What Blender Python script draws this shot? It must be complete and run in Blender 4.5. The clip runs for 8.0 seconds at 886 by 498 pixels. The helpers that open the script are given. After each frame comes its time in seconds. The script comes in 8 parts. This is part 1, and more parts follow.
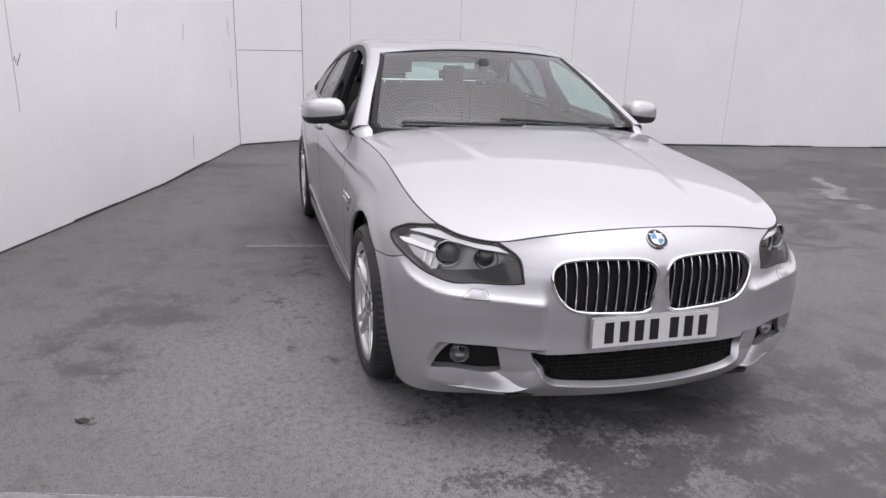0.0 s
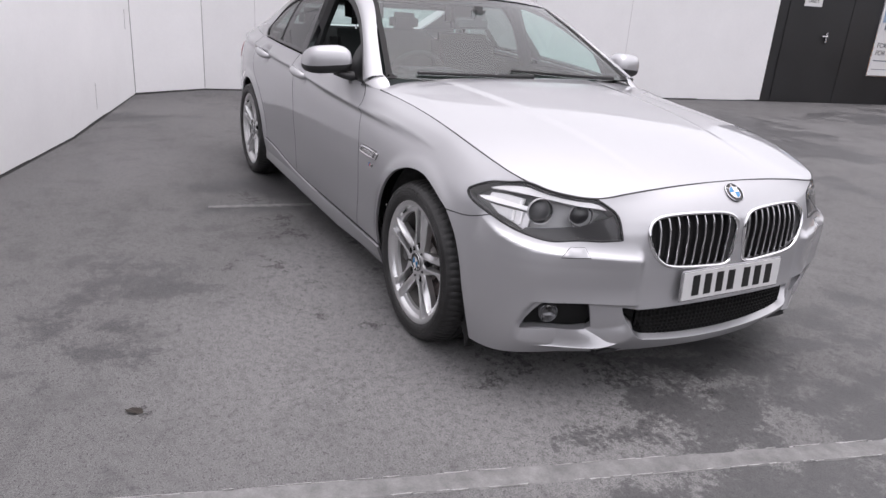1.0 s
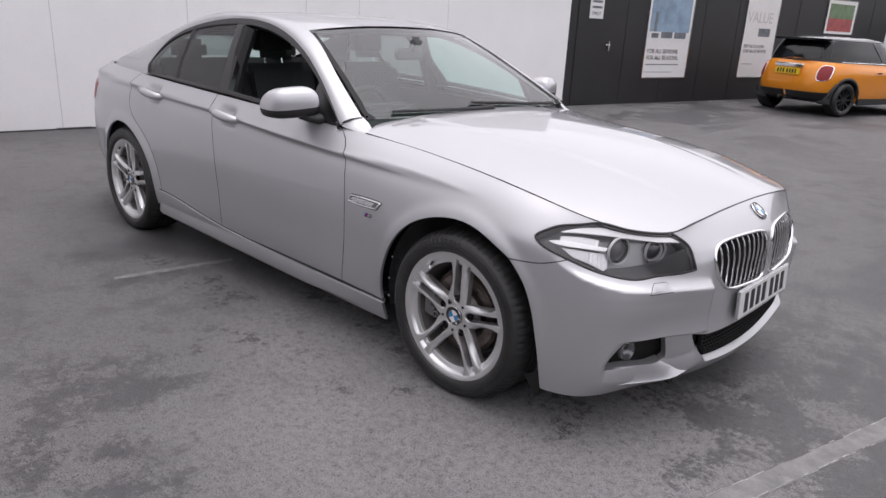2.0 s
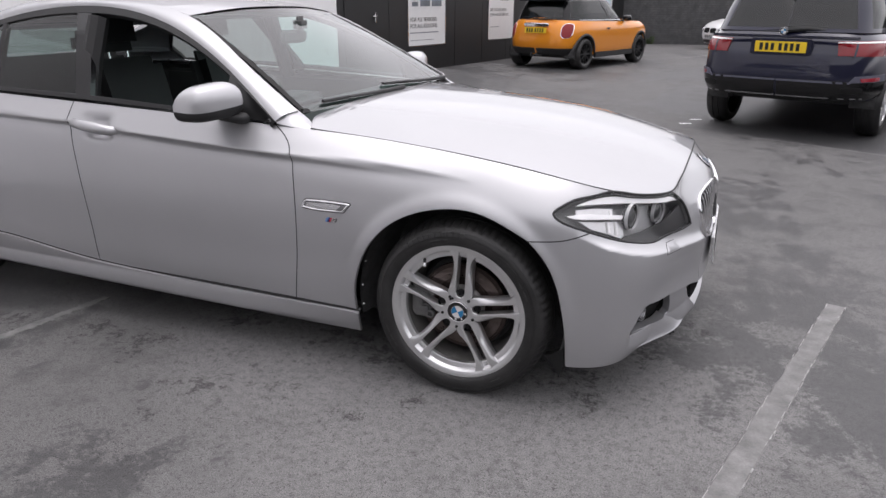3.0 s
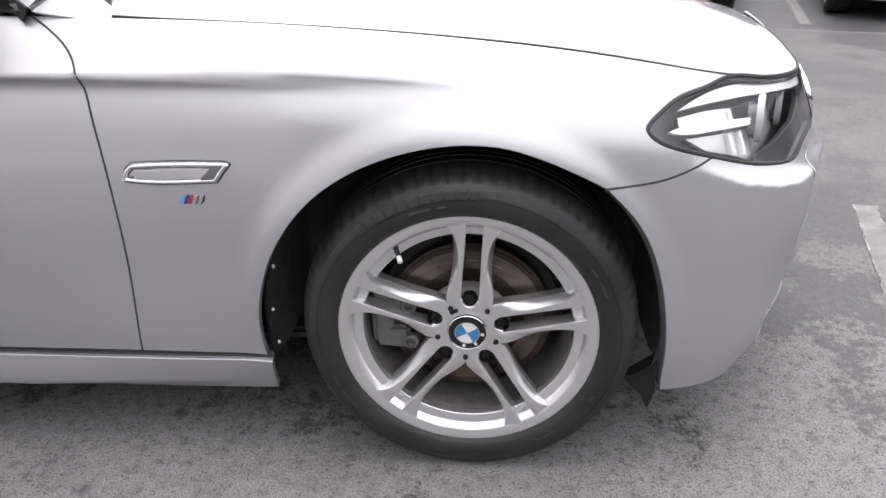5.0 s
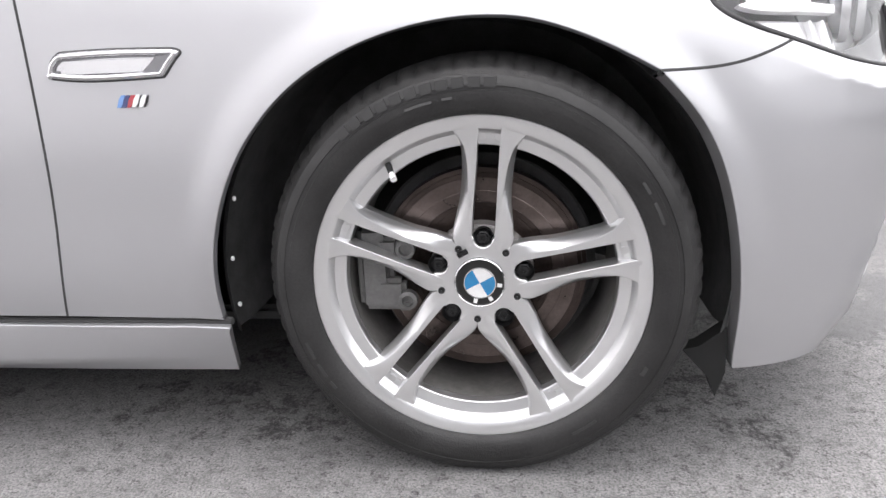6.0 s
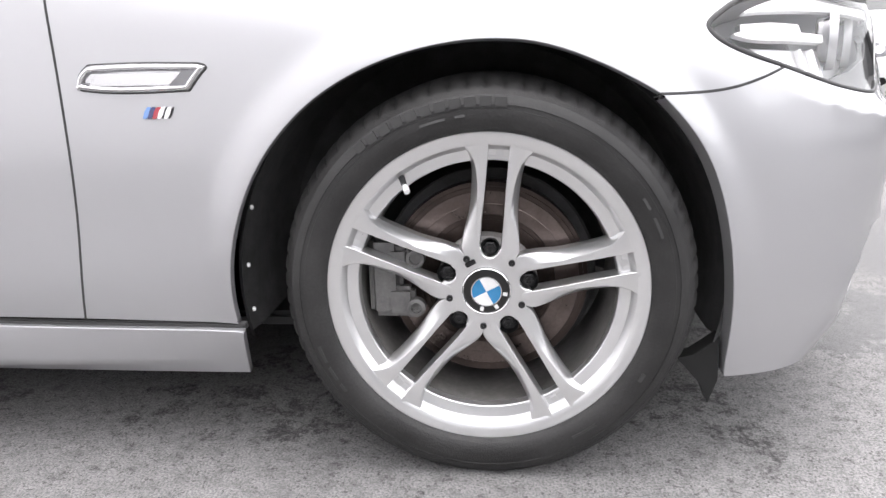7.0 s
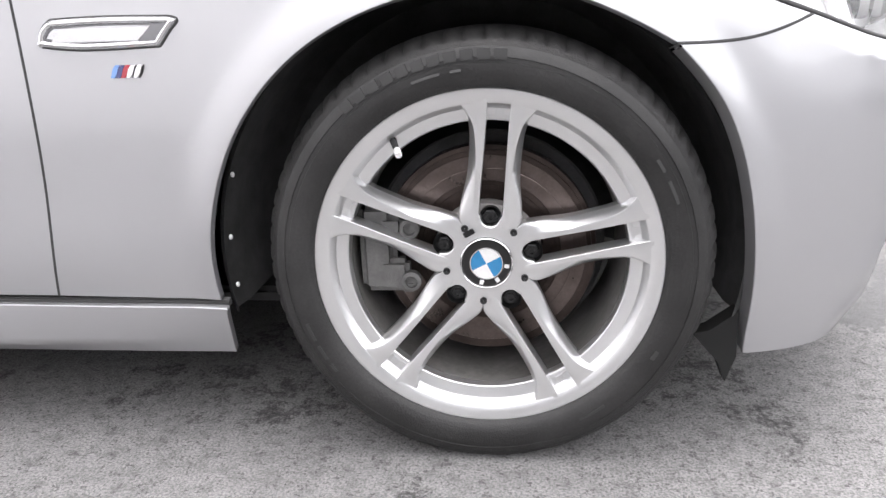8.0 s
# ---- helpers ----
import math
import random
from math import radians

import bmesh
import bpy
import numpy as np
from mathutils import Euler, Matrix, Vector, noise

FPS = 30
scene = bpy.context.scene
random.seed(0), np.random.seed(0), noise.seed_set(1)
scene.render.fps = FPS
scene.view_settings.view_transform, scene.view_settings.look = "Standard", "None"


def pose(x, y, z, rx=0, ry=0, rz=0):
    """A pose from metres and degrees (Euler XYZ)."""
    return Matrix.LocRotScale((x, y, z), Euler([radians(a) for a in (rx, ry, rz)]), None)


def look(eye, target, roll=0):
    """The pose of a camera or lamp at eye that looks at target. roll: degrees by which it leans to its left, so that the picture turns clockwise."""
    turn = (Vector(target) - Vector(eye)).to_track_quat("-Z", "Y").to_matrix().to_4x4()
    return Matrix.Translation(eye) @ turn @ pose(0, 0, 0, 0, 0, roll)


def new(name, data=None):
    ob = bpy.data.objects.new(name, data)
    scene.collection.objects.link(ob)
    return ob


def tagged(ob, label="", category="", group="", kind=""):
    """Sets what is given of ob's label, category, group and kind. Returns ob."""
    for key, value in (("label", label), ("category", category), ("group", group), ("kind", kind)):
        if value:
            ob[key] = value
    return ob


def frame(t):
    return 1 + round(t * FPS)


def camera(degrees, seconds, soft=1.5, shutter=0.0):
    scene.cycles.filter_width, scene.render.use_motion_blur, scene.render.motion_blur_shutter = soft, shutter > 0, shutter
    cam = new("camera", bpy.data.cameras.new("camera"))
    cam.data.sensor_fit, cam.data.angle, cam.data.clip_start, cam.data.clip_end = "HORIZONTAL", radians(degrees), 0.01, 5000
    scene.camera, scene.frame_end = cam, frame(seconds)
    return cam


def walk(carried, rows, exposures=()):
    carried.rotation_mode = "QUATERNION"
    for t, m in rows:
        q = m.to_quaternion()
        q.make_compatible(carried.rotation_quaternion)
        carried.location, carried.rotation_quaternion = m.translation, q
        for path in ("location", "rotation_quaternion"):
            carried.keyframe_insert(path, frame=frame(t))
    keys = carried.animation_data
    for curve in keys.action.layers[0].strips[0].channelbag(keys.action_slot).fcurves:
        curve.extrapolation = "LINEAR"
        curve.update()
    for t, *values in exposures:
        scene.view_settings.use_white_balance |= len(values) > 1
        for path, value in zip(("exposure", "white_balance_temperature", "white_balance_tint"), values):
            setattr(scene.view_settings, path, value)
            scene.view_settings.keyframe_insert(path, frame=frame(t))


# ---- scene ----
cam = camera(64.2, 8.0)
PATH = [
    (0, (2.944, -1.436, 1.485), (1.107, -0.895, 0.908), 1.9),
    (0.5, (2.787, -1.818, 1.451), (1.032, -1.078, 0.839), 2.1),
    (1, (2.536, -2.179, 1.441), (0.89, -1.275, 0.754), 4.1),
    (1.2, (2.380, -2.300, 1.467), (0.800, -1.293, 0.769), 2.5),
    (2.3, (1.488, -3.018, 1.474), (0.356, -1.492, 0.849), 3.0),
    (2.5, (1.323, -3.066, 1.471), (0.319, -1.464, 0.818), 2.1),
    (3, (0.853, -3.196, 1.451), (0.152, -1.446, 0.783), 0.3),
    (3.5, (0.481, -3.128, 1.42), (0.104, -1.313, 0.668), -2.7),
    (4, (0.259, -2.89, 1.407), (0.022, -1.057, 0.644), -2.6),
    (4.2, (0.21, -2.781, 1.384), (0.026, -0.961, 0.576), -2.5),
    (5.3, (0.079, -1.982, 0.968), (-0.126, -0.193, 0.098), -2.5),
    (5.5, (0.084, -1.942, 0.852), (-0.152, -0.115, 0.071), -2.4),
    (6, (0.067, -1.974, 0.721), (-0.155, -0.075, 0.134), -2.5),
    (6.5, (0.044, -2.015, 0.725), (-0.143, -0.105, 0.163), -1.6),
    (7, (0.036, -2.031, 0.734), (-0.148, -0.118, 0.179), -1.3),
    (7.5, (0.033, -2.017, 0.726), (-0.156, -0.112, 0.146), -1.4),
    (8, (0.044, -1.947, 0.698), (-0.159, -0.056, 0.079), -1.9),
]
EXPOSURES = [(0.0, 0.84, 6440, 18), (1.2, 0.96, 6440, 18), (2.3, 0.78, 6470, 17), (4.2, 1.16, 6500, 15), (5.3, 1.68, 6540, 14), (6.0, 2.08, 6560, 13), (6.6, 2.24, 6560, 13), (8.0, 2.26, 6560, 13)]
walk(cam, [(t, look(eye, target, roll)) for t, eye, target, roll in PATH], exposures=EXPOSURES)

# ---- light: an overcast sky with a broad, weak sun ----
world = bpy.data.worlds.new("overcast")
scene.world = world
world.use_nodes = True
wn, wl = world.node_tree.nodes, world.node_tree.links
sky = wn.new("ShaderNodeTexSky")
sky.sky_type, sky.sun_disc = "NISHITA", False
sky.sun_elevation, sky.sun_rotation = radians(83), radians(10)
sky.air_density, sky.dust_density, sky.ozone_density = 1.0, 3.0, 1.0
grey = wn.new("ShaderNodeHueSaturation")
grey.inputs["Saturation"].default_value = 0.12
wl.new(sky.outputs[0], grey.inputs["Color"])
wl.new(grey.outputs[0], wn["Background"].inputs["Color"])
wn["Background"].inputs["Strength"].default_value = 0.15
sun = new("sun", bpy.data.lights.new("sun", "SUN"))
sun.data.energy, sun.data.angle, sun.data.color = 0.55, radians(140), (1.0, 0.985, 0.96)
sun.matrix_world = look((0, 0, 30), (-0.65, -3.7, 0))
scene.view_settings.exposure = 0.0

# ---- materials ----
def ramp_between(nt, fac, lo, hi):
    r = nt.nodes.new("ShaderNodeMapRange")
    r.inputs["From Min"].default_value, r.inputs["From Max"].default_value = lo, hi
    nt.links.new(fac, r.inputs["Value"])
    return r.outputs[0]


def noise_of(nt, scale, detail=4.0, rough=0.55, stretch=None, seed=0.0):
    tex = nt.nodes.new("ShaderNodeTexNoise")
    tex.inputs["Scale"].default_value, tex.inputs["Detail"].default_value, tex.inputs["Roughness"].default_value = scale, detail, rough
    co = nt.nodes.new("ShaderNodeTexCoord")
    mp = nt.nodes.new("ShaderNodeMapping")
    mp.inputs["Location"].default_value = (seed, seed * 0.7, seed * 1.3)
    if stretch:
        mp.inputs["Scale"].default_value = stretch
    nt.links.new(co.outputs["Object"], mp.inputs["Vector"])
    nt.links.new(mp.outputs[0], tex.inputs["Vector"])
    return tex.outputs[0]


def blend(nt, fac, a, b):
    m = nt.nodes.new("ShaderNodeMix")
    m.data_type = "RGBA"
    for sock, v in ((m.inputs[6], a), (m.inputs[7], b)):
        if isinstance(v, tuple):
            sock.default_value = (*v, 1.0)
        else:
            nt.links.new(v, sock)
    nt.links.new(fac, m.inputs[0])
    return m.outputs[2]


def stuff_mat(name, colour, rough=0.5, metal=0.0, vary=0.12, scale=8.0, fine=120.0, bump=0.0, coat=0.0, rough_vary=0.08, bump_scale=None, stretch=None, spec=0.5):
    """A principled surface whose colour and gloss vary at two scales, with a fine relief."""
    m = bpy.data.materials.new(name)
    m.use_nodes = True
    nt = m.node_tree
    b = nt.nodes["Principled BSDF"]
    big, small = noise_of(nt, scale, 5, 0.6, stretch), noise_of(nt, fine, 3, 0.6, stretch, 3.1)
    lo = tuple(max(0.0, c * (1 - vary)) for c in colour)
    hi = tuple(min(1.0, c * (1 + vary)) for c in colour)
    c1 = blend(nt, ramp_between(nt, big, 0.3, 0.7), lo, hi)
    mul = nt.nodes.new("ShaderNodeMix")
    mul.data_type, mul.blend_type = "RGBA", "MULTIPLY"
    mul.inputs[0].default_value = min(1.0, vary * 1.5)
    nt.links.new(c1, mul.inputs[6])
    nt.links.new(small, mul.inputs[7])
    nt.links.new(mul.outputs[2], b.inputs["Base Color"])
    rr = nt.nodes.new("ShaderNodeMapRange")
    rr.inputs["To Min"].default_value, rr.inputs["To Max"].default_value = max(0.02, rough - rough_vary), min(1.0, rough + rough_vary)
    nt.links.new(big, rr.inputs["Value"])
    nt.links.new(rr.outputs[0], b.inputs["Roughness"])
    b.inputs["Metallic"].default_value = metal
    b.inputs["Specular IOR Level"].default_value = spec
    b.inputs["Coat Weight"].default_value, b.inputs["Coat Roughness"].default_value = coat, 0.04
    if bump:
        bp = nt.nodes.new("ShaderNodeBump")
        bp.inputs["Strength"].default_value, bp.inputs["Distance"].default_value = min(1.0, bump), 0.004
        nt.links.new(noise_of(nt, bump_scale or fine, 4, 0.65, stretch, 7.7), bp.inputs["Height"])
        nt.links.new(bp.outputs[0], b.inputs["Normal"])
    return m


def car_paint(name, colour, metal=0.55, rough=0.36):
    """Metallic lacquer: a flake layer under a clear coat."""
    m = stuff_mat(name, colour, rough, metal, 0.02, 2.0, 700.0, 0.0, 1.0, 0.03)
    nt = m.node_tree
    b = nt.nodes["Principled BSDF"]
    bp = nt.nodes.new("ShaderNodeBump")
    bp.inputs["Strength"].default_value, bp.inputs["Distance"].default_value = 0.06, 0.001
    # flakes lie flat: the paint darkens at a slant
    b.inputs["Specular Tint"].default_value = (0.45, 0.45, 0.46, 1)
    b.inputs["Coat IOR"].default_value = 1.5
    nt.links.new(noise_of(nt, 2600.0, 2, 0.5), bp.inputs["Height"])
    nt.links.new(bp.outputs[0], b.inputs["Normal"])
    return m


def glass_mat(name, tint=(0.9, 0.95, 0.93), rough=0.0, dark=0.0, shine=0.06, power=4.6):
    """Thin pane: mostly clear, mirror gloss by Fresnel."""
    m = bpy.data.materials.new(name)
    m.use_nodes = True
    nt = m.node_tree
    nt.nodes.remove(nt.nodes["Principled BSDF"])
    out = nt.nodes["Material Output"]
    clear, gloss, mix, fr = (nt.nodes.new(k) for k in ("ShaderNodeBsdfTransparent", "ShaderNodeBsdfGlossy", "ShaderNodeMixShader", "ShaderNodeLayerWeight"))
    clear.inputs["Color"].default_value = (*[c * (1 - dark) for c in tint], 1)
    gloss.inputs["Roughness"].default_value = rough
    fr.inputs["Blend"].default_value = 0.5
    up, add = nt.nodes.new("ShaderNodeMath"), nt.nodes.new("ShaderNodeMath")
    up.operation, up.inputs[1].default_value = "POWER", power
    add.operation, add.inputs[1].default_value, add.inputs[2].default_value = "MULTIPLY_ADD", 0.9, shine
    nt.links.new(fr.outputs["Facing"], up.inputs[0])
    nt.links.new(up.outputs[0], add.inputs[0])
    nt.links.new(add.outputs[0], mix.inputs[0])
    nt.links.new(clear.outputs[0], mix.inputs[1])
    nt.links.new(gloss.outputs[0], mix.inputs[2])
    nt.links.new(mix.outputs[0], out.inputs["Surface"])
    return m


def asphalt_mat(name, stains=()):
    """Old smooth asphalt: gritty grey, worn pale in places, dark speckled blotches, damp streaks. stains: (x, y, reach) of oil and damp marks."""
    m = bpy.data.materials.new(name)
    m.use_nodes = True
    nt = m.node_tree
    b = nt.nodes["Principled BSDF"]

    def math_of(op, a, c):
        n = nt.nodes.new("ShaderNodeMath")
        n.operation = op
        for sock, v in zip(n.inputs, (a, c)):
            if isinstance(v, (int, float)):
                sock.default_value = v
            else:
                nt.links.new(v, sock)
        return n.outputs[0]

    grit, pits, grain = noise_of(nt, 230, 2, 0.6), noise_of(nt, 95, 7, 0.75, None, 2), noise_of(nt, 30, 7, 0.78, None, 4)
    wide, patch = noise_of(nt, 0.5, 6, 0.62, None, 5), noise_of(nt, 3.6, 8, 0.74, None, 13)
    streak = noise_of(nt, 0.8, 7, 0.68, (1.0, 0.5, 1.0), 9)
    blot = noise_of(nt, 2.1, 8, 0.74, None, 21)
    base = blend(nt, ramp_between(nt, grit, 0.36, 0.64), (0.088, 0.087, 0.087), (0.178, 0.175, 0.174))
    base = blend(nt, math_of("MULTIPLY", ramp_between(nt, grain, 0.50, 0.66), 0.45), base, (0.055, 0.054, 0.055))
    base = blend(nt, math_of("MULTIPLY", ramp_between(nt, patch, 0.50, 0.60), 0.38), base, (0.070, 0.069, 0.070))
    base = blend(nt, math_of("MULTIPLY", ramp_between(nt, wide, 0.50, 0.66), 0.35), base, (0.180, 0.177, 0.177))
    far_off = nt.nodes.new("ShaderNodeTexCoord")
    # the damp half of the yard: towards the bays and before the car
    damp = None
    for x, y, reach in DAMP:
        d = nt.nodes.new("ShaderNodeVectorMath")
        d.operation = "DISTANCE"
        d.inputs[1].default_value = (x, y, 0)
        nt.links.new(far_off.outputs["Object"], d.inputs[0])
        k = nt.nodes.new("ShaderNodeMapRange")
        k.inputs["From Min"].default_value, k.inputs["From Max"].default_value = reach, reach * 0.35
        nt.links.new(d.outputs["Value"], k.inputs["Value"])
        damp = k.outputs[0] if damp is None else math_of("MAXIMUM", damp, k.outputs[0])
    # dry ground beside the car, its colour raised further to add brightness
    for x, y, reach in BRIGHTENED_DRY:
        d = nt.nodes.new("ShaderNodeVectorMath")
        d.operation = "DISTANCE"
        d.inputs[1].default_value = (x, y, 0)
        nt.links.new(far_off.outputs["Object"], d.inputs[0])
        k = nt.nodes.new("ShaderNodeMapRange")
        k.inputs["From Min"].default_value, k.inputs["From Max"].default_value = reach, reach * 0.4
        k.inputs["To Max"].default_value = 0.46
        nt.links.new(d.outputs["Value"], k.inputs["Value"])
        base = blend(nt, math_of("MULTIPLY", k.outputs[0], ramp_between(nt, grain, 0.68, 0.42)), base, blend(nt, ramp_between(nt, grit, 0.38, 0.60), (0.170, 0.168, 0.167), (0.340, 0.335, 0.332)))
    # open pores between the stones
    pores = noise_of(nt, 135, 3, 0.55, None, 31)
    base = blend(nt, math_of("MULTIPLY", ramp_between(nt, pores, 0.60, 0.64), 0.62), base, (0.034, 0.033, 0.033))
    # speckled dark blotches, thicker round the stains
    near = None
    co = nt.nodes.new("ShaderNodeTexCoord")
    for x, y, reach in stains:
        d = nt.nodes.new("ShaderNodeVectorMath")
        d.operation = "DISTANCE"
        d.inputs[1].default_value = (x, y, 0)
        nt.links.new(co.outputs["Object"], d.inputs[0])
        k = nt.nodes.new("ShaderNodeMapRange")
        k.inputs["From Min"].default_value, k.inputs["From Max"].default_value = reach, 0.0
        k.inputs["To Max"].default_value = 0.23
        nt.links.new(d.outputs["Value"], k.inputs["Value"])
        near = k.outputs[0] if near is None else math_of("MAXIMUM", near, k.outputs[0])
    frag = noise_of(nt, 15, 9, 0.76, None, 17)
    broken = math_of("ADD", math_of("MULTIPLY", frag, 1.05), math_of("ADD", near, math_of("MULTIPLY", blot, 0.15)))
    speck = math_of("MULTIPLY", ramp_between(nt, broken, 0.80, 0.86), math_of("ADD", 0.40, math_of("MULTIPLY", ramp_between(nt, pits, 0.45, 0.53), 0.60)))
    base = blend(nt, math_of("MULTIPLY", speck, 0.80), base, (0.026, 0.0255, 0.0255))
    wet = ramp_between(nt, math_of("ADD", math_of("ADD", streak, math_of("ADD", math_of("MULTIPLY", patch, 0.45), math_of("MULTIPLY", grain, 0.26))), math_of("MULTIPLY", damp, 0.115)), 0.945, 0.985)
    base = blend(nt, math_of("MULTIPLY", wet, 0.66), base, (0.044, 0.044, 0.046))
    # newer, darker surfacing of the parking bays, along a straight joint
    lie = nt.nodes.new("ShaderNodeVectorMath")
    lie.operation = "DOT_PRODUCT"
    lie.inputs[1].default_value = (0.4225, 0.906, 0)
    nt.links.new(far_off.outputs["Object"], lie.inputs[0])
    split = nt.nodes.new("ShaderNodeSeparateXYZ")
    nt.links.new(far_off.outputs["Object"], split.inputs[0])
    bays = math_of("MULTIPLY", ramp_between(nt, lie.outputs["Value"], 5.44, 5.47), ramp_between(nt, math_of("ADD", split.outputs[0], math_of("MULTIPLY", wide, 1.6)), 0.9, 1.9))
    joint = math_of("MULTIPLY", ramp_between(nt, lie.outputs["Value"], 5.40, 5.43), math_of("SUBTRACT", 1.0, ramp_between(nt, lie.outputs["Value"], 5.435, 5.45)))
    base = blend(nt, math_of("MULTIPLY", bays, 0.72), base, (0.050, 0.050, 0.052))
    base = blend(nt, math_of("MULTIPLY", joint, math_of("MULTIPLY", ramp_between(nt, split.outputs[0], 0.8, 1.6), 0.5)), base, (0.30, 0.29, 0.29))
    wet = math_of("MAXIMUM", wet, math_of("MULTIPLY", bays, 0.85))
    nt.links.new(base, b.inputs["Base Color"])
    r = nt.nodes.new("ShaderNodeMapRange")
    r.inputs["To Min"].default_value, r.inputs["To Max"].default_value = 0.82, 0.50
    nt.links.new(wet, r.inputs["Value"])
    nt.links.new(r.outputs[0], b.inputs["Roughness"])
    b.inputs["Specular IOR Level"].default_value = 0.24
    bp = nt.nodes.new("ShaderNodeBump")
    bp.inputs["Strength"].default_value, bp.inputs["Distance"].default_value = 1.0, 0.0014
    nt.links.new(math_of("ADD", grit, math_of("MULTIPLY", grain, 0.4)), bp.inputs["Height"])
    nt.links.new(bp.outputs[0], b.inputs["Normal"])
    return m


DAMP = [(2.4, 1.7, 3.1), (0.9, 0.1, 1.0), (2.2, 7.0, 5.5), (-4.0, 5.0, 3.5), (2.0, 14.0, 8.0), (-1.5, 10.0, 6.5), (-2.5, 16.0, 7.0), (-2.3, -1.0, 0.9)]
BRIGHTENED_DRY = [(0.0, -1.05, 1.15), (1.0, -0.5, 0.9), (-0.9, -0.9, 0.6)]
STAINS = [
    (-0.32, -1.22, 0.20), (-0.98, -1.27, 0.30), (-0.69, -1.15, 0.24), (-1.43, -1.04, 0.35), (-1.70, -1.05, 0.35), (-2.23, -1.07, 0.45),
    (-0.70, -0.67, 0.36), (-0.53, -0.66, 0.36), (-0.47, -0.52, 0.32), (-0.37, -0.78, 0.24), (-0.10, -1.03, 0.16), (0.42, -0.60, 0.32), (0.40, -0.74, 0.30), (0.50, -0.80, 0.26),
    (0.22, -2.06, 0.12), (0.62, -0.30, 0.40), (0.72, 0.10, 0.40), (0.69, 0.40, 0.40), (0.88, 0.0, 0.25), (-0.99, -1.52, 0.15), (-1.15, -0.70, 0.4), (1.6, 5.2, 0.9),
]

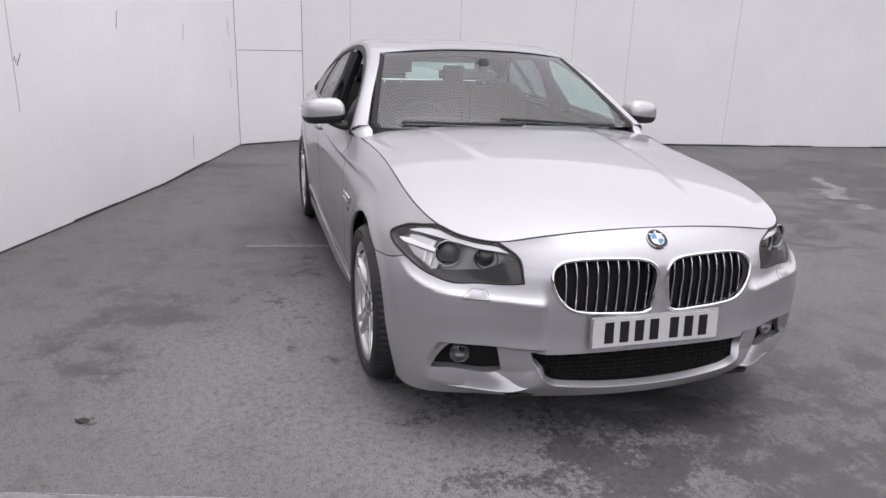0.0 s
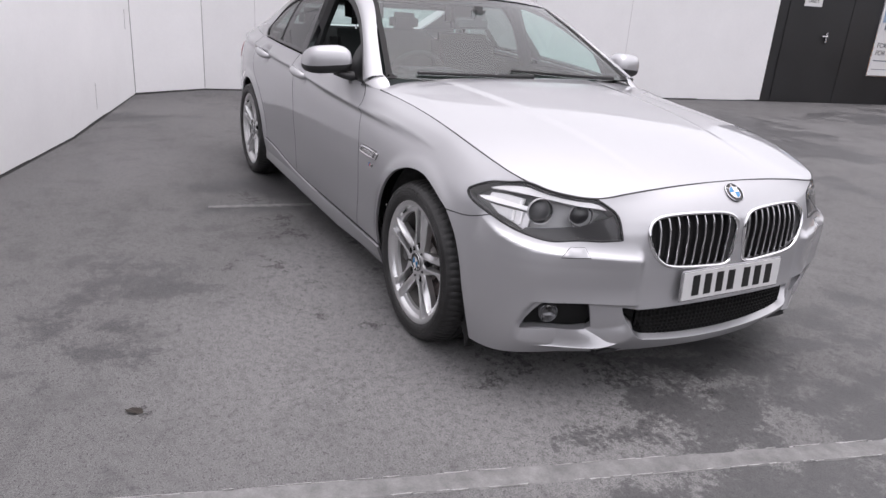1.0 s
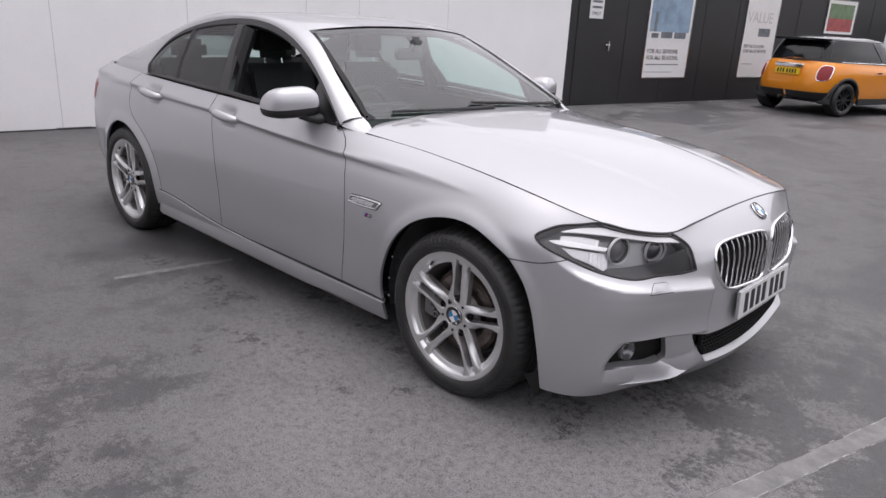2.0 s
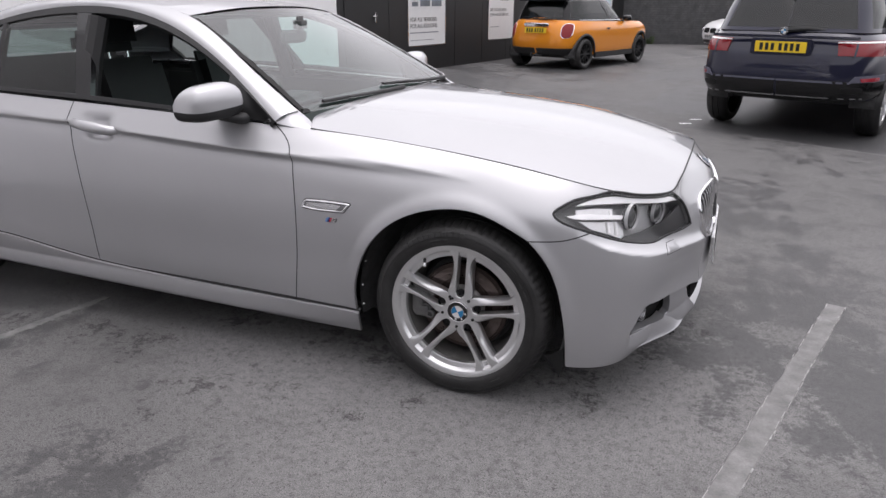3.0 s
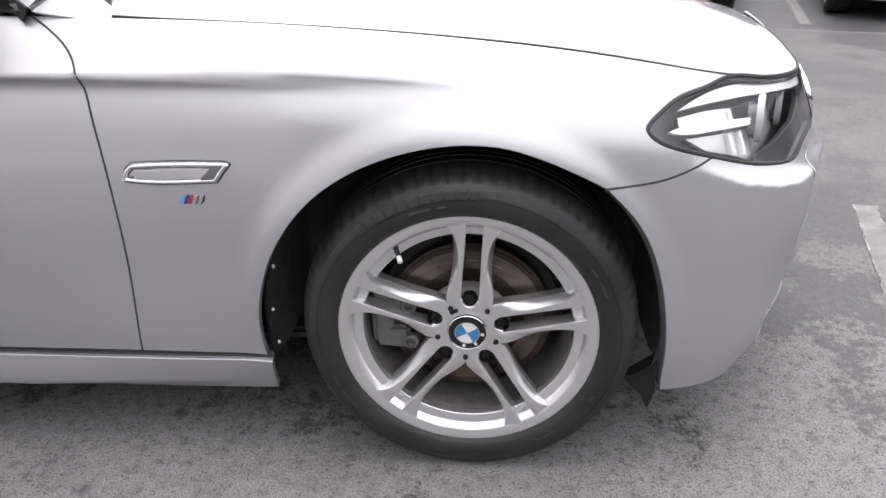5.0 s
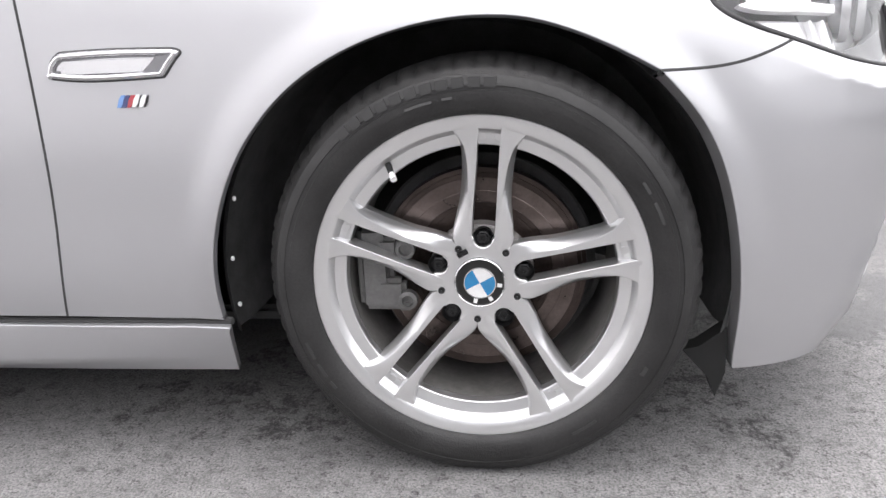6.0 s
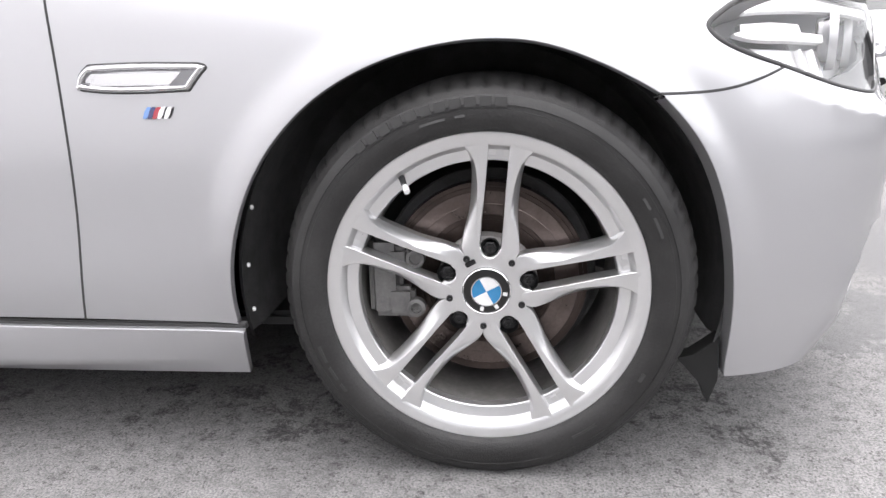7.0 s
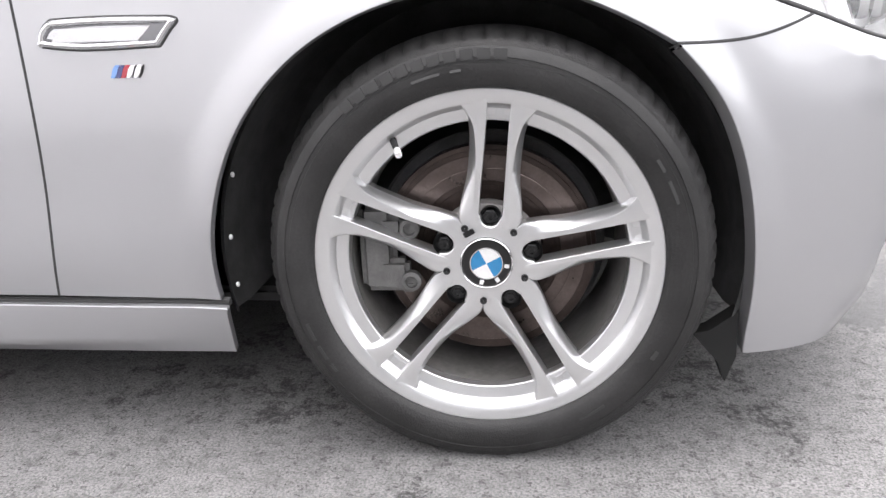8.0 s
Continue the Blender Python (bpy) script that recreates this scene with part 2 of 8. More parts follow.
M = {
    "asphalt": asphalt_mat("worn_asphalt", STAINS),
    "white_wall": stuff_mat("painted_board_white", (0.85, 0.845, 0.85), 0.55, 0, 0.035, 0.9, 30, 0.12, bump_scale=6),
    "wall_gap": stuff_mat("dark_joint", (0.05, 0.05, 0.05), 0.9),
    "black_wall": stuff_mat("painted_board_black", (0.016, 0.016, 0.017), 0.55, 0, 0.3, 1.5, 40, 0.15, bump_scale=8),
    "brick": stuff_mat("dark_grey_brick", (0.06, 0.06, 0.062), 0.85, 0, 0.25, 3, 60, 0.5),
    "mortar": stuff_mat("grey_mortar", (0.08, 0.08, 0.08), 0.95, 0, 0.2, 4, 60, 0.4),
    "line": stuff_mat("worn_white_line", (0.225, 0.223, 0.220), 0.75, 0, 0.30, 12, 160, 0.4, bump_scale=90),
    "silver": car_paint("silver_paint", (0.50, 0.50, 0.515), 0.72, 0.42),
    "orange": car_paint("orange_paint", (0.78, 0.27, 0.015), 0.15, 0.4),
    "navy": car_paint("navy_paint", (0.007, 0.008, 0.026), 0.15, 0.35),
    "white_paint": car_paint("white_paint", (0.82, 0.82, 0.82), 0.0, 0.3),
    "grey_paint": car_paint("dark_grey_paint", (0.05, 0.052, 0.058), 0.5, 0.35),
    "black_gloss": stuff_mat("gloss_black_plastic", (0.01, 0.01, 0.011), 0.12, 0, 0.2),
    "black": stuff_mat("black_plastic", (0.018, 0.018, 0.019), 0.55, 0, 0.2, 20, 300, 0.15),
    "liner": stuff_mat("felt_black", (0.085, 0.085, 0.086), 0.95, 0, 0.3, 20, 300, 0.4),
    "rubber": stuff_mat("tyre_rubber", (0.031, 0.0303, 0.0303), 0.46, 0, 0.45, 9, 250, 0.35, spec=0.45),
    "alloy": stuff_mat("silver_alloy", (0.75, 0.75, 0.755), 0.32, 0.88, 0.04, 6, 500, 0.0, 0.15),
    "barrel": stuff_mat("dark_alloy", (0.26, 0.25, 0.24), 0.6, 0.5, 0.3, 9, 90),
    "disc": stuff_mat("rusty_brake_disc", (0.070, 0.052, 0.046), 0.34, 0.75, 0.4, 14, 200, 0.3),
    "disc_band": stuff_mat("swept_disc_steel", (0.15, 0.12, 0.11), 0.30, 0.8, 0.25, 30, 200, 0.2),
    "disc_hat": stuff_mat("grey_cast_hat", (0.46, 0.44, 0.43), 0.6, 0.4, 0.2, 20, 200, 0.2),
    "caliper": stuff_mat("cast_caliper", (0.19, 0.188, 0.185), 0.55, 0.5, 0.25, 25, 200, 0.3),
    "chrome": stuff_mat("chrome", (0.82, 0.82, 0.83), 0.06, 1.0, 0.02),
    "satin": stuff_mat("satin_silver", (0.65, 0.65, 0.66), 0.25, 0.9, 0.03),
    "white_plastic": stuff_mat("white_plastic", (0.8, 0.8, 0.8), 0.4),
    "lens_white": stuff_mat("frosted_lens", (0.92, 0.92, 0.93), 0.25, 0.0, 0.02, coat=1.0),
    "lamp_dark": stuff_mat("lamp_bezel", (0.045, 0.045, 0.047), 0.4, 0.0, 0.03),
    "bolt": stuff_mat("dark_bolts_and_holes", (0.03, 0.03, 0.031), 0.45, 0.6, 0.2),
    "rubber_mark": stuff_mat("raised_rubber", (0.040, 0.0395, 0.0395), 0.5, 0, 0.2, 14, 250, 0.1),
    "ring_plastic": stuff_mat("clear_ring_plastic", (0.42, 0.425, 0.43), 0.25, 0.0, 0.05, coat=0.5),
    "tail_deep": stuff_mat("deep_red_lens", (0.22, 0.006, 0.012), 0.22, 0, 0.1, coat=0.2),
    "navy_step": stuff_mat("dusty_blue_bumper", (0.11, 0.11, 0.15), 0.5, 0, 0.15),
    "line_chip": stuff_mat("chipped_line_paint", (0.42, 0.415, 0.41), 0.75, 0, 0.35, 25, 160),
    "lens_clear": stuff_mat("clear_light_ring", (0.46, 0.46, 0.47), 0.2, 0.0, 0.04, coat=0.6),
    "projector": stuff_mat("projector_glass", (0.045, 0.045, 0.05), 0.3, 0, 0.15, coat=0.6),
    "lamp_shell": stuff_mat("grey_lamp_shell", (0.24, 0.24, 0.245), 0.35, 0.0, 0.05),
    "reflector": stuff_mat("lamp_reflector", (0.72, 0.72, 0.73), 0.32, 0.75, 0.1, 30),
    "lamp_grey": stuff_mat("lamp_bowl", (0.22, 0.22, 0.23), 0.2, 0.7, 0.1),
    "plate_white": stuff_mat("plate_white", (0.62, 0.62, 0.62), 0.35, 0, 0.04),
    "plate_yellow": stuff_mat("plate_yellow", (0.80, 0.55, 0.02), 0.35, 0, 0.04),
    "void": stuff_mat("matt_black_mesh", (0.007, 0.007, 0.007), 0.8, 0, 0.2),
    "ink": stuff_mat("black_ink", (0.01, 0.01, 0.01), 0.4),
    "blue": stuff_mat("enamel_blue", (0.015, 0.21, 0.46), 0.2, coat=1.0),
    "navy_chip": stuff_mat("enamel_dark_blue", (0.03, 0.04, 0.16), 0.2, coat=1.0),
    "sky_chip": stuff_mat("enamel_light_blue", (0.18, 0.35, 0.72), 0.2, coat=1.0),
    "red_chip": stuff_mat("enamel_red", (0.42, 0.02, 0.04), 0.2, coat=1.0),
    "enamel_white": stuff_mat("enamel_white", (0.8, 0.8, 0.8), 0.2, coat=1.0),
    "tail_red": stuff_mat("tail_lamp_red", (0.27, 0.007, 0.011), 0.35, 0, 0.1, coat=0.1),
    "cabin": stuff_mat("black_leather", (0.016, 0.016, 0.017), 0.6, 0, 0.2, 8, 220, 0.3),
    "cabin_grey": stuff_mat("grey_headlining", (0.13, 0.13, 0.13), 0.9, 0, 0.1),
    "glass": glass_mat("clear_glass", (0.66, 0.82, 0.78), shine=0.085, power=3.7),
    "privacy": glass_mat("dark_glass", (0.30, 0.33, 0.32)),
    "lamp_glass": glass_mat("lamp_cover", (0.97, 0.97, 0.97), shine=0.035),
    "mirror": stuff_mat("mirror_glass", (0.85, 0.85, 0.85), 0.02, 1.0, 0.0),
    "poster": stuff_mat("poster_paper", (0.72, 0.72, 0.72), 0.45, 0, 0.03),
    "line_faint": stuff_mat("faint_line", (0.21, 0.21, 0.205), 0.75, 0, 0.3, 12, 160, 0.4, bump_scale=90),
    "poster_grey_light": stuff_mat("poster_pale_print", (0.50, 0.50, 0.50), 0.45, 0, 0.05),
    "poster_blue_pale": stuff_mat("poster_pale_blue", (0.62, 0.70, 0.76), 0.45, 0, 0.06),
    "poster_sky": stuff_mat("poster_sky_print", (0.30, 0.42, 0.55), 0.45, 0, 0.3, 3),
    "poster_grey": stuff_mat("poster_grey_print", (0.20, 0.22, 0.25), 0.45, 0, 0.4, 6),
    "poster_red": stuff_mat("poster_red_print", (0.45, 0.10, 0.10), 0.45, 0, 0.3, 6),
    "poster_green": stuff_mat("poster_green_print", (0.16, 0.25, 0.13), 0.45, 0, 0.3, 6),
    "poster_blue": stuff_mat("poster_blue_print", (0.35, 0.55, 0.70), 0.45, 0, 0.2, 6),
    "board_joint": stuff_mat("grey_board_joint", (0.22, 0.21, 0.21), 0.8, 0, 0.2, 12),
    "faint_joint": stuff_mat("pale_board_joint", (0.52, 0.51, 0.51), 0.8, 0, 0.1, 12),
    "brick_unit": stuff_mat("painted_brick_unit", (0.115, 0.115, 0.118), 0.85, 0, 0.3, 5, 60, 0.4),
    "weed": stuff_mat("weed_green", (0.06, 0.10, 0.03), 0.7, 0, 0.3),
    "dead_leaf": stuff_mat("dead_leaf_brown", (0.035, 0.028, 0.022), 0.8, 0, 0.3, 60),
}

# ---- mesh tools ----
def mesh_ob(name, verts, faces, material, smooth=False, normals=None):
    me = bpy.data.meshes.new(name)
    me.from_pydata([tuple(v) for v in verts], [], faces)
    me.materials.append(material)
    if smooth:
        me.shade_smooth()
    if normals is not None:
        me.normals_split_custom_set_from_vertices([tuple(n) for n in normals])
    me.update()
    return new(name, me)


def bm_ob(name, bm, material, smooth=None):
    """Links a bmesh; smooth: degrees up to which edges are shaded smooth."""
    me = bpy.data.meshes.new(name)
    if smooth is not None:
        for f in bm.faces:
            f.smooth = True
        for e in bm.edges:
            if len(e.link_faces) == 2 and e.calc_face_angle(0.0) > radians(smooth):
                e.smooth = False
    bm.to_mesh(me)
    bm.free()
    me.materials.append(material)
    return new(name, me)


def under(ob, parent, label=""):
    ob.parent = parent
    if label:
        ob["label"] = label
    return ob


def part(name, bm, material, parent, label="", smooth=40):
    return under(bm_ob(name, bm, material, smooth), parent, label)


def empty(name, m=None):
    ob = new(name)
    ob.empty_display_size = 0.1
    if m is not None:
        ob.matrix_basis = m
    return ob


def box(sx, sy, sz, at=(0, 0, 0), bevel=0.0, seg=2, turn=None):
    bm = bmesh.new()
    bmesh.ops.create_cube(bm, size=1.0)
    bmesh.ops.scale(bm, vec=(sx, sy, sz), verts=bm.verts)
    if bevel:
        bmesh.ops.bevel(bm, geom=bm.edges[:], offset=bevel, segments=seg, affect="EDGES", clamp_overlap=True)
    if turn is not None:
        bmesh.ops.transform(bm, matrix=turn, verts=bm.verts)
    bmesh.ops.translate(bm, vec=at, verts=bm.verts)
    return bm


def join(*bms):
    """Adds all the others to the first bmesh."""
    out = bms[0]
    for other in bms[1:]:
        me = bpy.data.meshes.new("tmp")
        other.to_mesh(me)
        other.free()
        out.from_mesh(me)
        bpy.data.meshes.remove(me)
    return out


def prism(points, y0, y1, bevel=0.0):
    """A solid from an outline in x and z, between two values of y."""
    bm = bmesh.new()
    a = [bm.verts.new((x, y0, z)) for x, z in points]
    b = [bm.verts.new((x, y1, z)) for x, z in points]
    n = len(points)
    bm.faces.new(a)
    bm.faces.new(b[::-1])
    for i in range(n):
        bm.faces.new((a[i], b[i], b[(i + 1) % n], a[(i + 1) % n]))
    bmesh.ops.recalc_face_normals(bm, faces=bm.faces)
    if bevel:
        bmesh.ops.bevel(bm, geom=bm.edges[:], offset=bevel, segments=2, affect="EDGES", clamp_overlap=True)
    return bm


def lathe(profile, steps=64, axis="y"):
    """Turns an open profile of (radius, height along the axis) round that axis."""
    verts, faces = [], []
    n = len(profile)
    for k in range(steps):
        a = 2 * math.pi * k / steps
        for r, h in profile:
            p = (r * math.cos(a), h, r * math.sin(a)) if axis == "y" else (r * math.cos(a), r * math.sin(a), h)
            verts.append(p)
    for k in range(steps):
        for i in range(n - 1):
            a, b = k * n + i, ((k + 1) % steps) * n + i
            faces.append((a, a + 1, b + 1, b))
    bm = bmesh.new()
    vs = [bm.verts.new(v) for v in verts]
    for f in faces:
        bm.faces.new([vs[i] for i in f])
    bmesh.ops.remove_doubles(bm, verts=bm.verts, dist=1e-5)
    bmesh.ops.recalc_face_normals(bm, faces=bm.faces)
    return bm


def tube(points, radius, sides=10, closed=False):
    """A round bar along a polyline; radius: one number, or one for each point."""
    pts = [Vector(p) for p in points]
    rad = radius if isinstance(radius, (list, tuple)) else [radius] * len(pts)
    bm = bmesh.new()
    rings = []
    n = len(pts)
    for i, p in enumerate(pts):
        a, b = pts[(i - 1) % n if closed else max(i - 1, 0)], pts[(i + 1) % n if closed else min(i + 1, n - 1)]
        d = (b - a).normalized()
        side = d.cross(Vector((0, 0, 1)) if abs(d.z) < 0.9 else Vector((1, 0, 0))).normalized()
        up = side.cross(d)
        rings.append([bm.verts.new(p + rad[i] * (math.cos(t) * side + math.sin(t) * up)) for t in (2 * math.pi * k / sides for k in range(sides))])
    for i in range(n if closed else n - 1):
        r, s = rings[i], rings[(i + 1) % n]
        for k in range(sides):
            bm.faces.new((r[k], r[(k + 1) % sides], s[(k + 1) % sides], s[k]))
    if not closed:
        bm.faces.new(rings[0][::-1])
        bm.faces.new(rings[-1])
    bmesh.ops.recalc_face_normals(bm, faces=bm.faces)
    return bm


# ---- setting ----
def ground_sheet():
    """One sheet to the horizon, finer where the camera walks, with a faint roll."""
    xs = sorted({*np.linspace(-12, 12, 49).round(3), -400, -150, -60, -30, -20, 20, 30, 60, 150, 400})
    ys = sorted({*np.linspace(-8, 24, 65).round(3), -400, -150, -60, -30, -15, 30, 60, 150, 400})
    verts = [(x, y, 0.0) for x in xs for y in ys]
    n = len(ys)
    faces = [(i * n + j, (i + 1) * n + j, (i + 1) * n + j + 1, i * n + j + 1) for i in range(len(xs) - 1) for j in range(n - 1)]
    return tagged(mesh_ob("ground", verts, faces, M["asphalt"]), "worn grey asphalt car park with dark damp blotches", "ground", kind="structure")


def wall_run(name, a, b, height, thick, material, label, side=1.0):
    """A wall from a to b in plan; its thickness lies to the left of the way (side 1) or to the right."""
    a, b = Vector((*a, 0)), Vector((*b, 0))
    d = (b - a).normalized()
    out = Vector((-d.y, d.x, 0)) * thick * side
    base = [a, b, b + out, a + out]
    bm = bmesh.new()
    lo = [bm.verts.new(p - Vector((0, 0, 0.05))) for p in base]
    hi = [bm.verts.new(p + Vector((0, 0, height))) for p in base]
    bm.faces.new(lo)
    bm.faces.new(hi)
    for i in range(4):
        bm.faces.new((lo[i], lo[(i + 1) % 4], hi[(i + 1) % 4], hi[i]))
    bmesh.ops.recalc_face_normals(bm, faces=bm.faces)
    return tagged(bm_ob(name, bm, material), label, "wall", kind="structure")


ground = ground_sheet()
WHITE_H = 4.2
CORNER, PANEL, EDGE = (-6.86, -1.42), (-7.25, -0.53), (-5.911, 8.496)
LEFT_END = (-4.4, -2.14)
LEFT_START = (-1.0, -3.464)
wall_run("wall_left", LEFT_START, LEFT_END, WHITE_H, 0.25, M["white_wall"], "white painted board wall with scuffs", 1.0)
wall_run("wall_left_far", LEFT_END, CORNER, WHITE_H, 0.25, M["white_wall"], "white painted board wall with scuffs", 1.0)
wall_run("wall_return", CORNER, PANEL, WHITE_H, 0.25, M["white_wall"], "short white painted wall with a panel joint", 1.0)
wall_run("wall_back", PANEL, EDGE, WHITE_H, 0.25, M["white_wall"], "white painted board wall behind the parked car", 1.0)
BLACK_END = (-3.0, 23.15)
wall_run("wall_black", EDGE, BLACK_END, 2.55, 0.2, M["black_wall"], "black painted hoarding with posters", 1.0)
wall_run("wall_brick", BLACK_END, (14.0, 26.15), 2.42, 0.3, M["mortar"], "dark grey brick wall closing the car park", 1.0)
# walls added out of view, dark so that the car's reflections deepen
wall_run("wall_behind", (14.0, -9.5), (-7.0, -9.5), 3.2, 0.3, M["brick"], "plain dark grey wall added out of view for darker reflections", 1.0)
wall_run("wall_side", (14.0, 26.0), (14.0, -9.5), 3.2, 0.3, M["brick"], "plain dark grey wall added out of view for darker reflections", 1.0)

# ---- smooth sheets for car bodies ----
from mathutils.geometry import delaunay_2d_cdt


def cubic(t, p, q):
    """Natural cubic spline through the rows p at t, read at q."""
    t, p, q = np.asarray(t, float), np.asarray(p, float), np.asarray(q, float)
    k, h = len(t), np.diff(t)
    a, r = np.eye(k), np.zeros((k, p.shape[1]))
    for i in range(1, k - 1):
        a[i, i - 1 : i + 2] = h[i - 1], 2 * (h[i - 1] + h[i]), h[i]
        r[i] = 6 * ((p[i + 1] - p[i]) / h[i] - (p[i] - p[i - 1]) / h[i - 1])
    m = np.linalg.solve(a, r)
    i = np.clip(np.searchsorted(t, q) - 1, 0, k - 2)
    s, e, d = (q - t[i])[:, None], (t[i + 1] - q)[:, None], h[i][:, None]
    return (m[i] * e**3 + m[i + 1] * s**3) / (6 * d) + (p[i] / d - m[i] * d / 6) * e + (p[i + 1] / d - m[i + 1] * d / 6) * s


def bent(points, n=12):
    """A smooth line through points of any dimension, n steps to a span."""
    p = np.asarray(points, float)
    p = p[np.r_[True, np.linalg.norm(np.diff(p, axis=0), axis=1) > 1e-5]]
    if len(p) == 1:
        p = np.r_[p, p + 1e-5]
    if len(p) == 2:
        return np.linspace(p[0], p[1], n + 1)
    t = np.r_[0, np.cumsum(np.sqrt(np.linalg.norm(np.diff(p, axis=0), axis=1)))]
    q = np.concatenate([np.linspace(a, b, n, endpoint=False) for a, b in zip(t, t[1:])] + [t[-1:]])
    return cubic(t, p, q)


def loop(*runs, n=12):
    """One closed outline from smooth runs that meet in corners."""
    out = []
    for run in runs:
        out.extend(bent(run, n)[:-1] if len(run) > 1 else run)
    return np.asarray(out)


def inside(points, poly):
    x, y = points[:, 0], points[:, 1]
    ok = np.zeros(len(points), bool)
    for (x0, y0), (x1, y1) in zip(poly, np.roll(poly, -1, 0)):
        if y0 != y1:
            ok ^= ((y0 > y) != (y1 > y)) & (x < (x1 - x0) * (y - y0) / (y1 - y0) + x0)
    return ok


class Loft:
    """A smooth sheet over a grid of points; places on it are named by two lengths in metres."""

    def __init__(self, grid):
        self.g = np.asarray(grid, float)
        nu, nv = self.g.shape[:2]
        self.size = np.array([np.linalg.norm(np.diff(self.g, axis=0), axis=2).sum(0).mean(), np.linalg.norm(np.diff(self.g, axis=1), axis=2).sum(1).mean()])
        self.steps = np.array([nu - 1, nv - 1])
        n = np.cross(np.gradient(self.g, axis=0), np.gradient(self.g, axis=1))
        self.n = n / (np.linalg.norm(n, axis=2, keepdims=True) + 1e-12)

    def read(self, field, w):
        f = np.clip(np.asarray(w, float) / self.size, 0, 1) * self.steps
        i = np.minimum(f.astype(int), self.steps - 1)
        a, b = (f - i).T[..., None]
        u, v = i.T
        return (1 - a) * (1 - b) * field[u, v] + a * (1 - b) * field[u + 1, v] + (1 - a) * b * field[u, v + 1] + a * b * field[u + 1, v + 1]

    def at(self, w):
        return self.read(self.g, w)

    def normal(self, w):
        n = self.read(self.n, w)
        return n / np.linalg.norm(n, axis=1, keepdims=True)

    def find(self, points, weights=(1, 1, 1), u=(0.0, 1.0)):
        """The place on the sheet nearest to each point, by the weighted axes."""
        lo, hi = (int(round(k * self.steps[0])) for k in u)
        g, wt = self.g[lo : hi + 1], np.asarray(weights, float)
        out = []
        for p in np.atleast_2d(np.asarray(points, float)):
            d = (((g - p) * wt) ** 2).sum(2)
            i, j = np.unravel_index(d.argmin(), d.shape)
            w = np.array([i + lo, j]) / self.steps * self.size
            for _ in range(4):
                e = 2e-3
                here = self.at([w])[0]
                j0 = np.stack([(self.at([w + [e, 0]])[0] - self.at([w - [e, 0]])[0]), (self.at([w + [0, e]])[0] - self.at([w - [0, e]])[0])], 1) / (2 * e)
                a, r = j0 * wt[:, None], (p - here) * wt
                w = np.clip(w + np.clip(np.linalg.lstsq(a, r, rcond=1e-3)[0], -0.02, 0.02), 0, self.size)
            out.append(w)
        return np.array(out)


class Field(Loft):
    """A height field z(x, y), named by x and y themselves."""

    def __init__(self, height):
        self.height = height

    def at(self, w):
        w = np.asarray(w, float)
        return np.c_[w, self.height(w[:, 0], w[:, 1])]

    def normal(self, w):
        w, e = np.asarray(w, float), 4e-3
        dx = (self.height(w[:, 0] + e, w[:, 1]) - self.height(w[:, 0] - e, w[:, 1])) / (2 * e)
        dy = (self.height(w[:, 0], w[:, 1] + e) - self.height(w[:, 0], w[:, 1] - e)) / (2 * e)
        n = np.c_[-dx, -dy, np.ones(len(w))]
        return n / np.linalg.norm(n, axis=1, keepdims=True)


def shrunk(poly, gap):
    """An outline drawn inwards (outwards where gap is negative)."""
    p = np.asarray(poly, float)
    d = np.roll(p, -1, 0) - np.roll(p, 1, 0)
    area = (p[:, 0] * np.roll(p[:, 1], -1) - np.roll(p[:, 0], -1) * p[:, 1]).sum()
    n = np.c_[-d[:, 1], d[:, 0]] / (np.linalg.norm(d, axis=1, keepdims=True) + 1e-12) * np.sign(area)
    return p + n * gap


def thinned(poly, least):
    keep = [poly[0]]
    for p in poly[1:]:
        if np.linalg.norm(p - keep[-1]) > least:
            keep.append(p)
    if len(keep) > 3 and np.linalg.norm(keep[-1] - keep[0]) < least:
        keep.pop()
    return np.array(keep)


